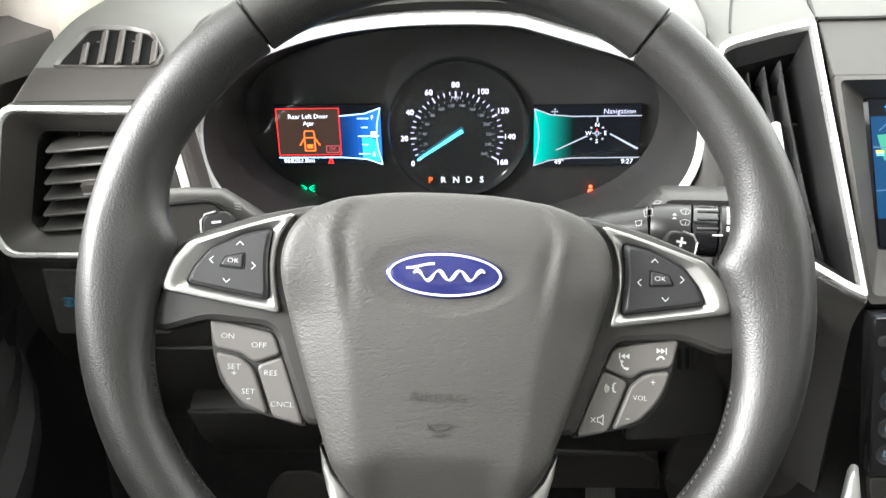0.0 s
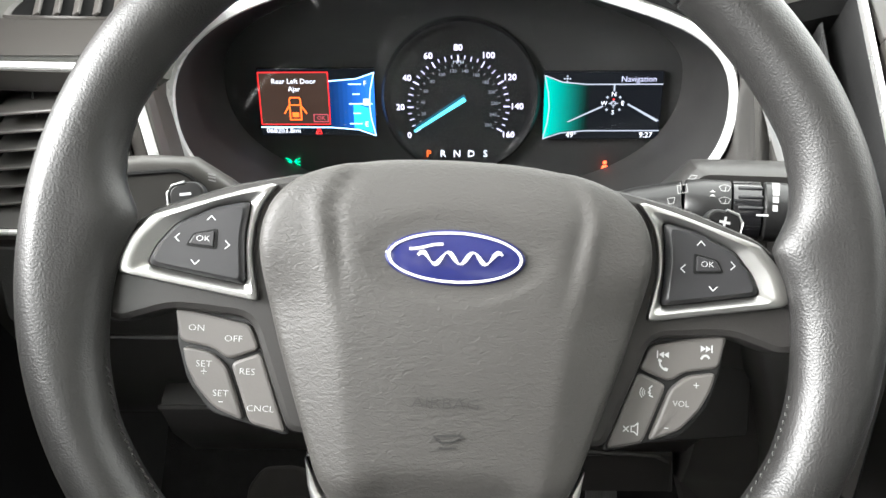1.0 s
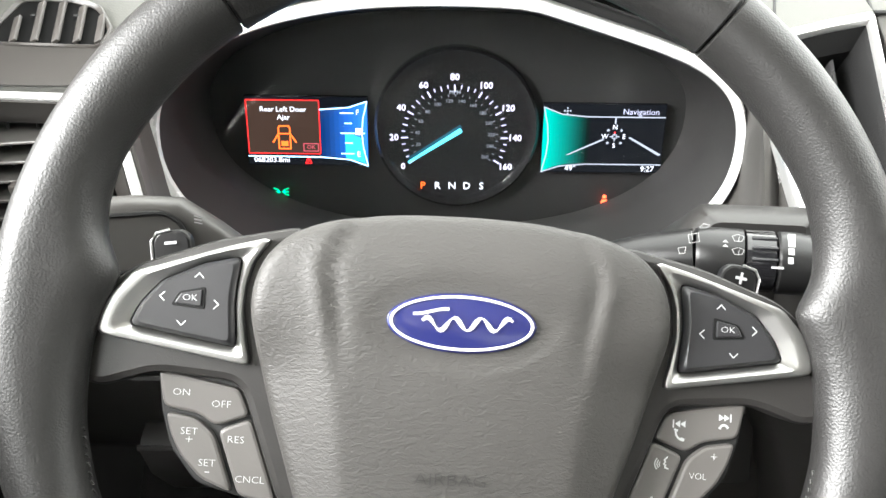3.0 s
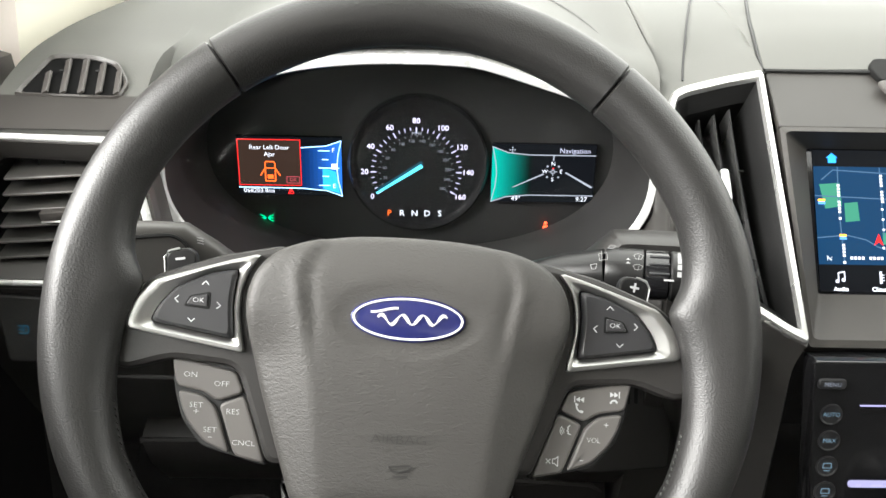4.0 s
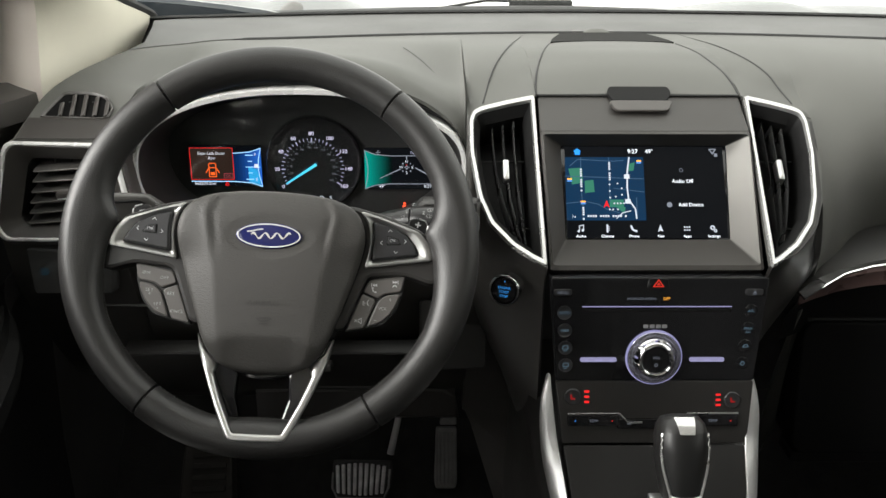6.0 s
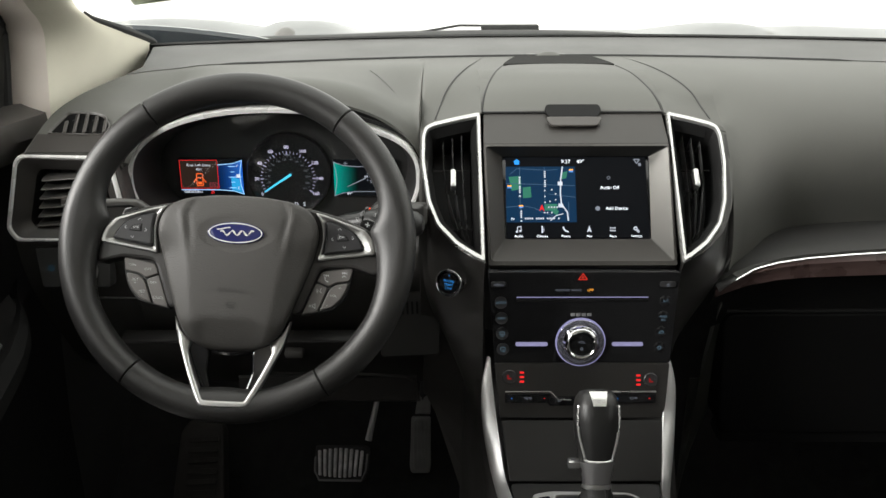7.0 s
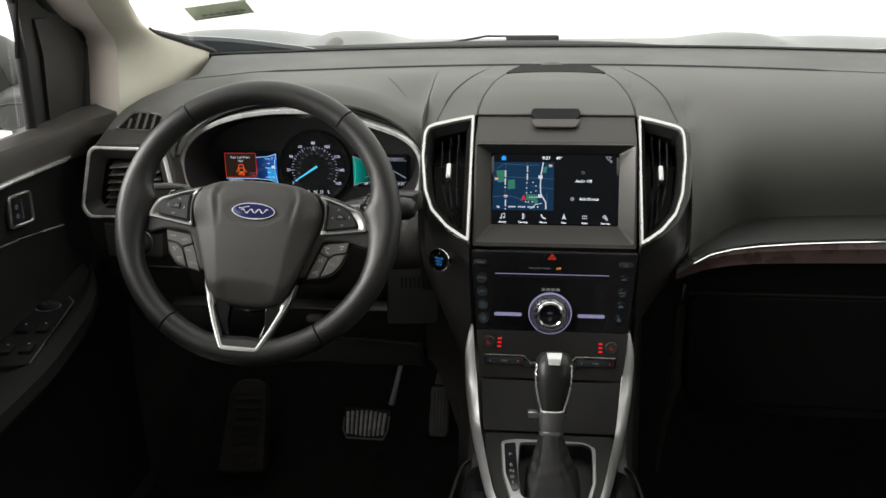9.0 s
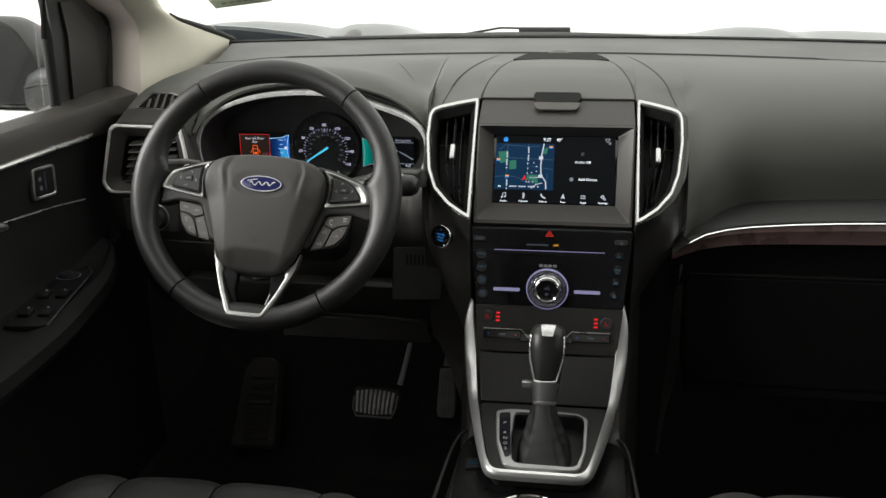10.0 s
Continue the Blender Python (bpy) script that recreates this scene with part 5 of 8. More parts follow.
for pts in ([(0.02, 0.25), (0.105, 0.24), (0.11, 0.40), (0.04, 0.42)], [(0.12, 0.38), (0.175, 0.37), (0.18, 0.50), (0.12, 0.51)], [(0.27, 0.58), (0.36, 0.58), (0.36, 0.66), (0.27, 0.66)], [(0.40, 0.20), (0.44, 0.18), (0.43, 0.27), (0.39, 0.28)], [(0.31, 0.66), (0.37, 0.66), (0.36, 0.73)]):
    ink("map_park", flat_poly([(tsx(u), tsy(v)) for u, v in pts], TS, 0.0006), G_PARK, ts)
for pts in ([(0.0, 0.62), (0.12, 0.60), (0.2, 0.63), (0.25, 0.68), (0.33, 0.72)], [(0.10, 0.13), (0.095, 0.4), (0.105, 0.78)], [(0.275, 0.13), (0.275, 0.6)], [(0.0, 0.33), (0.49, 0.36)], [(0.3, 0.46), (0.49, 0.5)], [(0.03, 0.22), (0.08, 0.15), (0.3, 0.17), (0.37, 0.16)], [(0.44, 0.56), (0.44, 0.78)]):
    ink("map_street", line2d([(tsx(u), tsy(v)) for u, v in pts], TS, 0.0008, 0.0007), G_ROAD, ts)
bm = line2d([(tsx(u), tsy(v)) for u, v in ((0.405, 0.13), (0.39, 0.28), (0.385, 0.45), (0.39, 0.58), (0.43, 0.68), (0.435, 0.78))], TS, 0.0016, 0.0008)
line2d([(tsx(0.31), tsy(0.78)), (tsx(0.35), tsy(0.72)), (tsx(0.40), tsy(0.70))], TS, 0.0010, 0.0008, bm)
ink("map_highway", bm, G_WHITE, ts)
bm = bmesh.new()
for u, v0, v1 in ((0.098, 0.25, 0.50), (0.278, 0.18, 0.38), (0.105, 0.66, 0.80)):
    k = int((v1 - v0) / 0.022)
    for i in range(k):
        if i % 5 != 4:
            quad(TS, tsx(u) - 0.0010, tsx(u) + 0.0010, tsy(v0 + (i + 0.75) * (v1 - v0) / k), tsy(v0 + i * (v1 - v0) / k), 0.0009, bm)
for i in range(16):
    if i % 5 != 4:
        quad(TS, tsx(0.13 + i * 0.0155), tsx(0.13 + i * 0.0155 + 0.011), tsy(0.765), tsy(0.745), 0.0009, bm)
for u, v in ((0.275, 0.42), (0.275, 0.49), (0.275, 0.56), (0.31, 0.55), (0.325, 0.41), (0.35, 0.46), (0.35, 0.53), (0.30, 0.62), (0.32, 0.62), (0.34, 0.62), (0.36, 0.62), (0.27, 0.685), (0.29, 0.685), (0.32, 0.685)):
    disc2d(tsx(u), tsy(v), 0.0010, TS, 0.0009, 8, bm)
for u, v in ((0.385, 0.335), (0.385, 0.60)):
    quad(TS, tsx(u) - 0.003, tsx(u) + 0.003, tsy(v) - 0.0025, tsy(v) + 0.0025, 0.0010, bm)
ink("street_name_bar", bm, G_WHITE, ts)
for u, v in ((0.025, 0.37), (0.105, 0.61), (0.465, 0.175)):
    ink("road_shield", quad(TS, tsx(u) - 0.0026, tsx(u) + 0.0026, tsy(v), tsy(v) + 0.0018, 0.0010), G_AMBER, ts)
    ink("road_shield", quad(TS, tsx(u) - 0.0026, tsx(u) + 0.0026, tsy(v) - 0.0022, tsy(v) - 0.0002, 0.0010), G_SIGN, ts)
bm = flat_poly([(tsx(0.23), tsy(0.67)), (tsx(0.25), tsy(0.645)), (tsx(0.27), tsy(0.67)), (tsx(0.252), tsy(0.585))], TS, 0.0011)
ink("position_arrow", bm, G_RED, ts)
words("N", 0.0055, TS, G_BRIGHT, ts, tsx(0.045), tsy(0.76))
words("9:27", 0.0068, TS, G_BRIGHT, ts, tsx(0.43), tsy(0.065))
words("49°", 0.0068, TS, G_BRIGHT, ts, tsx(0.535), tsy(0.065))
words("Audio Off", 0.0058, TS, G_BRIGHT, ts, tsx(0.735), tsy(0.385))
words("Add Device", 0.0058, TS, G_BRIGHT, ts, tsx(0.78), tsy(0.635))
bm = ring2d(tsx(0.73), tsy(0.265), 0.0016, 0.0022, TS, 0.0006)
ink("power_symbol", bm, G_SOFT, ts)
bm = disc2d(tsx(0.645), tsy(0.635), 0.0030, TS, 0.0006)
ink("plus_symbol", bm, G_SOFT, ts)
bm = flat_poly([(tsx(0.055), tsy(0.065)), (tsx(0.08), tsy(0.03)), (tsx(0.105), tsy(0.065))], TS, 0.0006)
quad(TS, tsx(0.063), tsx(0.097), tsy(0.10), tsy(0.065), 0.0006, bm)
ink("home_symbol", bm, glow("lit_home_blue", (0.03, 0.3, 0.9), 0.9), ts)
bm = line2d([(tsx(0.915), tsy(0.04)), (tsx(0.955), tsy(0.04)), (tsx(0.935), tsy(0.09)), (tsx(0.915), tsy(0.04))], TS, 0.0014, 0.0006)
quad(TS, tsx(0.945), tsx(0.965), tsy(0.12), tsy(0.085), 0.0006, bm)
ink("signal_symbol", bm, G_SOFT, ts)
for i, w in enumerate(("Audio", "Climate", "Phone", "Nav", "Apps", "Settings")):
    u = 0.085 + i * 0.165
    words(w, 0.0044, TS, G_BRIGHT, ts, tsx(u), tsy(0.965))
    bm = bmesh.new()
    cx, cy = tsx(u), tsy(0.885)
    if i == 0:
        line2d([(cx - 0.0015, cy - 0.003), (cx - 0.0015, cy + 0.003), (cx + 0.003, cy + 0.004), (cx + 0.003, cy - 0.002)], TS, 0.0009, 0.0006, bm)
        disc2d(cx - 0.0025, cy - 0.003, 0.0014, TS, 0.0006, 10, bm)
        disc2d(cx + 0.002, cy - 0.002, 0.0014, TS, 0.0006, 10, bm)
    elif i == 1:
        line2d([(cx, cy - 0.004), (cx, cy + 0.004)], TS, 0.0018, 0.0006, bm)
        for dy in (-0.002, 0, 0.002):
            line2d([(cx + 0.001, cy + dy), (cx + 0.0025, cy + dy)], TS, 0.0006, 0.0006, bm)
    elif i == 2:
        line2d([(cx - 0.003, cy + 0.003), (cx - 0.002, cy), (cx, cy - 0.002), (cx + 0.003, cy - 0.003)], TS, 0.0020, 0.0006, bm)
    elif i == 3:
        flat_poly([(cx - 0.003, cy - 0.004), (cx, cy - 0.002), (cx + 0.003, cy - 0.004), (cx, cy + 0.005)], TS, 0.0006, bm)
    elif i == 4:
        for a in (-1, 0, 1):
            for b in (-0.5, 0.5):
                disc2d(cx + a * 0.0026, cy + b * 0.0034, 0.0010, TS, 0.0006, 8, bm)
    else:
        ring2d(cx - 0.001, cy + 0.001, 0.0012, 0.0026, TS, 0.0006, bm=bm)
        ring2d(cx + 0.002, cy - 0.0025, 0.0008, 0.0018, TS, 0.0006, bm=bm)
    ink("menu_symbol", bm, G_WHITE, ts)

# audio and climate panel
P_TOP, P_MID, P_LOW, P_BIN = (0.5355, 0.5905), (0.5205, 0.4785), (0.4995, 0.4150), (0.4460, 0.3620)
radio = thing("audio_panel", "gloss black audio and climate panel with a large chrome volume knob", "car stereo", (0, 0.54, 0.48))
bm, AP = band(0.1055, 0.1140, P_MID, P_TOP, thick=0.018, bevel=0.0015)
part("faceplate", bm, GLOSS, radio, "gloss black faceplate")


def apz(z):
    return (z - P_MID[1]) / (P_TOP[1] - P_MID[1]) * (Vector(P_TOP) - Vector(P_MID)).length


# disc slot with a violet light line
part("disc_slot", plate([(-0.080, apz(0.5540)), (0.076, apz(0.5540)), (0.076, apz(0.5572)), (-0.080, apz(0.5572))], AP @ Matrix.Translation((0, 0, 0.0005)), 0.004, 0.0003), DOOR_BLACK, radio)
part("light_line", plate([(-0.080, apz(0.5592)), (0.076, apz(0.5592)), (0.076, apz(0.5600)), (-0.080, apz(0.5600))], AP @ Matrix.Translation((0, 0, 0.0012)), 0.002, 0.0002), G_VIOLET, radio, "thin violet light line")
m = AP @ Matrix.Translation((-0.003, apz(0.505), 0))
part("knob_ring", lathe([(0.0292, 0.0), (0.0292, 0.003), (0.0280, 0.0045), (0.0250, 0.0045), (0.0240, 0.0032), (0.0225, 0.003)], m, 64), mat("violet_lit_ring", (0.5, 0.5, 0.6), 0.2, metal=0.8, spot=0.03), radio, "brushed ring round the volume knob")
part("ring_light", lathe([(0.0288, 0.0042), (0.0296, 0.0032), (0.0300, 0.0012)], m, 64), G_VIOLET, radio, "violet ring light")
knob = part("volume_knob", lathe([(0.0222, 0.0005), (0.0222, 0.004), (0.0214, 0.0065), (0.0206, 0.0072), (0.0196, 0.0120), (0.0180, 0.0138), (0.0160, 0.0142), (0.0146, 0.0132)], m, 64), CHROME, radio, "chrome volume knob")
part("knob_cap", lathe([(0.0146, 0.0134), (0.0136, 0.0124), (0.0, 0.0120)], m, 48), GLOSS, knob, "black knob centre")
words("VOL", 0.0042, m, G_DIM, knob, 0, 0.003, 0.0127)
ink("power_symbol", ring2d(0, -0.005, 0.0012, 0.0018, m, 0.0126), G_DIM, knob)
for x0, x1 in ((-0.0805, -0.0420), (0.0350, 0.0720)):
    b = part("rocker", plate(round_poly([(x0, apz(0.4998)), (x1, apz(0.4998)), (x1, apz(0.5046)), (x0, apz(0.5046))], 0.0022, 4), AP @ Matrix.Translation((0, 0, 0.002)), 0.004, 0.0008), glow("lit_violet_rocker", (0.50, 0.48, 0.78), 0.36) if x0 < 0 else bpy.data.materials["lit_violet_rocker"], radio, "pale violet track rocker")
    bm = bmesh.new()
    for xx in (x0 + 0.004, x1 - 0.008):
        flat_poly([(xx, apz(0.5020)), (xx + 0.002, apz(0.5035)), (xx + 0.002, apz(0.5005))], AP, 0.0024, bm)
        flat_poly([(xx + 0.002, apz(0.5020)), (xx + 0.004, apz(0.5035)), (xx + 0.004, apz(0.5005))], AP, 0.0024, bm)
    quad(AP, (x0 + x1) / 2 - 0.004, (x0 + x1) / 2 + 0.004, apz(0.5010), apz(0.5030), 0.0024, bm)
    ink("rocker_print", bm, G_VIOLET, b)
# maker's mark, as plain bars
bm = bmesh.new()
for i in range(4):
    quad(AP, -0.0155 + i * 0.0066, -0.0103 + i * 0.0066, apz(0.5365), apz(0.5403), 0.0006, bm)
ink("maker_mark", bm, SYMBOL_INK, radio, "silver maker's mark drawn as bars")
G_PALE = glow("lit_pale_blue", (0.30, 0.48, 0.62), 0.22)
# small buttons down both sides
for i, (z, txt) in enumerate(((0.5530, "AUTO"), (0.5340, "MAX"), (0.5150, "="), (0.4960, "=")) ):
    mm = AP @ Matrix.Translation((-0.0985 + (0.554 - z) * 0.05, apz(z), 0))
    b = part("round_button", lathe([(0.0076, 0.0), (0.0076, 0.0006), (0.0070, 0.0008), (0.0064, 0.0003), (0.0, 0.0006)], mm, 28), BUTTON_DARK, radio)
    if len(txt) > 1:
        words(txt, 0.0042, mm, G_PALE, b, 0, 0.0, 0.0010)
    else:
        bm = line2d([(-0.003, -0.001), (-0.0025, 0.0025), (0.0025, 0.0025), (0.003, -0.001), (-0.003, -0.001)], mm, 0.0006, 0.0010)
        line2d([(-0.002, -0.003), (0.002, -0.003)], mm, 0.0006, 0.0010, bm)
        ink("defrost_symbol", bm, G_PALE, b)
for i, (z, txt) in enumerate(((0.5550, "A/C"), (0.5360, "MAX"), (0.5170, "-"), (0.4980, "o"))):
    mm = AP @ Matrix.Translation((0.0965 - (0.554 - z) * 0.09, apz(z), 0))
    b = part("round_button", lathe([(0.0070, 0.0), (0.0070, 0.0002), (0.0066, 0.0004), (0.0, 0.0004)], mm, 28), GLOSS, radio)
    if len(txt) > 1:
        words(txt, 0.0042, mm, G_PALE, b, 0, 0.0, 0.0014)
        if txt == "MAX":
            words("A/C", 0.0034, mm, G_PALE, b, 0, -0.004, 0.0014)
    elif txt == "o":
        ink("power_symbol", ring2d(0, 0, 0.0016, 0.0023, mm, 0.0014), G_PALE, b)
    else:
        bm = line2d([(-0.003, -0.001), (-0.001, 0.0015), (0.002, 0.0015), (0.003, -0.001), (-0.003, -0.001)], mm, 0.0006, 0.0014)
        ink("recirculation_symbol", bm, G_PALE, b)
for x, txt in ((-0.1010, "MENU"), (0.0985, "eject")):
    b = part("oval_button", plate(round_poly([(x - 0.0095, apz(0.5715)), (x + 0.0095, apz(0.5715)), (x + 0.0095, apz(0.5785)), (x - 0.0095, apz(0.5785))], 0.003, 4), AP @ Matrix.Translation((0, 0, 0.0022)), 0.004, 0.001), BUTTON_DARK, radio)
    if txt == "MENU":
        words(txt, 0.0042, AP, G_DIM, b, x, apz(0.575), 0.0025)
    else:
        bm = flat_poly([(x - 0.002, apz(0.5745)), (x + 0.002, apz(0.5745)), (x, apz(0.5770))], AP, 0.0025)
        quad(AP, x - 0.002, x + 0.002, apz(0.5730), apz(0.5737), 0.0025, bm)
        ink("eject_symbol", bm, G_DIM, b)
b = part("hazard_button", plate(round_poly([(-0.014, apz(0.5790)), (0.010, apz(0.5790)), (0.008, apz(0.5895)), (-0.012, apz(0.5895))], 0.003), AP @ Matrix.Translation((0, 0, 0.0008)), 0.004, 0.0005), GLOSS, radio, "black hazard light button")
bm = line2d([(-0.0072, apz(0.5812)), (0.0032, apz(0.5812)), (-0.002, apz(0.5882)), (-0.0072, apz(0.5812))], AP, 0.0013, 0.0012)
flat_poly([(-0.0042, apz(0.5826)), (0.0002, apz(0.5826)), (-0.002, apz(0.5856))], AP, 0.0012, bm)
ink("hazard_triangle", bm, glow("lit_hazard_red", (0.9, 0.05, 0.03), 0.42), b)
words("PASSENGER AIRBAG", 0.0034, AP, G_DIM, radio, -0.0185, apz(0.5680), 0.0006, wide=1.0)
words("OFF", 0.0042, AP, G_AMBER, radio, 0.0075, apz(0.5680), 0.0006)

bm, CP = band(0.0985, 0.1055, P_LOW, P_MID, bevel=0.0012)
climate = thing("climate_panel", "dark climate panel with red seat heater buttons", "control panel", (0, 0.51, 0.42))
part("faceplate", bm, STACK, climate)


def cpz(z):
    return (z - P_LOW[1]) / (P_MID[1] - P_LOW[1]) * (Vector(P_MID) - Vector(P_LOW)).length


for s in (-1, 1):
    x = -0.0875 if s < 0 else 0.0825
    mm = CP @ Matrix.Translation((x, cpz(0.4625 if s < 0 else 0.4590), 0))
    b = part("seat_heater_button", lathe([(0.0088, -0.001), (0.0088, 0.0014), (0.0078, 0.0022), (0.0, 0.0020)], mm, 32), BUTTON_DARK, climate, "round black seat heater button")
    bm = flat_poly([(-0.0024, -0.0026), (0.0026, -0.0026), (0.0026, -0.0010), (-0.0006, -0.0006), (-0.0012, 0.0030), (-0.0030, 0.0026)], mm, 0.0025)
    ink("seat_symbol", bm, glow("lit_dim_red", (0.5, 0.02, 0.02), 0.35), b)
    for dy in (-0.0055, 0.0, 0.0055):
        ink("heat_level_light", quad(mm, -s * 0.0150 - 0.0026, -s * 0.0150 + 0.0026, dy - 0.0012, dy + 0.0012, 0.0006), G_RED, climate, "red heat level light")
for s in (-1, 1):
    x0, x1 = (-0.093, -0.038) if s < 0 else (0.034, 0.088)
    b = part("temperature_rocker", plate(round_poly([(x0, cpz(0.4330)), (x1, cpz(0.4330)), (x1, cpz(0.4445)), (x0, cpz(0.4445))], 0.002, 3), CP @ Matrix.Translation((0, 0, 0.0035)), 0.006, 0.0012), GLOSS, climate, "gloss black temperature rocker")
    words("TEMP", 0.0040, CP, G_DIM, b, (x0 + x1) / 2, cpz(0.4385), 0.0040)
    ink("cold_mark", disc2d(x0 + 0.008, cpz(0.4385), 0.0008, CP, 0.004, 8), G_BLUE, b)
    ink("hot_mark", disc2d(x1 - 0.008, cpz(0.4385), 0.0008, CP, 0.004, 8), G_RED, b)
    xa, xb = (x0, x1) if s < 0 else (x1, x0)
    pts = [CP @ Vector((xx, cpz(zz), 0.0038)) for xx, zz in ((xa, 0.4462), (xb, 0.4462), (xb - s * 0.009, 0.4370), (xb - s * 0.024, 0.4370))]
    part("chrome_line", tube(pts, 0.0010, seg=6), SATIN, climate, "thin chrome line")
b = part("fan_rocker", plate(round_poly([(-0.040, cpz(0.4300)), (0.035, cpz(0.4300)), (0.038, cpz(0.4405)), (-0.043, cpz(0.4405))], 0.002, 3), CP @ Matrix.Translation((0, 0, 0.0028)), 0.006, 0.0012), GLOSS, climate, "gloss black fan rocker")
ink("minus_mark", quad(CP, -0.030, -0.026, cpz(0.4350), cpz(0.4358), 0.0032), G_DIM, b)
bm, m = band(0.0900, 0.0975, P_BIN, (0.4985, 0.4135), bevel=0.0014)
part("bin_door", bm, CONSOLE, stack, "dark storage bin door")
# start button
m = face_frame((-0.158, 0.556, 0.569), (1, -0.45, 0), (0, 0.16, 1)) @ Matrix.Diagonal((0.9, 0.9, 0.9, 1))
sb = thing("start_button", "round black engine start button with a chrome ring", "start button", (-0.162, 0.562, 0.567))
part("ring", lathe([(0.0195, -0.012), (0.0195, 0.006), (0.0185, 0.0075), (0.0165, 0.0075), (0.0158, 0.005), (0.0155, 0.002)], m, 48), CHROME, sb, "chrome button ring")
part("cap", lathe([(0.0156, -0.01), (0.0156, 0.0045), (0.0140, 0.006), (0.0, 0.0065)], m, 48), GLOSS, sb, "gloss black button cap")
G_START = glow("lit_start_blue", (0.05, 0.35, 0.9), 0.5)
for i, w in enumerate(("ENGINE", "START", "STOP")):
    words(w, 0.0043, m, G_START, sb, 0, 0.003 - 0.005 * i, 0.0068)
ink("status_light", disc2d(0, 0.0105, 0.0008, m, 0.0064, 8), G_START, sb)

# ---- steering wheel ----
_x = Vector((math.cos(radians(2.5)), math.sin(radians(2.5)), 0))
_u = Vector((0, math.sin(radians(27.5)), math.cos(radians(27.5))))
_n = _x.cross(_u).normalized()
_u = _n.cross(_x)
WM = Matrix((_x, _u, _n)).transposed().to_4x4()
WM.translation = (-0.379, 0.417, 0.669)
WM = WM @ pose(0, 0, 0, 0, 0, -3.9)
wheel = thing("steering_wheel", "black leather steering wheel with silver spokes and airbag hub", "steering wheel", (-0.379, 0.430, 0.663))
RMAJ, RMIN, ZRIM = 0.1697, 0.0160, -0.0160


FLARE = [(-26, 0.0), (-15, 0.0035), (-8, 0.0068), (-3, 0.0090), (2, 0.0122), (6, 0.0156), (8.5, 0.0164), (10.5, 0.0128), (13.5, 0.0072), (18, 0.0032), (25, 0.0)]     # thumb rests at the spokes


def rim_ring(a, grow=0.0, seg=22):
    """The rim's section at the angle a (degrees): an oval, drawn in towards the spokes."""
    c, s = math.cos(radians(a)), math.sin(radians(a))
    flare = interp(math.degrees(math.asin(s)), FLARE)
    low = ease(max(0.0, 1 - abs(a - 270) / 16)) if 180 < a < 360 else 0
    out = []
    for j in range(seg):
        t = 2 * math.pi * j / seg
        rr = RMIN + grow
        dr, h = rr * math.cos(t), rr * 1.06 * math.sin(t)
        if dr < 0:
            dr *= 1 + flare / RMIN + 0.30 * low
            h *= 1 - 7.0 * flare
        r = RMAJ + dr
        out.append(Vector((r * c, r * s, ZRIM + h)))
    return out


def rim_arc(a0, a1, name):
    bm = bmesh.new()
    n = max(8, round((a1 - a0) / 1.5))
    rings = []
    angs = [a0 + (a1 - a0) * i / n for i in range(n + 1)]
    for i, a in enumerate(angs):
        rings.append([bm.verts.new(WM @ p) for p in rim_ring(a)])
    first = [bm.verts.new(WM @ p) for p in rim_ring(a0 - 0.35, -0.0016)]
    last = [bm.verts.new(WM @ p) for p in rim_ring(a1 + 0.35, -0.0016)]
    rings = [first] + rings + [last]
    for p, q in zip(rings, rings[1:]):
        bridge(bm, p, q)
    bm.faces.new(first)
    bm.faces.new(last)
    return part(name, bm, LEATHER, wheel, "black grained leather rim section")


SEAMS = (53.8, 128.0, 234.5, 304.5)
for a0, a1 in zip(SEAMS, SEAMS[1:] + (SEAMS[0] + 360,)):
    rim_arc(a0 + 0.45, a1 - 0.45, "rim_section")
core = bmesh.new()
rings = [[core.verts.new(WM @ p) for p in rim_ring(a, -0.0035, 12)] for a in range(0, 360, 6)]
for i in range(len(rings)):
    bridge(core, rings[i], rings[(i + 1) % len(rings)])
part("rim_core", core, BLACK, wheel)
# stitching along the inner edge of the rim
bm = bmesh.new()
random.seed(4)
for a10 in range(0, 3600, 13):
    a = a10 / 10
    if any(abs((a - s + 180) % 360 - 180) < 1.2 for s in SEAMS):
        continue
    near = abs(((a + 90) % 180) - 90) < 16
    if near or a < 188 or a > 352 or 252 < a < 288:
        continue
    ring = rim_ring(a, 0.0004, 24)
    p, q = ring[11], ring[12]
    c = (p + q) / 2
    d = Vector((-math.sin(radians(a)), math.cos(radians(a)), 0))
    across = (q - p).normalized()
    v = (d * 0.8 + across * 0.6).normalized() * 0.0010
    nrm = Vector((c.x - RMAJ * math.cos(radians(a)), c.y - RMAJ * math.sin(radians(a)), c.z - ZRIM)).normalized()
    side = v.cross(nrm).normalized() * 0.00028
    pts = [c - v - side, c + v - side, c + v + side, c - v + side]
    bot = [bm.verts.new(WM @ (k - nrm * 0.0004)) for k in pts]
    top = [bm.verts.new(WM @ (k + nrm * 0.0004)) for k in pts]
    bm.faces.new(top)
    bridge(bm, bot, top)
tagged(part("stitching", bm, STITCH, wheel, "fine grey thread stitching on the inner rim", smooth=False), kind="stuff")

# hub with airbag cover
half = [(0.0, 0.0500), (0.030, 0.0490), (0.055, 0.0448), (0.0700, 0.0385), (0.0785, 0.0290), (0.0822, 0.0180), (0.0825, 0.0070), (0.0800, -0.0070), (0.0745, -0.0265), (0.0665, -0.0490), (0.0590, -0.0700), (0.0525, -0.0880), (0.0430, -0.1020), (0.028, -0.1100), (0.0, -0.1125)]
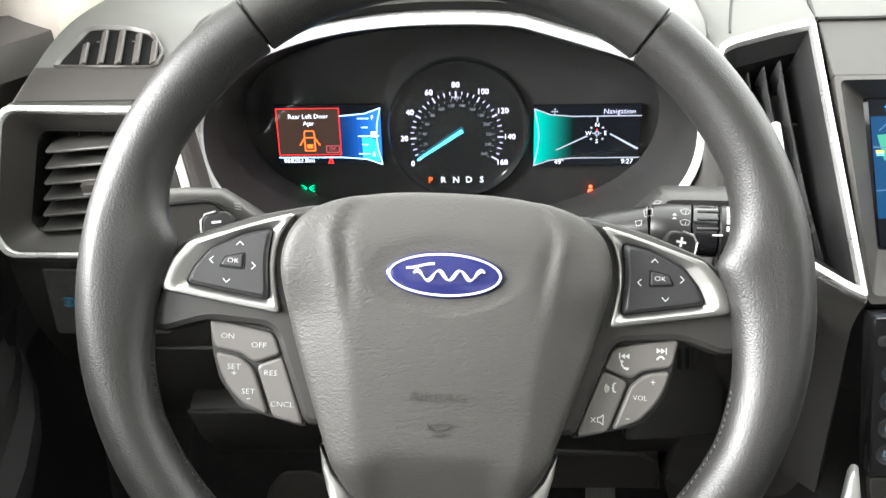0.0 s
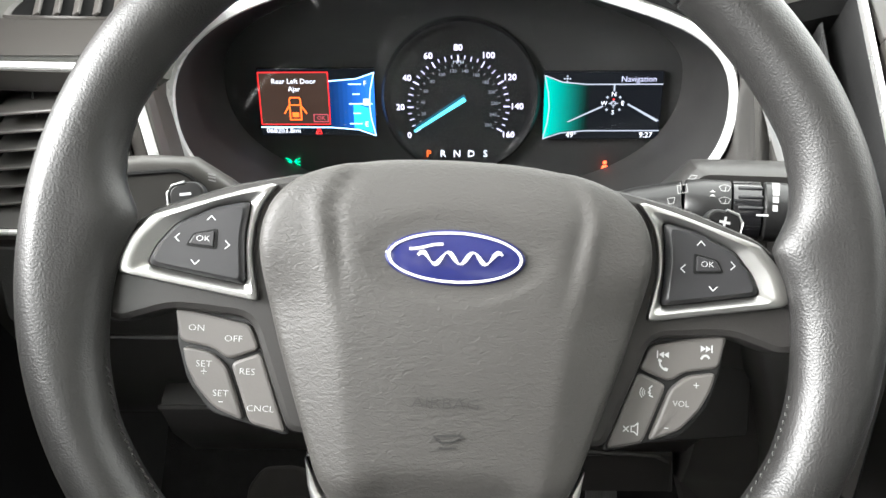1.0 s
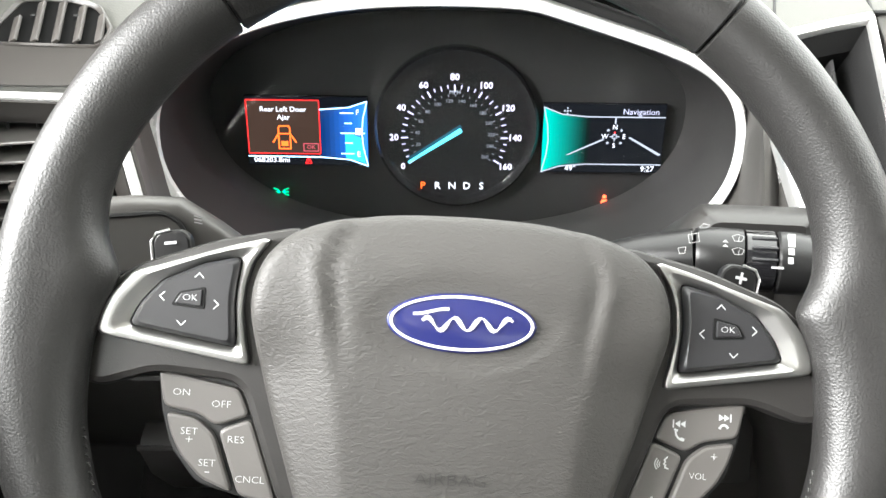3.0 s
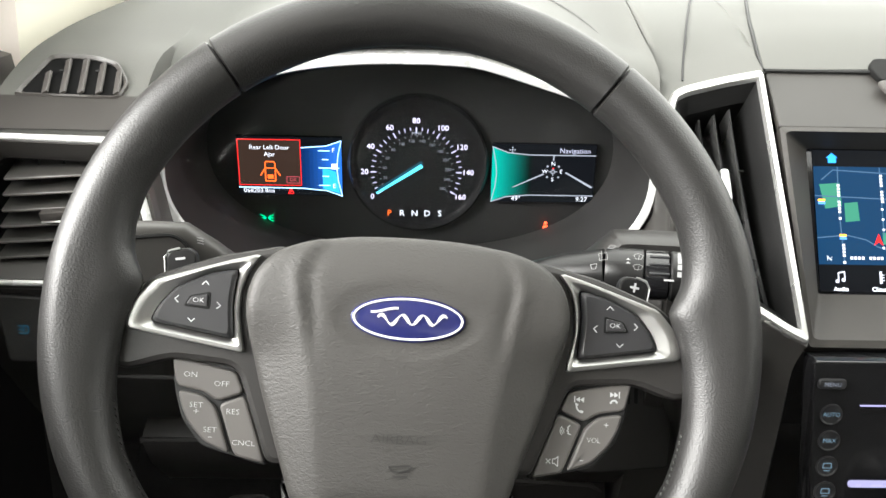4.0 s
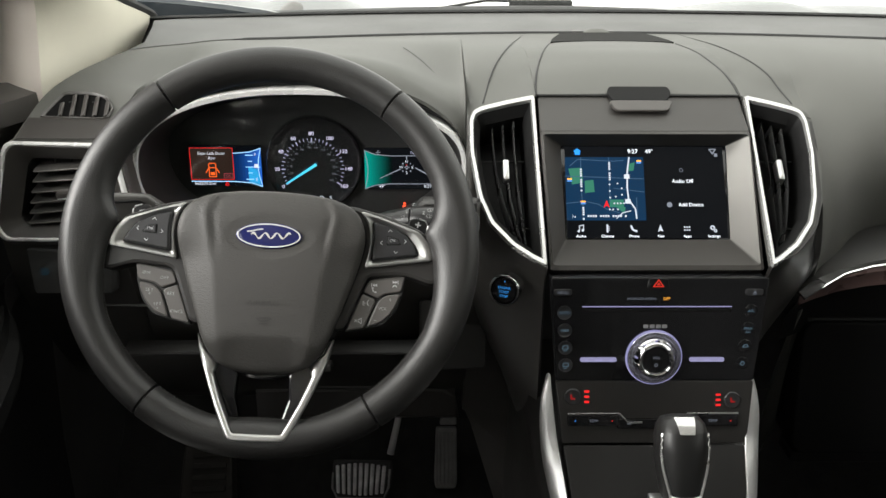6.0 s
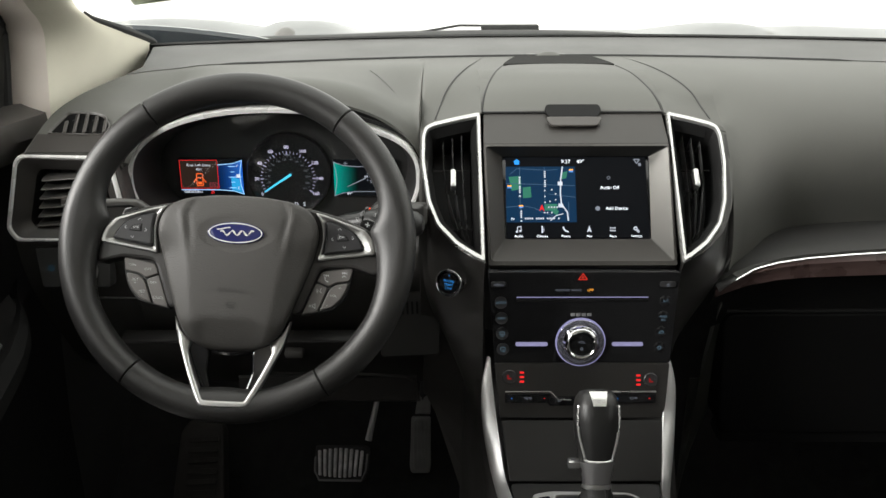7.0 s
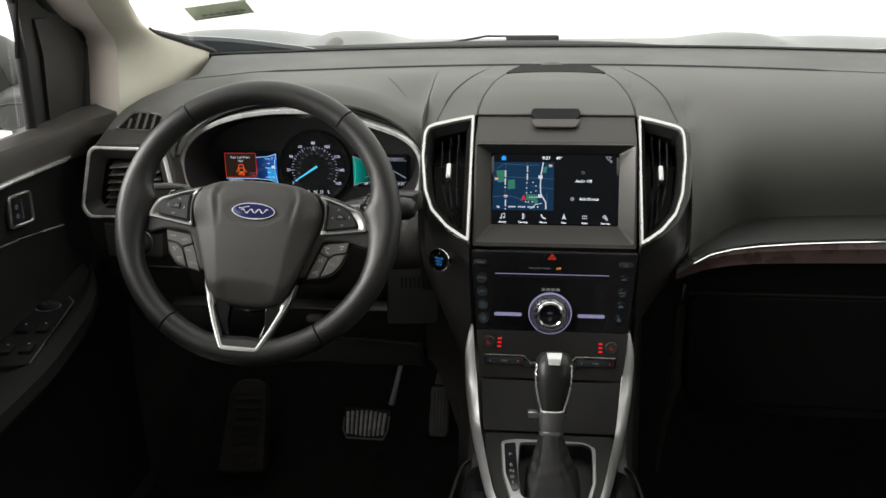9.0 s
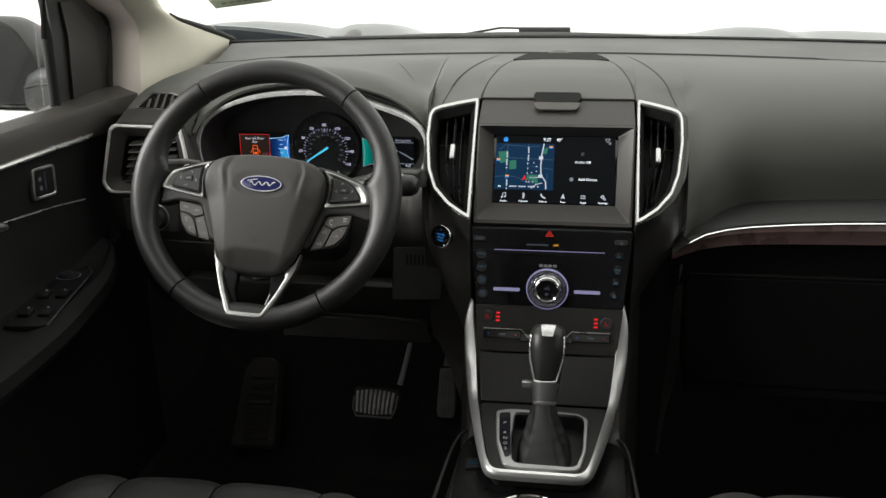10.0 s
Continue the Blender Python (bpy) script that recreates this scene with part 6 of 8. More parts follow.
outline = half + [(-x, y) for x, y in half[-2:0:-1]]
outline = round_poly(outline, 0.012, 3)


def crease(d, w=0.0014):
    """0 before a fold, then a straight fall, with a fold of the width w."""
    return 0.5 * (d + math.sqrt(d * d + w * w))


def pad_h(x, y):
    ax = abs(x)
    h = 0.0025 - 0.45 * ax ** 2
    xc = interp(y, [(-0.12, 0.030), (-0.085, 0.0395), (-0.01, 0.0495), (0.05, 0.0585)])
    side_fold = ease((0.012 - y) / 0.030)
    h -= (0.10 + 0.26 * side_fold) * crease(ax - xc)
    # raised flutes that fade downwards
    f = ease((y + 0.026) / 0.05)
    xf = interp(y, [(-0.02, 0.0470), (0.003, 0.0490), (0.027, 0.0530), (0.036, 0.0500), (0.0445, 0.0445), (0.052, 0.036)])
    h += 0.0013 * f * math.exp(-((ax - xf - 0.0040) / 0.0036) ** 2)
    h -= 0.0015 * f * math.exp(-((ax - xf + 0.0012) / 0.0028) ** 2)
    low = -0.0795 - y - 0.006 * ease((ax - 0.022) / 0.02)
    h -= 0.44 * crease(low, 0.002)
    h -= 9.0 * max(0.0, y - 0.018) ** 2
    # dished seat round the badge
    e = ((x + 0.0005) / 0.038) ** 2 + ((y - 0.008) / 0.019) ** 2
    h -= 0.0014 * max(0.0, 1 - e) ** 0.5 if e < 1 else 0
    return h


bm = bmesh.new()
cx, cy = 0.0, -0.020
rings = []
steps = [1.0, 0.985, 0.965, 0.94] + [0.91 - 0.035 * i for i in range(26)]
for s in steps:
    ring = []
    for x, y in outline:
        px, py = cx + (x - cx) * s, cy + (y - cy) * s
        edge = 0.0045 if s == 1.0 else (0.0017 if s == 0.985 else (0.0004 if s == 0.965 else 0))
        ring.append(bm.verts.new(WM @ Vector((px, py, pad_h(px, py) - edge))))
    rings.append(ring)
back = [bm.verts.new(WM @ Vector((x, y, pad_h(x, y) - 0.022))) for x, y in outline]
bridge(bm, back, rings[0])
for a, b in zip(rings, rings[1:]):
    bridge(bm, a, b)
c = bm.verts.new(WM @ Vector((cx, cy, pad_h(cx, cy))))
for i in range(len(outline)):
    bm.faces.new((rings[-1][i], rings[-1][(i + 1) % len(outline)], c))
part("airbag_cover", bm, PAD, wheel, "dark grey grained airbag cover")
# dark shell behind the cover
shell = [(x * 1.022, y * 1.01) for x, y in outline]
part("hub_shell", plate(shell, WM @ Matrix.Translation((0, 0, -0.0185)), 0.031, 0.003), DOOR_BLACK, wheel, "black hub shell")
# column cover behind the hub
bm = bmesh.new()
loops = []
for h, wx, wy0, wy1 in ((-0.04, 0.060, 0.040, -0.070), (-0.09, 0.064, 0.045, -0.070), (-0.16, 0.068, 0.045, -0.060), (-0.30, 0.070, 0.03, -0.05)):
    pts = round_poly([(-wx, wy1 * 0.6), (-wx * 0.6, wy1), (wx * 0.6, wy1), (wx, wy1 * 0.6), (wx, wy0), (-wx, wy0)], 0.02, 4)
    loops.append([bm.verts.new(WM @ Vector((x, y, h))) for x, y in pts])
for a, b in zip(loops, loops[1:]):
    bridge(bm, a, b)
bm.faces.new(loops[0])
bm.faces.new(loops[-1])
col = solid("steering_column", bm, STACK, "dark plastic steering column cover behind the wheel", "steering column", (-0.379, 0.55, 0.60))

# badge: blue oval, silver rim, plain silver swash shapes
BM_ = WM @ Matrix.Translation((-0.0005, 0.0080, 0.0026))
ell = lambda a, b, n=56: [(a * math.cos(2 * math.pi * i / n), b * math.sin(2 * math.pi * i / n)) for i in range(n)]
badge = part("badge", plate(ell(0.0288, 0.0115), BM_, 0.005, 0.0010, dome=0.0012), BADGE_BLUE, wheel, "blue oval badge with silver edge")
part("badge_border", frame_plate(ell(0.0276, 0.0105), ell(0.0265, 0.0094), BM_ @ Matrix.Translation((0, 0, 0.0007)), 0.0008, 0.0002), BADGE_SILVER, badge, "silver badge border")
# the maker's script is left as plain waves of varying width
bm = bmesh.new()
wave = [(-0.0150 + 0.034 * i / 40, 0.0024 * math.sin(i / 40 * 6.6 * math.pi + 0.6) - 0.0008 + 0.0012 * i / 40) for i in range(41)]
for k, (p, q) in enumerate(zip(wave, wave[1:])):
    line2d([p, q], BM_, 0.0012 + 0.0006 * math.sin(k * 0.9), 0.0018, bm)
swash = [(-0.0185 + 0.013 * i / 12, 0.0040 - 0.0012 * math.cos(math.pi * i / 12)) for i in range(13)]
line2d(swash, BM_, 0.0012, 0.0018, bm)
ink("badge_wave", bm, BADGE_SILVER, badge, "plain silver wave shapes")
words("AIRBAG", 0.0064, WM, EMBOSS_SHADE, wheel, -0.0014, -0.0511, pad_h(0, -0.0515) + 0.0007, wide=1.25)
bm = line2d(catmull([(-0.0055, -0.0640), (-0.003, -0.0665), (0.003, -0.0660), (0.006, -0.0640)], 4), WM, 0.0008, pad_h(0, -0.066) + 0.0007)
line2d([(-0.004, -0.0640), (0.005, -0.0635)], WM, 0.0007, pad_h(0, -0.066) + 0.0007, bm)
line2d([(-0.003, -0.0690), (0.0035, -0.0685)], WM, 0.0008, pad_h(0, -0.066) + 0.0007, bm)
ink("airbag_symbol", bm, EMBOSS_SHADE, wheel)

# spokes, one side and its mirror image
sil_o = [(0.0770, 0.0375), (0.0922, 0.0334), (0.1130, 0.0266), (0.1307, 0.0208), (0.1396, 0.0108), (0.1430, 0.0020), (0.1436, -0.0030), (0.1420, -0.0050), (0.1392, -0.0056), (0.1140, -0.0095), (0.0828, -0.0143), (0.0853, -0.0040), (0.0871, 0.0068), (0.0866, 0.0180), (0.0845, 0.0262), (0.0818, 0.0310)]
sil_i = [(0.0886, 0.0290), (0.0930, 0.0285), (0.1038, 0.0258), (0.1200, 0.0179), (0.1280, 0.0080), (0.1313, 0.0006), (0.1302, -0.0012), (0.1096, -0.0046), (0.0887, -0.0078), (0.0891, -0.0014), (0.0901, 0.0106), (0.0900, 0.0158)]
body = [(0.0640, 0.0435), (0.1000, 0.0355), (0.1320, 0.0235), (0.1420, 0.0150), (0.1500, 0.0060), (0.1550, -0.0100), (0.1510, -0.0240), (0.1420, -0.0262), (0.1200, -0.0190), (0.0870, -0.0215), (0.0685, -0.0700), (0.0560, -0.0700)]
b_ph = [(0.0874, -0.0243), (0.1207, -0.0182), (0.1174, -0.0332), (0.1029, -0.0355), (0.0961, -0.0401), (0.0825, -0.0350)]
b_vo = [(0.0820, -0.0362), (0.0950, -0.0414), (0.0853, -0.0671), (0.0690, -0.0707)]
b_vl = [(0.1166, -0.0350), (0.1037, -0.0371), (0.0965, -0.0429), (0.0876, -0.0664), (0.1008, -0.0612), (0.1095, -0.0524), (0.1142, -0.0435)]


def rays_out(pts, c, n=140):
    """n points of a closed outline, at even angles about c."""
    out = []
    k = len(pts)
    for i in range(n):
        a = 2 * math.pi * i / n
        d = Vector((math.cos(a), math.sin(a)))
        best = 0.0005
        for j in range(k):
            p, e = Vector(pts[j]), Vector(pts[(j + 1) % k]) - Vector(pts[j])
            den = d.x * e.y - d.y * e.x
            if abs(den) < 1e-12:
                continue
            w = p - Vector(c)
            t, u = (w.x * e.y - w.y * e.x) / den, (w.x * d.y - w.y * d.x) / den
            if t > best and -1e-6 <= u <= 1 + 1e-6:
                best = t
        out.append((c[0] + d.x * best, c[1] + d.y * best))
    return out


def faceted_frame(outer, inner, c, m, ridge, sink, thick):
    """A frame with a flat outer land and a slope that falls from its ridge to the inner edge."""
    o, i = rays_out(outer, c), rays_out(inner, c)
    mix = lambda f: [(lerp(p[0], q[0], f), lerp(p[1], q[1], f)) for p, q in zip(o, i)]
    bm = bmesh.new()
    loops = [[bm.verts.new(m @ Vector((x, y, z))) for x, y in pts] for pts, z in ((o, -thick), (o, -0.0008), (mix(0.06), -0.0002), (mix(0.12), 0.0), (mix(ridge - 0.04), 0.0002), (mix(ridge + 0.04), -0.0002), (mix(0.97), -sink), (i, -sink - 0.0006), (i, -thick))]
    for p, q in zip(loops, loops[1:]):
        bridge(bm, p, q)
    return bm


ZSP = -0.0155       # level of the spoke trim
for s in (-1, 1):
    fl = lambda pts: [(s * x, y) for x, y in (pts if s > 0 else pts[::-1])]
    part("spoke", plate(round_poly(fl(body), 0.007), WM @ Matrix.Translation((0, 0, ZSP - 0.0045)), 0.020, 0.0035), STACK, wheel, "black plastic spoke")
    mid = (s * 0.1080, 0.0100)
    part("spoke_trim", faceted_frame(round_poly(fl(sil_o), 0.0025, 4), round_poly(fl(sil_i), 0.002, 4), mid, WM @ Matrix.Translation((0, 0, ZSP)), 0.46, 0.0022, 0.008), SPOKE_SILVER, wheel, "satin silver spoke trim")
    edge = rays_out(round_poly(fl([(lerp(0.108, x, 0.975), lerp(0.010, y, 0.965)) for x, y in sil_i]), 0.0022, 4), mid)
    bm = bmesh.new()
    loops = [[bm.verts.new(WM @ Vector((lerp(x, mid[0], f), lerp(y, mid[1], f), ZSP + z))) for x, y in edge] for f, z in ((0, -0.008), (0, -0.0016), (0.015, -0.0010), (0.11, 0.0006), (0.13, 0.0008))]
    for p, q in zip(loops, loops[1:]):
        bridge(bm, p, q)
    bm.faces.new(loops[-1])
    keys = part("control_pad", bm, BUTTON_DARK, wheel, "black five-way control pad")
    okp = [(0.1018, 0.0160), (0.1120, 0.0136), (0.1146, 0.0088), (0.1140, 0.0080), (0.1018, 0.0071)]
    oc = (0.1075, 0.0112)
    part("ok_button_gap", plate(round_poly(fl([(lerp(oc[0], x, 1.02), lerp(oc[1], y, 1.02)) for x, y in okp]), 0.0012, 3), WM @ Matrix.Translation((0, 0, ZSP + 0.0012)), 0.002, 0.0002), DOOR_BLACK, keys)
    okb = part("ok_button", plate(round_poly(fl([(lerp(oc[0], x, 0.82), lerp(oc[1], y, 0.76)) for x, y in okp]), 0.0008, 3), WM @ Matrix.Translation((0, 0, ZSP + 0.0019)), 0.003, 0.0005), BUTTON_DARK, keys, "black ok button")
    words("OK", 0.0036, WM, WHITE_INK, okb, s * 0.1073, 0.0113, ZSP + 0.0024, wide=1.15)
    bm = bmesh.new()
    for x, y, a in ((0.1046, 0.0204, 90), (0.1104, 0.0012, 270), (0.1186, 0.0114, 0), (0.0972, 0.0092, 180)):
        ca, sa = math.cos(radians(a)), math.sin(radians(a))
        tri = [(-0.0009, 0.0017), (0.0009, 0.0), (-0.0009, -0.0017)]
        line2d([(s * x + (px * ca - py * sa) * 1, y + px * sa + py * ca) if a in (90, 270) else (s * (x + px * ca - py * sa), y + px * sa + py * ca) for px, py in tri], WM, 0.0004, ZSP + 0.0011, bm)
    ink("arrow_marks", bm, WHITE_INK, keys)
    low = WM @ Matrix.Translation((0, 0, -0.0245))
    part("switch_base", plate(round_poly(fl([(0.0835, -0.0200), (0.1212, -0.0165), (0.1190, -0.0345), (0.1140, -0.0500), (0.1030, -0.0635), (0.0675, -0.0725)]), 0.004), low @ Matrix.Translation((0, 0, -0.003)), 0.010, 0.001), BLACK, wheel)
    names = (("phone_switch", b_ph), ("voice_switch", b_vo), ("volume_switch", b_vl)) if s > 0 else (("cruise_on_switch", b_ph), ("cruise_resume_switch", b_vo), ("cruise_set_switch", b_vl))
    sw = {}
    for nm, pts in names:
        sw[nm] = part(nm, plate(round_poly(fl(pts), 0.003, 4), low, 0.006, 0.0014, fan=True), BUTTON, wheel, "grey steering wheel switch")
    zz = 0.0004
    if s < 0:
        for txt, key, x, y, size in (("ON", "cruise_on_switch", -0.1104, -0.0270, 0.0040), ("OFF", "cruise_on_switch", -0.0942, -0.0310, 0.0040), ("RES", "cruise_resume_switch", -0.0874, -0.0449, 0.0040), ("CNCL", "cruise_resume_switch", -0.0808, -0.0605, 0.0039), ("SET", "cruise_set_switch", -0.1063, -0.0424, 0.0040), ("+", "cruise_set_switch", -0.1061, -0.0458, 0.0054), ("SET", "cruise_set_switch", -0.0983, -0.0547, 0.0040), ("-", "cruise_set_switch", -0.0980, -0.0578, 0.0056)):
            words(txt, size, low, WHITE_INK, sw[key], x, y, zz, wide=1.6 if txt == "-" else 1.15)
    else:
        words("VOL", 0.0038, low, WHITE_INK, sw["volume_switch"], 0.1012, -0.0493, zz)
        words("+", 0.0056, low, WHITE_INK, sw["volume_switch"], 0.1076, -0.0412, zz)
        words("-", 0.0056, low, WHITE_INK, sw["volume_switch"], 0.0952, -0.0595, zz, wide=1.6)
        # handset lifted and skip back
        bm = line2d(catmull([(0.0912, -0.0308), (0.0916, -0.0330), (0.0932, -0.0346), (0.0946, -0.0350)], 3), low, 0.0008, zz)
        line2d([(0.0908, -0.0306), (0.0920, -0.0311)], low, 0.0009, zz, bm)
        line2d([(0.0936, -0.0342), (0.0948, -0.0346)], low, 0.0009, zz, bm)
        for x0 in (0.0908, 0.0930):
            flat_poly([(x0, -0.0283), (x0 + 0.0022, -0.0269), (x0 + 0.0022, -0.0297)], low, zz, bm)
        line2d([(0.0902, -0.0268), (0.0902, -0.0298)], low, 0.0006, zz, bm)
        # handset laid down and skip on
        line2d(catmull([(0.1094, -0.0293), (0.1103, -0.0281), (0.1118, -0.0279), (0.1128, -0.0289)], 3), low, 0.0010, zz, bm)
        for x0 in (0.1090, 0.1112):
            flat_poly([(x0, -0.0235), (x0, -0.0263), (x0 + 0.0022, -0.0249)], low, zz, bm)
        line2d([(0.1139, -0.0234), (0.1139, -0.0264)], low, 0.0006, zz, bm)
        ink("phone_symbol", bm, WHITE_INK, sw["phone_switch"])
        bm = bmesh.new()
        for k in range(3):
            r = 0.0012 + 0.0009 * k
            line2d([(0.0862 - r * math.cos(t), -0.0450 + r * math.sin(t)) for t in (-0.8, -0.4, 0.0, 0.4, 0.8)], low, 0.0004, zz, bm)
        line2d([(0.0884, -0.0420), (0.0872, -0.0432), (0.0876, -0.0441), (0.0869, -0.0449), (0.0877, -0.0453), (0.0874, -0.0463), (0.0888, -0.0468)], low, 0.0006, zz, bm)
        line2d([(0.0800, -0.0598), (0.0800, -0.0622), (0.0812, -0.0622), (0.0828, -0.0636), (0.0828, -0.0584), (0.0812, -0.0598), (0.0800, -0.0598)], low, 0.0005, zz, bm)
        line2d([(0.0766, -0.0600), (0.0788, -0.0622)], low, 0.0005, zz, bm)
        line2d([(0.0766, -0.0622), (0.0788, -0.0600)], low, 0.0005, zz, bm)
        ink("voice_symbol", bm, WHITE_INK, sw["voice_switch"])
    # paddle behind the spoke
    pm = WM @ Matrix.Translation((s * 0.1290, 0.0282, -0.064)) @ pose(0, 0, 0, 4, s * 6, -s * 8)
    pad = part("shift_paddle", plate(round_poly([(-0.0095, -0.018), (0.0095, -0.018), (0.0090, 0.009), (0.005, 0.0125), (-0.005, 0.0125), (-0.0090, 0.009)], 0.004), pm, 0.005, 0.0015), STALK, wheel, "black shift paddle")
    bm = quad(pm, -0.0028, 0.0028, 0.0060, 0.0073, 0.0008)
    if s > 0:
        quad(pm, -0.00065, 0.00065, 0.0039, 0.0060, 0.0008, bm)
        quad(pm, -0.00065, 0.00065, 0.0073, 0.0094, 0.0008, bm)
    ink("shift_mark", bm, WHITE_INK, pad)
    part("paddle_edge", tube([pm @ Vector(p) for p in ((s * 0.0093, -0.016, 0.0), (s * 0.0091, 0.0080, 0.0), (s * 0.0065, 0.0116, 0.0), (0.0, 0.0126, 0.0))], 0.0007, seg=6), SILVER if s < 0 else GEAR_TRIM, pad, "thin silver paddle edge")

# lower V spoke: silver blades that widen into wings under the hub, round a black gap
v_half = [((0.0594, -0.0790), (0.0588, -0.0800), -0.0165), ((0.0577, -0.0900), (0.0512, -0.0938), -0.0160), ((0.0547, -0.1000), (0.0402, -0.1030), -0.0152), ((0.0528, -0.1050), (0.0410, -0.1078), -0.0142),
          ((0.0505, -0.1110), (0.0425, -0.1128), -0.0128), ((0.0455, -0.1240), (0.0388, -0.1228), -0.0095), ((0.0390, -0.1393), (0.0330, -0.1372), -0.0055), ((0.0300, -0.1580), (0.0248, -0.1540), -0.0005),
          ((0.0266, -0.1650), (0.0216, -0.1605), 0.0014), ((0.0245, -0.1677), (0.0204, -0.1618), 0.0018), ((0.0205, -0.1690), (0.0185, -0.1622), 0.0020), ((0.0, -0.1692), (0.0, -0.1624), 0.0022)]
rows = []
for sgn, seq in ((-1, v_half), (1, v_half[-2::-1])):
    for p, q, z in seq:
        mixp = lambda f, dz: WM @ Vector((sgn * lerp(p[0], q[0], f), lerp(p[1], q[1], f), z + dz))
        rows.append([mixp(0, -0.014), mixp(0, -0.0012), mixp(0.12, -0.0002), mixp(0.30, 0.0003), mixp(0.72, 0.0), mixp(0.92, -0.0012), mixp(1.0, -0.0030), mixp(1.0, -0.014)])
part("lower_spoke_trim", grid_sheet(rows), SILVER, wheel, "satin silver V-shaped lower spoke trim")
for s in (-1, 1):
    fl = lambda pts: [(s * x, y) for x, y in (pts if s > 0 else pts[::-1])]
    part("lower_spoke", plate(round_poly(fl([(0.0300, -0.0960), (0.0600, -0.0760), (0.0520, -0.1060), (0.0400, -0.1350), (0.0262, -0.1640), (0.0110, -0.1640), (0.0110, -0.1580), (0.0170, -0.1540), (0.0235, -0.1330), (0.0220, -0.1130)]), 0.003), WM @ Matrix.Translation((0, 0, -0.0190)), 0.010, 0.002), GLOSS, wheel, "gloss black leg of the lower spoke")
# black lip under the airbag cover
lip_pts = [(-0.0440, -0.0960), (-0.0300, -0.1075), (-0.0180, -0.1150), (0.0, -0.1180), (0.0180, -0.1150), (0.0300, -0.1075), (0.0440, -0.0960), (0.0330, -0.0850), (-0.0330, -0.0850)]
part("hub_lip", plate(round_poly(lip_pts, 0.006), WM @ Matrix.Translation((0, 0, -0.0215)), 0.016, 0.003), GLOSS, wheel, "gloss black lip under the airbag cover")

# ---- stalks ----
st = thing("wiper_stalk", "black wiper stalk with white symbols on the column", "stalk", (-0.245, 0.54, 0.650))
base = Vector((-0.256, 0.547, 0.6475))
dirv = Vector((0.975, -0.20, 0.03)).normalized()
part("neck", tube([(-0.325, 0.566, 0.628), (-0.300, 0.560, 0.637), (-0.280, 0.553, 0.643), base], [0.007, 0.0115, 0.0142, 0.0158], seg=24, flat=0.95), STALK, st, "dark tapered stalk neck")
part("head", tube([base + dirv * d for d in (0.0, 0.002, 0.012, 0.0235)], [0.0152, 0.0163, 0.0165, 0.0163], seg=28, flat=0.98), STALK, st)
part("dial", tube([base + dirv * d for d in (0.0238, 0.0250, 0.039, 0.040)], [0.0147, 0.0162, 0.0162, 0.0147], seg=10, flat=0.98), GLOSS, st, "gloss black ribbed rotary dial")
part("tip", tube([base + dirv * d for d in (0.0403, 0.0415, 0.050, 0.060, 0.066, 0.068)], [0.0152, 0.0163, 0.0163, 0.0150, 0.0110, 0.007], seg=28, flat=0.98), STALK, st)
nrm = Vector((-0.05, -0.62, 0.78)).normalized()
sm = face_frame(base + dirv * 0.016 + nrm * 0.0164, dirv, Vector((0, 0.78, 0.62)))
for i in range(3):
    part("dial_ridge", block(0.0095, 0.0220, -0.0008, 0.0008, -0.002, 0.0010, 0.0004, 1, sm @ Matrix.Translation((0, -0.0066 + i * 0.0060, -0.0006 if i == 1 else -0.0018))), BUTTON_DARK, st)
for i in range(4):
    ink("setting_mark", quad(sm, 0.0264, 0.0290 + 0.0004 * i, -0.0086 + i * 0.0044, -0.0048 + i * 0.0044, 0.0006 if i in (1, 2) else -0.0006), SYMBOL_INK, st)
ink("setting_mark", quad(sm, 0.0185, 0.0245, -0.0115, -0.0102, -0.0012), SYMBOL_INK, st)
bm = bmesh.new()
for y0, w in ((0.0020, 1.0), (-0.0055, 1.0)):
    line2d(catmull([(-0.0005, y0 + 0.0022), (0.0025, y0 + 0.0034), (0.0055, y0 + 0.0022)], 4) + [(0.0042, y0 - 0.0004), (0.0008, y0 - 0.0004), (-0.0005, y0 + 0.0022)], sm, 0.0003, 0.0008, bm)
    line2d([(0.0025, y0 - 0.0008), (0.0030, y0 + 0.0022)], sm, 0.0003, 0.0008, bm)
for dy in (-0.0020, 0.0005):
    flat_poly([(-0.0052, dy), (-0.0022, dy), (-0.0037, dy + 0.0016)], sm, 0.0008, bm)
ink("wiper_symbol", bm, SYMBOL_INK, st)
am = face_frame(Vector((-0.2590, 0.5385, 0.6615)), (0.93, -0.22, 0.28), (0, 0.70, 0.71))
bm = line2d([(-0.003, 0.0022), (0.002, 0.0022), (0.002, -0.0024), (-0.003, -0.0024), (-0.003, 0.0022)], am, 0.0003, 0.0016)
line2d([(-0.0012, 0.0038), (-0.0012, -0.001)], am, 0.0003, 0.0016, bm)
line2d([(0.0030, 0.0050), (0.0052, 0.0068), (0.0080, 0.0056), (0.0062, 0.0042), (0.0030, 0.0050)], am, 0.0003, 0.0016, bm)
line2d([(-0.0090, -0.0040), (-0.0050, -0.0040), (-0.0060, -0.0072), (-0.0085, -0.0072), (-0.0090, -0.0040)], am, 0.0003, 0.0012, bm)
ink("washer_symbol", bm, SYMBOL_INK, st)
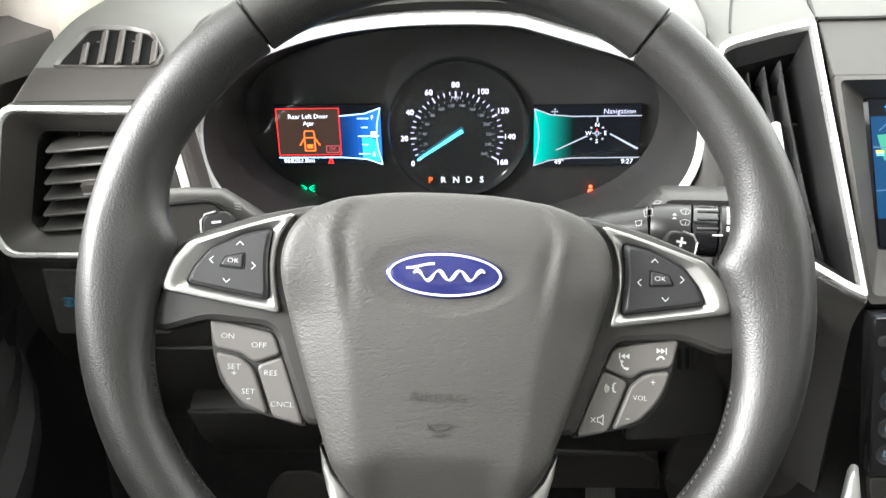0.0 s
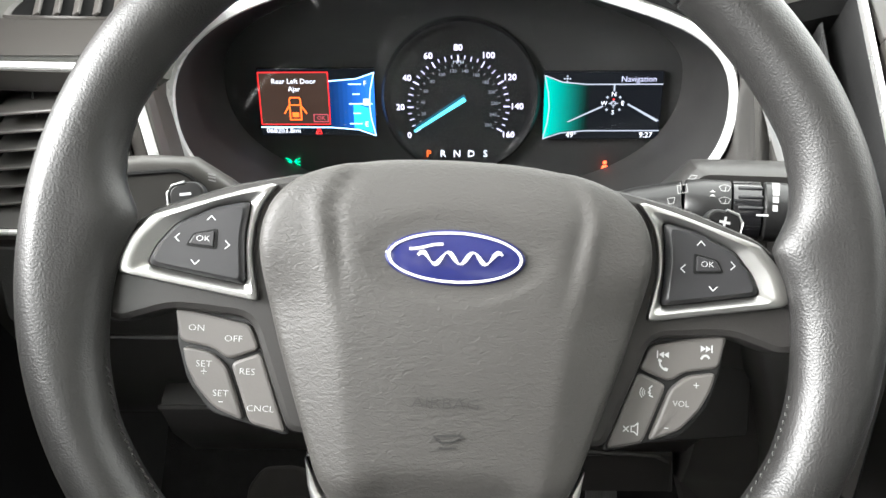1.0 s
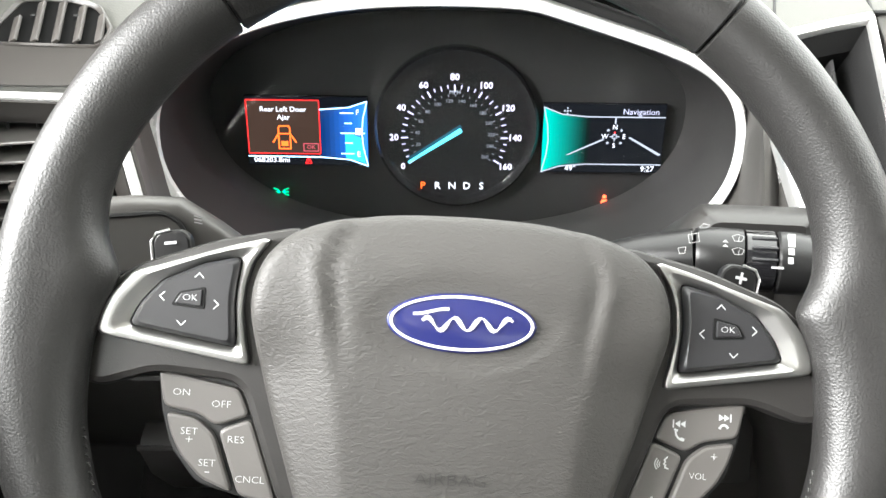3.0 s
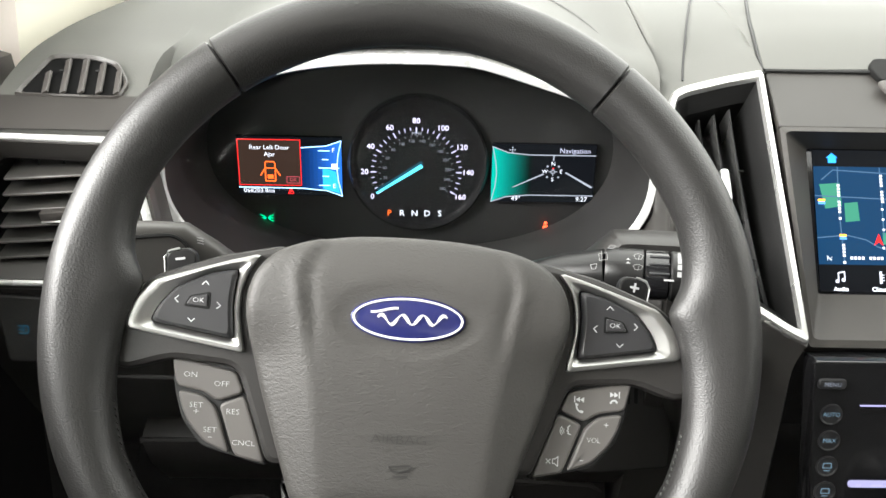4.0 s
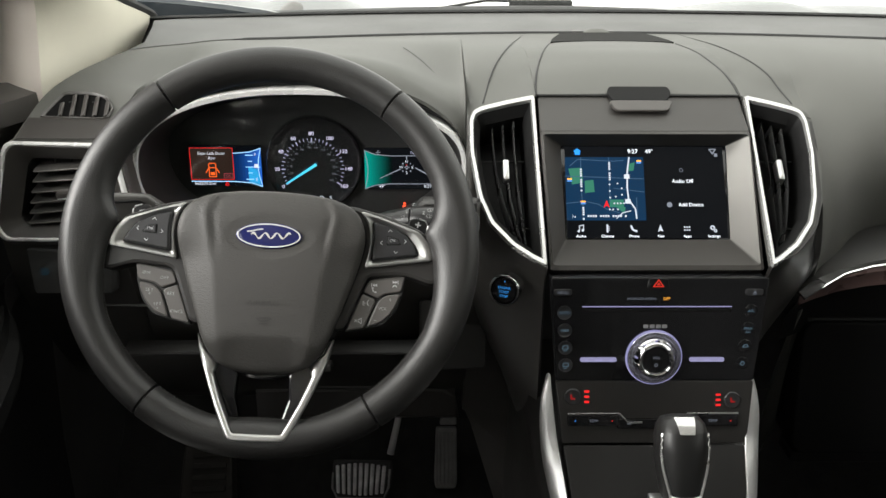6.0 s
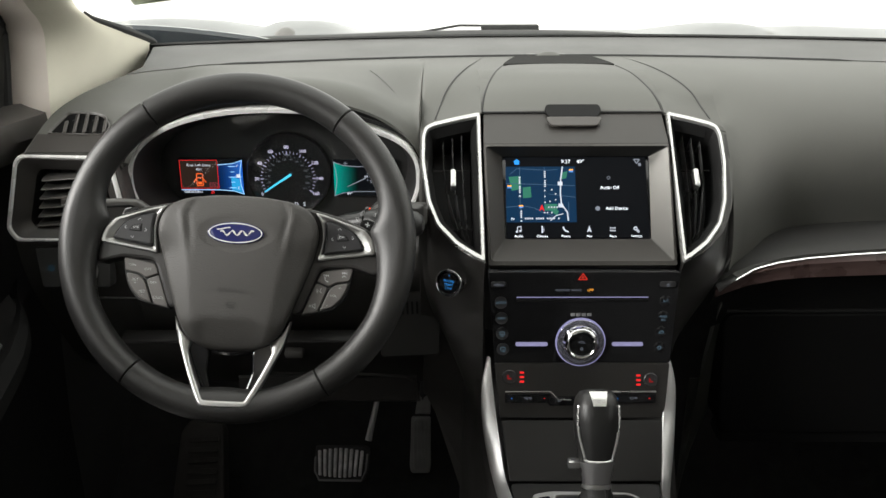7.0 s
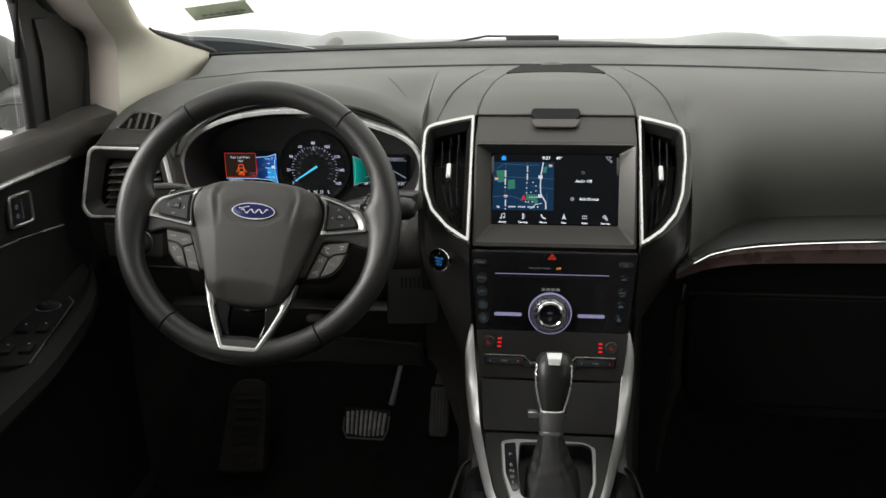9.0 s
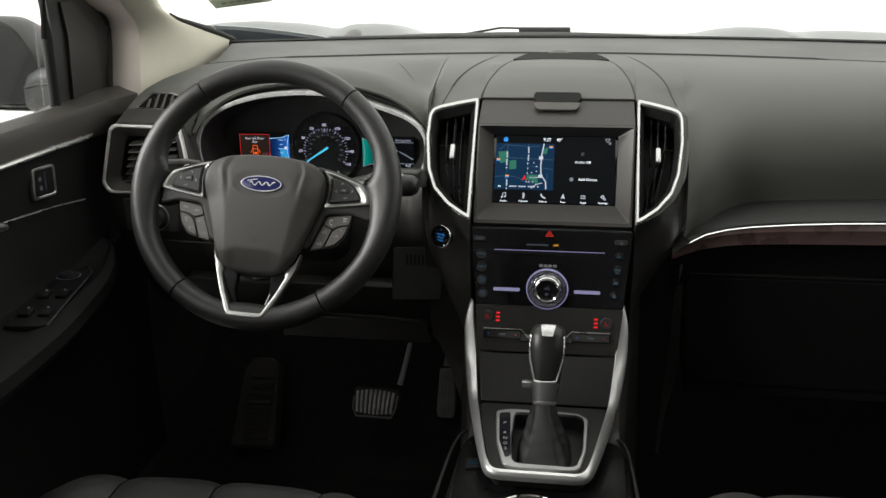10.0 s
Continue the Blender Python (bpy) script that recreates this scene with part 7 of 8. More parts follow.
# column shoulder above the stalk
bm = bmesh.new()
loops = []
for y, x0, x1, z0, z1 in ((0.556, -0.268, -0.196, 0.642, 0.6635), (0.561, -0.271, -0.190, 0.640, 0.6660), (0.58, -0.271, -0.186, 0.636, 0.6645), (0.61, -0.267, -0.190, 0.628, 0.648)):
    pts = round_poly([(x0, z0), (x1, z0), (x1, z1 - 0.0015), (x0 + 0.031, z1), (x0 + 0.024, z1)], 0.003, 3)
    loops.append([bm.verts.new((x, y, z)) for x, z in pts])
for a, b in zip(loops, loops[1:]):
    bridge(bm, a, b)
bm.faces.new(loops[0])
bm.faces.new(loops[-1])
part("shoulder", bm, STACK, col, "dark grey shoulder of the column cover")

st = thing("indicator_stalk", "black indicator stalk on the steering column", "stalk", (-0.52, 0.56, 0.655))
path = [(-0.462, 0.569, 0.610, 0.007, 0.008), (-0.484, 0.562, 0.626, 0.007, 0.012), (-0.505, 0.555, 0.644, 0.0070, 0.0160), (-0.522, 0.549, 0.6555, 0.0075, 0.0200), (-0.545, 0.542, 0.6580, 0.0075, 0.0210), (-0.566, 0.536, 0.6590, 0.0075, 0.0205), (-0.588, 0.530, 0.6595, 0.006, 0.016), (-0.593, 0.529, 0.6595, 0.004, 0.010)]
bm = bmesh.new()
loops = []
for x, y, z, wy, wz in path:
    ring = []
    for k in range(28):
        t = 2 * math.pi * k / 28
        c, q = math.cos(t), math.sin(t)
        ring.append(bm.verts.new((x, y + wy * math.copysign(abs(c) ** 0.45, c), z + wz * math.copysign(abs(q) ** 0.45, q))))
    loops.append(ring)
for p, q in zip(loops, loops[1:]):
    bridge(bm, p, q)
bm.faces.new(loops[0])
bm.faces.new(loops[-1])
part("arm", bm, LOWER, st)
im = face_frame((-0.541, 0.5350, 0.6635), (1, 0.30, -0.02), (0, 0.03, 1))
edge = round_poly([(-0.038, -0.022), (0.026, -0.022), (0.021, 0.002), (0.013, 0.0090), (-0.034, 0.0092)], 0.005)
part("inset", plate(edge, im, 0.006, 0.0012), LOWER, st, "sunken panel on the face of the stalk")
part("inset_groove", tube([im @ Vector((x, y, 0.0002)) for x, y in edge], 0.0012, closed=True, seg=6), DOOR_BLACK, st)
bm = bmesh.new()
for dy in (-0.0012, 0.0006, 0.0024):
    line2d([(0.0275, 0.0040 + dy), (0.0310, 0.0028 + dy)], im, 0.0007, 0.0012, bm)
ink("stalk_mark", bm, SYMBOL_INK, st)

# ---- passenger side of the dash ----
strip_top = [(0.176, 0.544), (0.195, 0.5595), (0.218, 0.571), (0.25, 0.58), (0.285, 0.5855), (0.34, 0.5905), (0.4, 0.594), (0.47, 0.5965), (0.56, 0.5988), (0.74, 0.6008)]
strip_bot = [(0.176, 0.5425), (0.195, 0.551), (0.218, 0.5595), (0.25, 0.566), (0.285, 0.5695), (0.34, 0.5718), (0.4, 0.5735), (0.47, 0.575), (0.56, 0.5762), (0.74, 0.577)]
YS = 0.598


def tip(x):
    return 0.008 * max(0.0, min(1.0, (0.225 - x) / 0.03))


part("veneer_strip", grid_sheet([[(x, YS + 0.002, z0 - 0.012), (x, YS, z0), (x, YS - 0.004, lerp(z0, z1, 0.5)), (x, YS, z1), (x, YS + 0.004, z1 + 0.0004)] for (x, z1), (_, z0) in zip(strip_top, strip_bot)]), WOOD, dash, "dark brown veneer strip")
bm = grid_sheet([[(x, YS + 0.02, z - 0.002), (x, YS - 0.005 - tip(x), z - 0.0008), (x, YS - 0.0062 - tip(x), z + 0.0004), (x, YS - 0.005 - tip(x), z + 0.0015), (x, YS + 0.02, z + 0.003)] for x, z in [(lerp(a[0], b[0], k / 4), lerp(a[1], b[1], k / 4)) for a, b in zip(strip_top, strip_top[1:]) for k in range(4)] + [strip_top[-1]]])
part("chrome_line", bm, CHROME, dash, "thin chrome line over the veneer")
# ledge given a black plastic colour for the shadow above the chrome line
part("veneer_ledge", grid_sheet([[(x, YS + 0.002, z1 + 0.0015), (x, YS + 0.020, z1 + 0.006), (x, 0.650, z1 + 0.010), (x, 0.700, z1 + 0.010)] for x, z1 in strip_top]), DASH_LOW, dash)
part("under_strip", grid_sheet([[(x, YS + 0.001, z0 - 0.001), (x, YS + 0.010, z0 - 0.016), (x, 0.630, z0 - 0.040), (x, 0.64, z0 - 0.075)] for x, z0 in strip_bot]), DOOR_BLACK, dash)
gb = thing("glove_box", "black plastic glove box below the veneer strip", "glove box", (0.46, 0.63, 0.40))
m = face_frame((0.455, 0.632, 0.40), (1, 0, 0), (0, -0.02, 1))
part("door", plate(round_poly([(-0.245, -0.085), (0.245, -0.085), (0.255, 0.095), (-0.255, 0.095)], 0.02), m, 0.06, 0.003), mat("dull_black_glove_box", (0.0045, 0.0045, 0.0045), 0.7, spec=0.12, spot=0.1, bump=0.2), gb, "plain black glove box door")
part("upper_lip", tube([m @ Vector((x, 0.098, -0.004)) for x in (-0.25, 0.0, 0.25)], 0.003, seg=8), DOOR_BLACK, gb)
part("hinge_cover", plate(round_poly([(-0.24, -0.105), (0.24, -0.105), (0.24, -0.088), (-0.24, -0.088)], 0.005), m @ Matrix.Translation((0, 0, -0.008)), 0.04, 0.002), DOOR_BLACK, gb)

# ---- lower dash on the driver's side ----
kp = thing("knee_panel", "black knee panel under the steering column", "panel", (-0.40, 0.70, 0.42))
rows = []
for i in range(15):
    x = lerp(-0.60, -0.195, i / 14)
    rows.append([(x, 0.655, 0.462), (x, 0.640, 0.458), (x, 0.634, 0.452), (x, 0.650, 0.42), (x, 0.690, 0.375), (x, 0.730, 0.345), (x, 0.745, 0.340)])
part("panel", thicken(grid_sheet(rows), 0.004), STACK, kp)
part("upper_edge", tube([(-0.60, 0.632, 0.456), (-0.40, 0.632, 0.456), (-0.24, 0.633, 0.454)], 0.0022, seg=8), STACK, kp)
# tube paler than the panel paints the highlight on this edge
part("edge_highlight", tube([(-0.42, 0.684, 0.3840), (-0.30, 0.684, 0.3820), (-0.222, 0.685, 0.3760), (-0.208, 0.689, 0.366), (-0.204, 0.694, 0.333)], 0.0022, seg=8), LOWER, kp, "paler tube painting the highlight on the lower edge")
rows = [[(x, y, z) for y, z in ((0.692, 0.3805), (0.686, 0.374), (0.689, 0.336), (0.698, 0.329), (0.80, 0.322))] for x in columns(-0.46, -0.207, 0.05)]
part("lower_panel", thicken(grid_sheet(rows), 0.004, (0, -1, 0)), STACK, kp, "dark lower panel over the foot well")
part("release_handle", block(-0.381, -0.355, 0.626, 0.66, 0.432, 0.444, 0.004), LOWER, kp, "bonnet release handle")
part("shelf_line", tube([(-0.62, 0.612, 0.527), (-0.50, 0.612, 0.525), (-0.46, 0.620, 0.525)], 0.0018, seg=8), STACK, kp)
# small speaker grille beside the column
gr = thing("slotted_grille", "small dark slotted grille beside the steering column", "grille", (-0.213, 0.636, 0.50))
m = face_frame((-0.214, 0.634, 0.500), (1, 0.12, 0), (0, 0.28, 1))
part("plate", plate(round_poly([(-0.038, -0.062), (0.040, -0.062), (0.044, 0.016), (0.034, 0.024), (-0.036, 0.022)], 0.006), m, 0.012, 0.002), STACK, gr)
for i in range(5):
    x = -0.0155 + i * 0.0064
    part("slot", plate(round_poly([(x, -0.006), (x + 0.0030, -0.006), (x + 0.0030, 0.011), (x, 0.011)], 0.0012, 3), m @ Matrix.Translation((0, 0, 0.0008)), 0.003, 0.0003), DOOR_BLACK, gr)
# headlight switch panel
hl = thing("headlight_switch", "black headlight switch panel below the side vent", "switch panel", (-0.64, 0.605, 0.57))
m = face_frame((-0.640, 0.606, 0.572), (1, 0.0, 0), (0, 0.15, 1))
part("panel", plate(round_poly([(-0.034, -0.026), (0.052, -0.026), (0.056, 0.022), (-0.040, 0.026)], 0.005), m @ Matrix.Translation((0, 0, 0.008)), 0.02, 0.002), DASH_LOW, hl)
km = m @ Matrix.Translation((0.017, -0.003, 0.008))
part("knob", lathe([(0.0195, 0.0), (0.0195, 0.004), (0.0175, 0.012), (0.0160, 0.014), (0.0, 0.015)], km, 40), BLACK, hl)
part("knob_ring", lathe([(0.0215, 0.0), (0.0215, 0.0018), (0.0200, 0.0024), (0.0195, 0.001)], km, 40), SILVER, hl, "thin silver knob ring")
G_LAMP = glow("lit_lamp_blue", (0.05, 0.4, 0.65), 0.10)
bm = bmesh.new()
for y in (-0.004, 0.0, 0.004):
    line2d([(-0.0245, y * 0.7), (-0.0215, y * 0.7 - 0.0004)], m, 0.0005, 0.0085, bm)
line2d(catmull([(-0.0205, 0.0030), (-0.0175, 0.002), (-0.0175, -0.002), (-0.0205, -0.0030), (-0.0205, 0.0030)], 3), m, 0.0005, 0.0085, bm)
ink("lamp_symbol", bm, G_LAMP, hl)

# ---- centre console ----
con = thing("centre_console", "dark centre console with silver trim running round the gear lever", "centre console", (0, 0.2, 0.0))
bm = bmesh.new()
loops = []
for y, hw, zt in ((0.66, 0.140, 0.46), (0.58, 0.128, 0.44), (0.50, 0.117, 0.375), (0.455, 0.114, 0.326), (0.435, 0.116, 0.311), (0.30, 0.122, 0.310), (0.20, 0.126, 0.308), (0.0, 0.13, 0.305), (-0.15, 0.13, 0.315), (-0.45, 0.12, 0.32)):
    pts = [(-hw - 0.012, 0.0), (-hw, zt - 0.05), (-hw + 0.002, zt - 0.012), (-hw + 0.010, zt), (hw - 0.010, zt), (hw - 0.002, zt - 0.012), (hw, zt - 0.05), (hw + 0.012, 0.0)]
    loops.append([bm.verts.new((x, y, z)) for x, z in pts])
for a, b in zip(loops, loops[1:]):
    for j in range(7):
        bm.faces.new((a[j], a[j + 1], b[j + 1], b[j]))
bm.faces.new(loops[-1])
part("body", bm, STACK, con, "dark satin console body")
part("tray", plate(round_poly([(-0.108, -0.10), (0.108, -0.10), (0.112, 0.135), (0.100, 0.170), (-0.100, 0.170), (-0.112, 0.135)], 0.02), Matrix.Translation((0, 0.265, 0.3155)), 0.01, 0.002), mat("piano_black", (0.006, 0.006, 0.006), 0.25, spec=0.3, spot=0.15), con, "gloss black console tray")
# shift panel
SP = face_frame((0, 0.288, 0.3385), (1, 0, 0), (0, 0.160, 0.0225))
panel_pts = round_poly([(-0.056, 0.014), (0.050, 0.014), (0.0605, 0.030), (0.0775, 0.105), (0.0855, 0.158), (-0.0900, 0.158), (-0.0835, 0.105), (-0.0665, 0.030)], 0.008)
# silver blades that run down both sides of the stack and join behind the lever
inn = [(0.1065, 0.5290, 0.4785), (0.1040, 0.5160, 0.450), (0.1000, 0.5005, 0.4150), (0.0960, 0.4760, 0.390), (0.0910, 0.4480, 0.3645), (0.0830, 0.4050, 0.3585), (0.0735, 0.3570, 0.3515), (0.0640, 0.3180, 0.3455), (0.0565, 0.3045, 0.3430), (0.047, 0.3010, 0.3425)]
out = [(0.1110, 0.5310, 0.4810), (0.1175, 0.5180, 0.4520), (0.1165, 0.5020, 0.4120), (0.1105, 0.4760, 0.3800), (0.1020, 0.4450, 0.3540), (0.0925, 0.4020, 0.3480), (0.0815, 0.3520, 0.3435), (0.0700, 0.3100, 0.3405), (0.0600, 0.2965, 0.3390), (0.047, 0.2930, 0.3385)]


def smooth3(pts, n=6):
    outp = []
    k = len(pts)
    for i in range((k - 1) * n + 1):
        u = i / n
        j = min(int(u), k - 2)
        t = u - j
        p = [Vector(pts[max(0, min(k - 1, j + d))]) for d in (-1, 0, 1, 2)]
        outp.append(0.5 * ((2 * p[1]) + (p[2] - p[0]) * t + (2 * p[0] - 5 * p[1] + 4 * p[2] - p[3]) * t * t + (3 * p[1] - p[0] - 3 * p[2] + p[3]) * t ** 3))
    return outp


I3, O3 = smooth3(inn), smooth3(out)
off = Vector((-0.0035, 0, 0))
I3 = [Vector((-p.x, p.y, p.z)) + off for p in I3] + [p + off for p in I3[::-1]]
O3 = [Vector((-p.x, p.y, p.z)) + off for p in O3] + [p + off for p in O3[::-1]]
rows = []
for a, b in zip(I3, O3):
    upv = Vector((0, -0.35, 0.9)).normalized() * 0.003
    rows.append([a - upv * 3, a + upv * 0.9, a.lerp(b, 0.06) + upv * 1.25, a.lerp(b, 0.5) + upv * 1.4, a.lerp(b, 0.86) + upv * 0.7, a.lerp(b, 0.95) + upv * 0.2, b - upv * 0.6, b - upv * 2.4])
part("silver_blade", grid_sheet(rows), mat("satin_blade_silver", (0.60, 0.60, 0.595), 0.36, metal=0.75, spot=0.02), con, "satin silver U-shaped console trim")
for sx in (-1, 1):
    part("tray_edge", tube([(sx * x - 0.003, y, z) for x, y, z in ((0.106, 0.440, 0.316), (0.114, 0.425, 0.3175), (0.119, 0.400, 0.3175), (0.1225, 0.36, 0.3165), (0.126, 0.30, 0.315), (0.129, 0.22, 0.313), (0.131, 0.12, 0.311))], 0.0022, seg=8), STACK, con, "dark edge of the console tray")
# gear surround and position strip
fo = [(-0.066, 0.135), (-0.045, 0.140), (0.045, 0.138), (0.060, 0.128), (0.058, 0.060), (0.050, 0.024), (0.040, 0.018), (-0.036, 0.018), (-0.048, 0.024), (-0.060, 0.070)]
fi = [(-0.040, 0.133), (0.045, 0.134), (0.055, 0.126), (0.053, 0.060), (0.046, 0.030), (0.038, 0.0265), (-0.030, 0.0265), (-0.036, 0.034), (-0.040, 0.080)]
part("shift_panel", frame_plate(panel_pts, round_poly(fi, 0.006), SP, 0.024, 0.001, n=140), CONSOLE, con, "dark satin shift panel")
part("gear_surround", frame_plate(round_poly(fo, 0.006), round_poly(fi, 0.006), SP @ Matrix.Translation((0, 0, 0.005)), 0.008, 0.0014, n=120), GEAR_TRIM, con, "satin silver gear surround")
strip = part("position_strip", plate(round_poly([(-0.0605, 0.128), (-0.0455, 0.131), (-0.0415, 0.080), (-0.038, 0.040), (-0.0455, 0.036), (-0.0560, 0.070)], 0.004), SP @ Matrix.Translation((0, 0, 0.0062)), 0.004, 0.0008), GLOSS, con, "gloss black gear position strip")
for i, ch in enumerate("PRNDS"):
    yy = (0.1055, 0.0845, 0.0732, 0.0625, 0.0518)[i]
    words(ch, 0.0078, SP, WHITE_INK, strip, -0.0525 + (0.1165 - yy) * 0.10, yy, 0.0066)
bm = bmesh.new()
wl_ = round_poly([(lerp(0.006, x, 0.99), lerp(0.08, y, 0.99)) for x, y in fi], 0.006)
loops = [[bm.verts.new(SP @ Vector((x, y, z))) for x, y in wl_] for z in (0.001, -0.018, -0.020)]
for a, b in zip(loops, loops[1:]):
    bridge(bm, a, b)
bm.faces.new(loops[-1])
part("gear_well", bm, BLACK, con, "dark well under the boot")
cup = part("cup_holder", lathe([(0.040, -0.05), (0.0405, 0.0), (0.0425, 0.0025), (0.0455, 0.0025), (0.047, 0.0)], Matrix.Translation((-0.01, 0.247, 0.316)), 56), CHROME, con, "chrome cup holder ring")
part("cup_well", lathe([(0.0, 0.0012), (0.0405, 0.0012)], Matrix.Translation((-0.01, 0.247, 0.3160)), 48), BLACK, cup)
pb = part("parking_brake_switch", plate(round_poly([(-0.011, -0.010), (0.011, -0.010), (0.010, 0.014), (-0.010, 0.014)], 0.004), face_frame((-0.090, 0.350, 0.3195), (1, 0.15, 0), (0, 1, 0.04)), 0.008, 0.002), DOOR_BLACK, con, "black parking brake switch")
pm = face_frame((-0.090, 0.350, 0.3199), (1, 0.15, 0), (0, 1, 0.04))
bm = ring2d(0, 0, 0.0024, 0.0032, pm, 0.0004)
line2d([(-0.005, -0.003), (-0.005, 0.003)], pm, 0.0007, 0.0004, bm)
line2d([(0.005, -0.003), (0.005, 0.003)], pm, 0.0007, 0.0004, bm)
ink("brake_symbol", bm, G_LAMP, pb)

# gear lever, leaning forward
A0, A1 = Vector((0.0, 0.365, 0.352)), Vector((0.003, 0.437, 0.486))
axis = (A1 - A0).normalized()
side = Vector((0.88, 0, 0))
front = side.cross(axis).normalized()          # towards the driver
lever = thing("gear_lever", "black and silver automatic gear lever with a leather boot", "gear lever", tuple(A0))


def lev(x, f, h):
    return A0 + side * x + front * f + axis * h


def ovals(specs, n=28, sq=2.6):
    bm = bmesh.new()
    loops = []
    for h, wx, wf, of in specs:
        ring = []
        for i in range(n):
            a = 2 * math.pi * i / n
            c, s = math.cos(a), math.sin(a)
            ring.append(bm.verts.new(lev(wx * math.copysign(abs(c) ** (2 / sq), c), of + wf * math.copysign(abs(s) ** (2 / sq), s), h)))
        loops.append(ring)
    for a, b in zip(loops, loops[1:]):
        bridge(bm, a, b)
    bm.faces.new(loops[0])
    bm.faces.new(loops[-1])
    return bm


# boot: a leather bag that stands almost upright round the stem
bm = bmesh.new()
loops = []
basep = round_poly([(-0.030, 0.034), (0.034, 0.034), (0.040, 0.060), (0.036, 0.112), (-0.030, 0.112), (-0.033, 0.060)], 0.012, 6)
cxy = (0.003, 0.074)
random.seed(9)
for k in range(25):
    t = k / 24
    ring = []
    for i, (x, y) in enumerate(basep):
        p = SP @ Vector((x, y, -0.014))
        a = math.atan2(y - cxy[1], x - cxy[0])
        q = lev(0.0175 * math.cos(a), -0.0185 * math.sin(a), 0.047)
        w = 1 - (1 - t) ** 1.9
        bell = math.sin(math.pi * t)
        fold = (0.0016 * math.sin(a * 7 + 1.2 + 2.5 * t) + 0.0007 * math.sin(k * 1.25 + 1.7 * math.sin(a * 2))) * bell
        fold += 0.0016 * math.exp(-((a + 1.57) / 0.12) ** 2) * bell
        x_, y_ = lerp(p.x, q.x, w) + 0.004 * math.cos(a) * bell, lerp(p.y, q.y, lerp(w, t, 0.6)) + 0.004 * math.sin(a) * bell
        ring.append(bm.verts.new((x_ + fold * math.cos(a), y_ + fold * math.sin(a), lerp(p.z, q.z, t))))
    loops.append(ring)
for a, b in zip(loops, loops[1:]):
    bridge(bm, a, b)
seam_pts = []
for ring in loops:
    v = min(ring, key=lambda u: abs(u.co.x - 0.003) + (10 if u.co.y > sum(w.co.y for w in ring) / len(ring) else 0))
    seam_pts.append((v.co.x, v.co.y - 0.0004, v.co.z))
part("boot", bm, mat("soft_boot_leather", (0.0065, 0.0064, 0.0062), 0.5, bump=0.4, bump_scale=500, kind="leather", spot=0.1), lever, "black creased leather boot")
part("boot_seam", tube(seam_pts, 0.0008, seg=6), BLACK, lever)
part("collar", ovals(((0.046, 0.0165, 0.017, 0), (0.048, 0.0180, 0.0185, 0), (0.0505, 0.0180, 0.0185, 0), (0.051, 0.0165, 0.017, 0))), SILVER, lever, "thin silver collar")
part("grip", ovals(((0.051, 0.0160, 0.0160, 0), (0.065, 0.0190, 0.0185, 0.001), (0.085, 0.0230, 0.0215, 0.002), (0.105, 0.0265, 0.0240, 0.003), (0.122, 0.0282, 0.0255, 0.004), (0.135, 0.0280, 0.0250, 0.004), (0.145, 0.0255, 0.0225, 0.003), (0.1515, 0.0200, 0.0165, 0.001), (0.1535, 0.010, 0.008, 0.0))), LEATHER, lever, "black leather grip")
part("lower_grip", ovals(((0.0512, 0.0170, 0.0172, 0.001), (0.056, 0.0174, 0.0182, 0.0015), (0.066, 0.0190, 0.0200, 0.002), (0.0745, 0.0212, 0.0216, 0.002), (0.0752, 0.0200, 0.0195, 0.002))), DARK_CHROME, lever, "dark chrome lower grip")


def on_grip(x, h, lift=0.0):
    wx, wf, of = interp(h, [(0.051, 0.0160), (0.065, 0.0190), (0.085, 0.0230), (0.105, 0.0265), (0.122, 0.0282), (0.135, 0.0280), (0.145, 0.0255), (0.1515, 0.02)]), interp(h, [(0.051, 0.0160), (0.065, 0.0185), (0.085, 0.0215), (0.105, 0.0240), (0.122, 0.0255), (0.135, 0.0250), (0.145, 0.0225), (0.1515, 0.0165)]), interp(h, [(0.051, 0.0), (0.085, 0.002), (0.122, 0.004), (0.135, 0.004), (0.1515, 0.001)])
    u = min(0.98, abs(x) / wx)
    return lev(x, of + wf * (1 - u ** 2.6) ** (1 / 2.6) + lift, h)


pts = [(-0.0235, 0.136), (-0.0245, 0.122), (-0.0228, 0.104), (-0.0165, 0.081), (-0.0140, 0.0765), (0.0, 0.0752), (0.0140, 0.0765), (0.0165, 0.081), (0.0228, 0.104), (0.0245, 0.122), (0.0235, 0.136)]
pts = catmull(pts, 4)
part("chrome_edge", tube([on_grip(x, h, 0.0007) + side * (x * 0.045) for x, h in pts], 0.0014, seg=8), SATIN, lever, "chrome V-shaped grip edge")
rows = []
for i in range(13):
    h = lerp(0.0775, 0.136, i / 12)
    w = interp(h, [(0.0765, 0.0135), (0.081, 0.0160), (0.104, 0.0222), (0.122, 0.0238), (0.136, 0.0228)])
    rows.append([on_grip(w * (-1 + j / 6), h, 0.0004) for j in range(13)])
part("front_panel", grid_sheet(rows), mat("satin_black_grip", (0.010, 0.010, 0.010), 0.38, spot=0.08), lever, "satin black grip front")
rows = []
for i in range(8):
    h = lerp(0.1350, 0.1510, i / 7)
    w = lerp(0.0078, 0.0112, i / 7)
    rows.append([on_grip(w * (-1 + j / 5), h, 0.0011) for j in range(11)])
part("top_tile", thicken(grid_sheet(rows), 0.001, tuple(front)), SATIN, lever, "satin silver cap tile")
part("release_button", block(-0.0310, -0.0180, -0.005, 0.005, -0.0042, 0.0042, 0.0015, 2, Matrix.Translation(lev(0, 0.0, 0.073))), SILVER, lever, "silver release button")

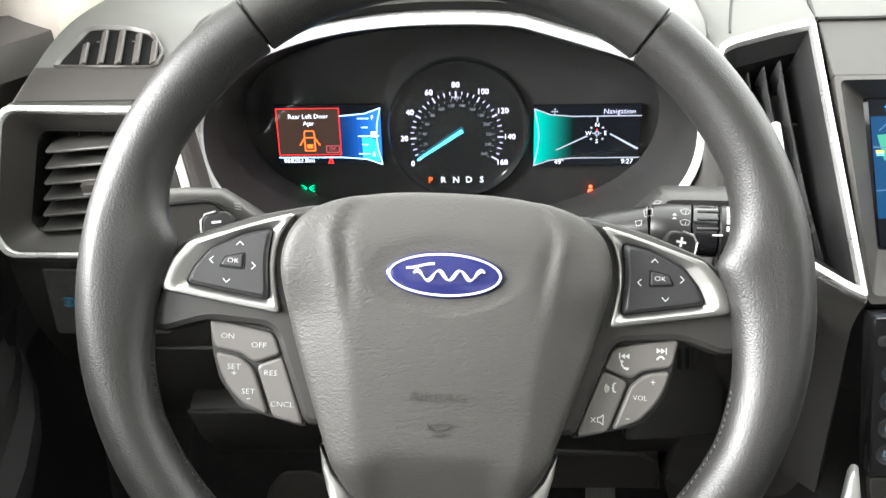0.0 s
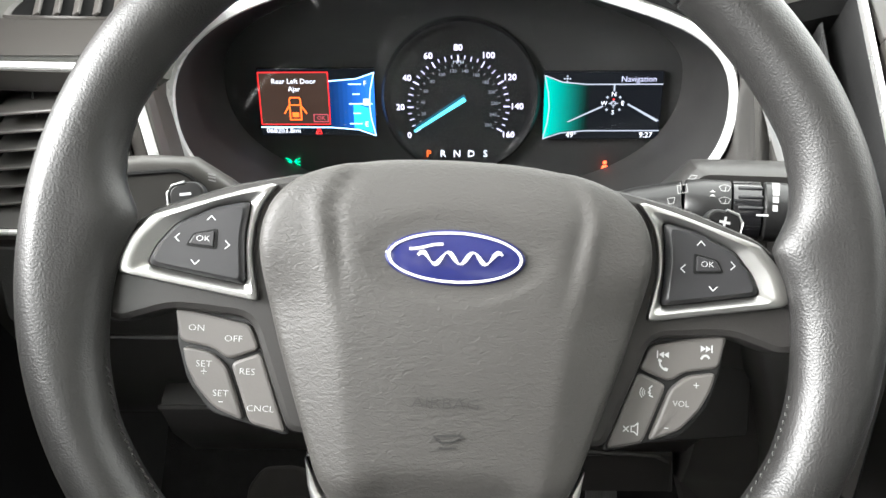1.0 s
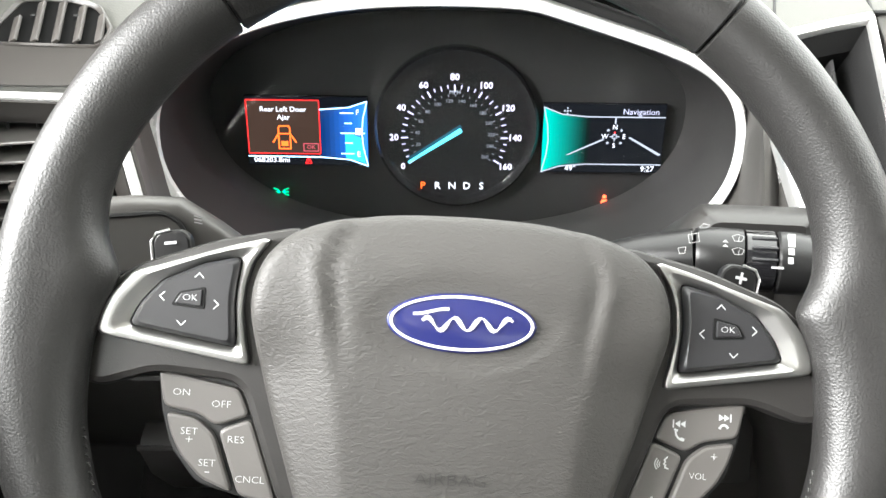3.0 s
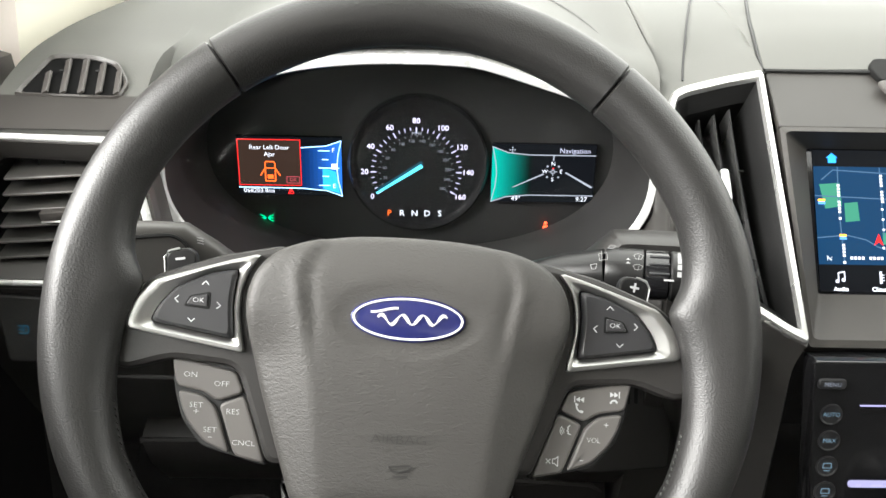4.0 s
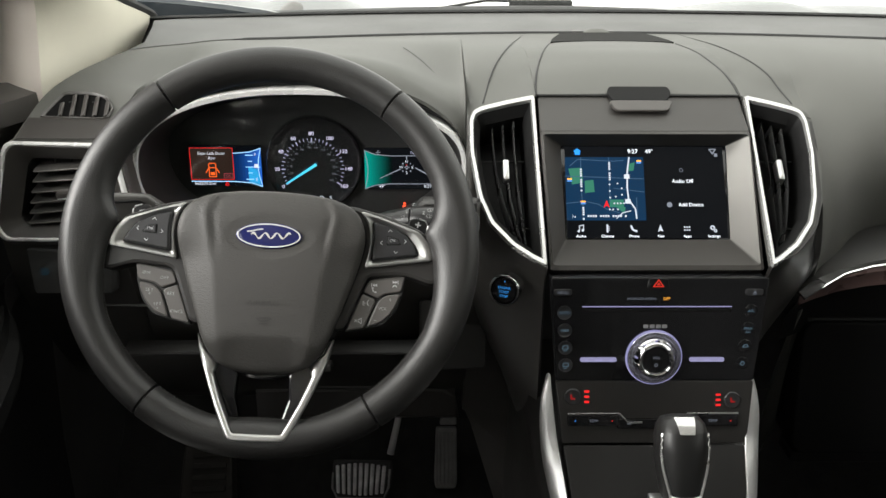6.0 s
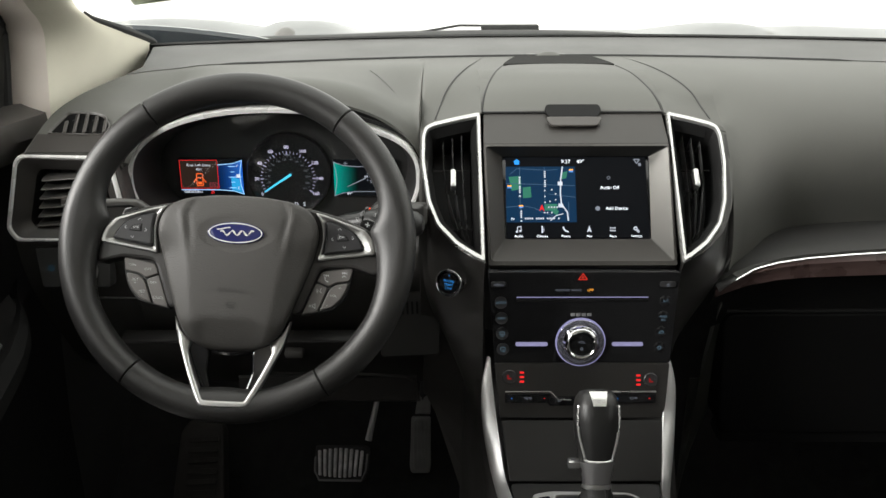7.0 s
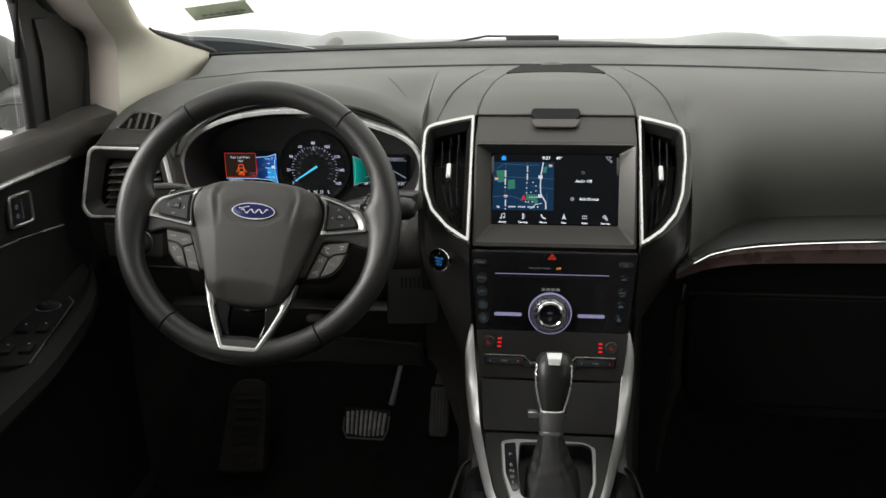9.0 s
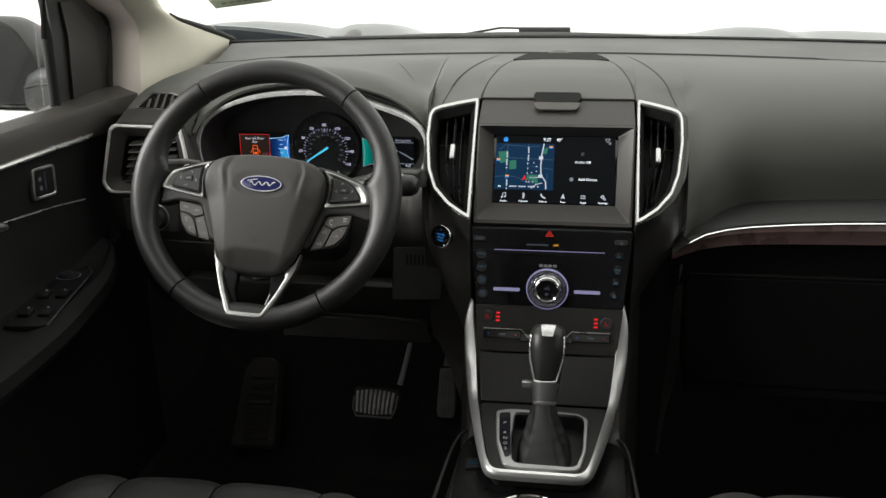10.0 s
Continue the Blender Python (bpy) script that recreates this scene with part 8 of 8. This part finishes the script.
# ---- pedals ----
bp = thing("brake_pedal", "ribbed rubber brake pedal on a metal arm", "pedal", (-0.348, 0.875, 0.11))
m = face_frame((-0.348, 0.872, 0.113), (1, -0.06, 0.02), (0, 0.62, 0.80))
outl = [(-0.045, 0.032), (0.047, 0.032), (0.048, 0.022), (0.046, -0.010), (0.038, -0.028), (-0.036, -0.028), (-0.044, -0.012)]
part("pad", plate(round_poly(outl, 0.006), m, 0.016, 0.003), RUBBER, bp)
PEDAL_RIB = mat("ribbed_pedal_rubber", (0.42, 0.42, 0.41), 0.33, spot=0.4, spot_scale=60)
for i in range(9):
    x = -0.0370 + i * 0.00925
    k = 0.90 + 0.10 * math.cos((i - 4) * 0.5)
    part("rib", plate(round_poly([(x * 0.92 + 0.0005 - 0.0026, -0.0225 * k), (x * 0.92 + 0.0005 + 0.0026, -0.0225 * k), (x + 0.0029, 0.027 * k), (x - 0.0029, 0.027 * k)], 0.002, 3), m @ Matrix.Translation((0, 0, 0.0035)), 0.005, 0.0015), PEDAL_RIB, bp)
part("pad_edge", tube([m @ Vector((x, y, 0.0005)) for x, y in ((-0.0435, 0.012), (-0.0432, -0.012), (-0.035, -0.0270), (0.037, -0.0270), (0.0445, -0.010), (0.046, 0.018))], 0.0018, seg=8), PEDAL, bp, "worn shiny pedal edge")
part("arm", tube([(-0.302, 0.905, 0.14), (-0.288, 0.925, 0.20), (-0.271, 0.94, 0.28), (-0.262, 0.93, 0.36)], [0.006, 0.005, 0.005, 0.005], seg=10), mat("worn_pedal_steel", (0.62, 0.62, 0.62), 0.35, metal=0.6, spot=0.1), bp, "steel pedal arm")
gp = thing("accelerator_pedal", "tall black ribbed accelerator pedal", "pedal", (-0.2135, 0.94, 0.1))
m = face_frame((-0.2135, 0.942, 0.110), (1, 0, 0), (0, 0.38, 0.92))
part("pad", plate(round_poly([(-0.016, -0.052), (0.016, -0.052), (0.019, -0.04), (0.018, 0.048), (-0.016, 0.048), (-0.019, -0.04)], 0.005), m, 0.015, 0.003), PEDAL, gp)
for i in range(4):
    x = -0.0100 + i * 0.0067
    part("rib", plate(round_poly([(x - 0.0018, -0.044), (x + 0.0018, -0.044), (x + 0.0018, 0.040), (x - 0.0018, 0.040)], 0.001, 3), m @ Matrix.Translation((0, 0, 0.002)), 0.003, 0.0008), PEDAL, gp)
part("hinge", plate(round_poly([(-0.010, 0.052), (0.018, 0.052), (0.018, 0.085), (-0.004, 0.085)], 0.003), m @ Matrix.Translation((0, 0, -0.002)), 0.014, 0.002), PEDAL, gp)
part("arm", tube([m @ Vector((0.004, 0.07, -0.01)), (-0.205, 1.0, 0.26), (-0.20, 1.02, 0.36)], 0.007, seg=8), BLACK, gp)
# rubber lightened to brown-grey so that the footrest looks faintly lit
FOOTREST = mat("lightened_footrest_rubber", (0.030, 0.028, 0.025), 0.7, bump=0.3, bump_scale=500, spot=0.25, spot_scale=30, spec=0.3)
fr = thing("footrest", "black rubber footrest on the toe board", "footrest", (-0.586, 0.85, 0.06))
m = face_frame((-0.586, 0.860, 0.108), (1, 0.0, 0.05), (0.0, 0.665, 0.747))
part("pad", plate(round_poly([(-0.046, -0.090), (0.047, -0.090), (0.036, 0.080), (0.020, 0.092), (-0.020, 0.092), (-0.038, 0.070)], 0.01), m, 0.03, 0.004), FOOTREST, fr)
for i in range(8):
    y = -0.078 + i * 0.018
    part("rib", plate(round_poly([(-0.022, y), (0.030, y), (0.030, y + 0.009), (-0.022, y + 0.009)], 0.003, 3), m @ Matrix.Translation((0, 0, 0.003)), 0.004, 0.001), FOOTREST, fr)

# ---- driver's door ----
door = thing("driver_door", "black driver's door with chrome trim lines and window switches", "car door", (-0.76, 0.15, 0.0))


def door_col(y):
    a = ease((0.66 - y) / 0.30)
    xa = interp(y, [(-0.47, -0.610), (0.20, -0.614), (0.32, -0.622), (0.43, -0.644), (0.53, -0.668), (0.59, -0.694), (0.65, -0.738), (0.80, -0.746)])
    za = interp(y, [(-0.47, 0.498), (0.50, 0.500), (0.66, 0.52), (0.80, 0.54)])
    w = 0.038 * ease((y - 0.53) / 0.19)      # the sill pad widens towards the dash
    up = 0.010 * ease((y - 0.53) / 0.15)
    return [(-0.775, y, 0.742 + up), (-0.752 + 0.6 * w, y, 0.747 + up), (-0.737 + w, y, 0.738 + up * 0.7), (-0.733 + w, y, 0.720), (-0.737 + 0.4 * w, y, 0.690), (-0.745, y, 0.650), (-0.747, y, 0.610), (-0.742, y, 0.580),
            (lerp(-0.745, -0.735, a), y, za + 0.018), (lerp(-0.742, -0.725, a), y, za + 0.004), (lerp(xa, -0.735, 0.45), y, za - 0.001), (lerp(xa, -0.735, 0.22), y, za + 0.006), (xa - 0.002, y, za), (xa, y, za - 0.016), (lerp(-0.748, xa, 0.8), y, za - 0.045), (lerp(-0.748, xa, 0.4), y, za - 0.075), (-0.748, y, za - 0.11), (-0.755, y, 0.25), (-0.75, y, 0.05)]


ys = columns(-0.47, 0.60, 0.05) + columns(0.62, 0.78, 0.02)
part("panel", thicken(grid_sheet([door_col(y) for y in ys]), 0.012, (1, 0, 0)), DOOR_SKIN, door, "black door panel with armrest")
part("upper_pad", thicken(grid_sheet([[(x + 0.003, y, z + 0.002) for x, y, z in door_col(y)[0:5]] for y in ys if y < 0.77]), 0.004, (1, 0, 1)), GREY, door, "dark soft pad along the window sill")
part("upper_chrome", tube([(x, y, z) for x, y, z in ((-0.7285, -0.4, 0.70), (-0.7285, 0.1, 0.700), (-0.7285, 0.402, 0.698), (-0.7285, 0.52, 0.697), (-0.7265, 0.595, 0.6955), (-0.7245, 0.618, 0.698))], [0.0040] * 5 + [0.0015], seg=8), SATIN, door, "upper silver trim line")
part("lower_chrome", tube([(-0.7365, y, z) for y, z in ((-0.4, 0.64), (0.1, 0.632), (0.381, 0.622), (0.50, 0.611), (0.590, 0.599))], [0.0012] * 5, seg=8), SATIN, door, "thin lower silver trim line")
lm = face_frame((-0.741, 0.490, 0.652), (0.10, 1, 0), (0, 0, 1))
lk = part("lock_switch", plate(round_poly([(-0.024, -0.019), (0.022, -0.021), (0.024, 0.019), (-0.020, 0.021)], 0.006), lm @ Matrix.Translation((0, 0, 0.004)), 0.008, 0.002), DOOR_BLACK, door, "black lock switch")
part("lock_frame", frame_plate(round_poly([(-0.027, -0.022), (0.025, -0.024), (0.027, 0.022), (-0.023, 0.024)], 0.007), round_poly([(-0.022, -0.018), (0.021, -0.020), (0.022, 0.018), (-0.018, 0.020)], 0.005), lm @ Matrix.Translation((0, 0, 0.0055)), 0.006, 0.001), SILVER, lk, "silver switch frame")
bm = ring2d(-0.008, 0.006, 0.002, 0.003, lm, 0.0045)
ring2d(-0.008, -0.007, 0.002, 0.003, lm, 0.0045, bm=bm)
line2d([(0.003, -0.014), (0.003, 0.014)], lm, 0.0006, 0.0045, bm)
ink("lock_symbols", bm, G_DIM, lk)
# switch block on the armrest
sm_ = face_frame((-0.698, 0.415, 0.5070), (1, 0.20, 0.0), (-0.16, 1, 0.0))
sp_ = part("switch_block", plate(round_poly([(-0.030, -0.115), (0.030, -0.115), (0.024, 0.09), (0.012, 0.110), (-0.030, 0.110)], 0.012), sm_, 0.01, 0.002), DOOR_BLACK, door, "black window switch block")
for x, y in ((-0.012, -0.072), (0.014, -0.072), (-0.012, -0.006), (0.014, -0.006)):
    part("window_switch", plate(round_poly([(x - 0.008, y - 0.013), (x + 0.008, y - 0.013), (x + 0.008, y + 0.013), (x - 0.008, y + 0.013)], 0.003), sm_ @ Matrix.Translation((0, 0, 0.005)), 0.006, 0.002), DOOR_BLACK, sp_)
    ink("switch_mark", disc2d(x, y + 0.009, 0.0016, sm_, 0.0054, 8), G_SOFT, sp_)
part("mirror_knob", lathe([(0.016, 0.0), (0.016, 0.004), (0.013, 0.006), (0.0, 0.006)], sm_ @ Matrix.Translation((-0.006, 0.074, 0)), 32), DOOR_BLACK, sp_)
ink("knob_marks", ring2d(-0.006, 0.074, 0.0165, 0.0172, sm_, 0.0012), G_DIM, sp_)
for dx, dy in ((0.006, 0), (-0.006, 0), (0, 0.006), (0, -0.006)):
    ink("knob_mark", disc2d(-0.006 + dx, 0.074 + dy, 0.0011, sm_, 0.0064, 8), G_DIM, sp_)
part("block_edge", tube([sm_ @ Vector(p) for p in ((0.031, -0.115, 0.001), (0.028, 0.0, 0.001), (0.0245, 0.09, 0.001), (0.012, 0.111, 0.001))], 0.0011, seg=6), SILVER, sp_)
part("door_pull", tube([(-0.735, y, z) for y, z in ((0.30, 0.60), (0.33, 0.618), (0.36, 0.622), (0.385, 0.615))], [0.004, 0.008, 0.008, 0.004], seg=10), SILVER, door, "silver door release")
# window frame, sail panel and glass
part("sail_panel", thicken(grid_sheet([[(-0.752, 0.578, 0.735), (-0.750, 0.65, 0.735), (-0.746, 0.722, 0.735)], [(-0.748, 0.580, 0.80), (-0.745, 0.65, 0.80), (-0.741, 0.738, 0.80)], [(-0.745, 0.580, 0.86), (-0.742, 0.64, 0.86), (-0.737, 0.742, 0.86)], [(-0.742, 0.570, 0.92), (-0.739, 0.61, 0.92), (-0.733, 0.646, 0.92)], [(-0.724, 0.45, 1.0), (-0.720, 0.48, 1.0), (-0.714, 0.508, 1.0)]]), 0.012, (1, -0.3, 0)), STACK, door, "black mirror sail panel")
part("sail_cover", thicken(grid_sheet([[(-0.744, 0.61, 0.738), (-0.742, 0.70, 0.738)], [(-0.738, 0.61, 0.85), (-0.736, 0.69, 0.85)], [(-0.737, 0.60, 0.90), (-0.735, 0.63, 0.90)]]), 0.01), STACK, door)
part("glass_run", tube([(-0.752, 0.572, 0.73), (-0.750, 0.572, 0.85), (-0.742, 0.56, 0.93), (-0.70, 0.42, 1.02), (-0.62, 0.10, 1.26)], 0.008, seg=10), DOOR_BLACK, door, "black rubber glass run")
g = part("window_glass", thicken(grid_sheet([[(-0.768, y, 0.73) for y in (-0.45, 0.0, 0.3, 0.57)], [(-0.735, y, 0.95) for y in (-0.45, 0.0, 0.3, 0.53)], [(-0.64, y, 1.27) for y in (-0.45, -0.2, -0.05, 0.08)]]), 0.004), GLASS, door, "clear window glass")
g.visible_shadow = False

# outside mirror
mir = thing("door_mirror", "dark door mirror outside the driver's window", "door mirror", (-0.93, 0.80, 0.78))
bm = bmesh.new()
loops = []
for y, s in ((0.775, 0.94), (0.790, 1.0), (0.84, 0.97), (0.88, 0.82), (0.905, 0.5)):
    pts = round_poly([(-0.125, -0.075), (0.085, -0.080), (0.090, 0.020), (0.045, 0.085), (-0.09, 0.090), (-0.13, 0.05)], 0.03, 5)
    loops.append([bm.verts.new((-0.985 + x * s, y, 0.780 + z * s)) for x, z in pts])
for a, b in zip(loops, loops[1:]):
    bridge(bm, a, b)
bm.faces.new(loops[-1])
part("housing", bm, mat("grey_mirror_housing", (0.007, 0.007, 0.007), 0.5, spot=0.08), mir)
mg = face_frame((-0.985, 0.782, 0.780), (1, 0.25, 0), (0, 0, 1))
rimp = round_poly([(-0.120, -0.070), (0.080, -0.075), (0.085, 0.018), (0.041, 0.080), (-0.085, 0.085), (-0.124, 0.045)], 0.028, 5)
glassp = round_poly([(-0.112, -0.064), (0.070, -0.068), (0.075, 0.014), (0.034, 0.071), (-0.08, 0.076), (-0.115, 0.04)], 0.025, 5)
# the reflection of the dark car side is put into the glass colour
part("mirror_glass", plate(glassp, mg @ Matrix.Translation((0, 0, -0.004)), 0.004, 0.001), mat("darkened_mirror", (0.030, 0.030, 0.031), 0.08, metal=1.0), mir, "mirror glass coloured dark for the car side it reflects")
part("rim", frame_plate(rimp, glassp, mg, 0.014, 0.0025), mat("gloss_mirror_rim", (0.010, 0.010, 0.010), 0.2, spot=0.1), mir, "gloss black rim round the mirror glass")
FOOT = mat("black_mirror_foot", (0.007, 0.007, 0.007), 0.5, spec=0.3, spot=0.08)
bm = bmesh.new()
loops = []
for x, y0, y1, z0, z1 in ((-0.918, 0.750, 0.800, 0.718, 0.760), (-0.908, 0.742, 0.810, 0.712, 0.772), (-0.880, 0.730, 0.812, 0.710, 0.784), (-0.840, 0.715, 0.805, 0.710, 0.790), (-0.780, 0.690, 0.790, 0.710, 0.793)):
    pts = round_poly([(y0, z0), (y1, z0), (y1, z1), (y0 + 0.012, z1), (y0, z1 - 0.014)], 0.006, 3)
    loops.append([bm.verts.new((x, y, z)) for y, z in pts])
for p, q in zip(loops, loops[1:]):
    bridge(bm, p, q)
bm.faces.new(loops[0])
bm.faces.new(loops[-1])
part("foot", bm, FOOT, mir, "black plastic mirror foot")
part("foot_seam", tube([(-0.912, 0.743, 0.750), (-0.88, 0.729, 0.758), (-0.80, 0.696, 0.766)], 0.0018, seg=6), DOOR_BLACK, mir)

# ---- front seats ----
def seat(cx, label, yfront):
    ob = thing("leather_seat", label, "car seat", (cx, -0.05, 0.0), group="front seats")

    def cushion(xs, name, lab):
        rows = []
        for x in xs:
            u = (x - cx) / 0.25
            bol = 0.005 * ease((abs(u) - 0.4) / 0.3)
            yf = yfront - 0.020 * abs(u) ** 2 - 0.045 * abs(u) ** 6
            e = 0.0055 * abs((x - (xs[0] + xs[-1]) / 2) / ((xs[-1] - xs[0]) / 2)) ** 5
            e += 0.055 * (max(0.0, abs(x - cx) - 0.135) / 0.12) ** 2
            rows.append([(x, y, z + bol * (1 if z > 0.3 else 0) - e) for y, z in ((yf - 0.08, 0.12), (yf - 0.004, 0.20), (yf + 0.004, 0.28), (yf + 0.006, 0.325), (yf, 0.350), (yf - 0.014, 0.366), (yf - 0.035, 0.373), (yf - 0.08, 0.372), (yf - 0.15, 0.360), (0.0, 0.350), (-0.15, 0.328), (-0.33, 0.315), (-0.36, 0.30), (-0.36, 0.14))])
        part(name, thicken(grid_sheet(rows), 0.01), SEAT, ob, lab)
    cushion(columns(cx - 0.255, cx - 0.117, 0.012), "cushion_bolster", "black leather side bolster")
    cushion(columns(cx - 0.115, cx - 0.001, 0.012), "cushion_panel", "black leather cushion panel")
    cushion(columns(cx + 0.001, cx + 0.125, 0.012), "cushion_panel", "black leather cushion panel")
    cushion(columns(cx + 0.127, cx + 0.255, 0.012), "cushion_bolster", "black leather side bolster")
    part("base", block(cx - 0.22, cx + 0.22, -0.34, 0.12, 0.03, 0.22, 0.02), DASH_LOW, ob)
    for sx in (-1, 1):
        part("rail", block(cx + sx * 0.2 - 0.02, cx + sx * 0.2 + 0.02, -0.38, 0.12, 0.0, 0.04, 0.005), BLACK, ob)
    # reclined backrest
    rows = []
    for i in range(13):
        u = -1 + i / 6
        row = []
        for t in [k / 10 for k in range(11)]:
            w = lerp(0.24, 0.17, t ** 2)
            z = 0.30 + 0.62 * t
            y = -0.34 - 0.36 * t + 0.035 * abs(u) ** 2.5 * (1 - t) - 0.04 * math.sin(math.pi * t) - (0.06 * max(0, t - 0.9) * 10) ** 1.0 * 0.5
            row.append((cx + u * w, y, z))
        rows.append(row)
    part("backrest", thicken(grid_sheet(rows), 0.09), SEAT, ob, "black leather backrest")
    part("headrest", block(cx - 0.11, cx + 0.11, -0.86, -0.77, 0.93, 1.08, 0.03, 3), SEAT, ob, "black leather headrest")
    return ob


seat(-0.376, "black leather driver's seat with stitched cushion panels", 0.212)
seat(0.376, "black leather passenger seat with stitched cushion panels", 0.272)
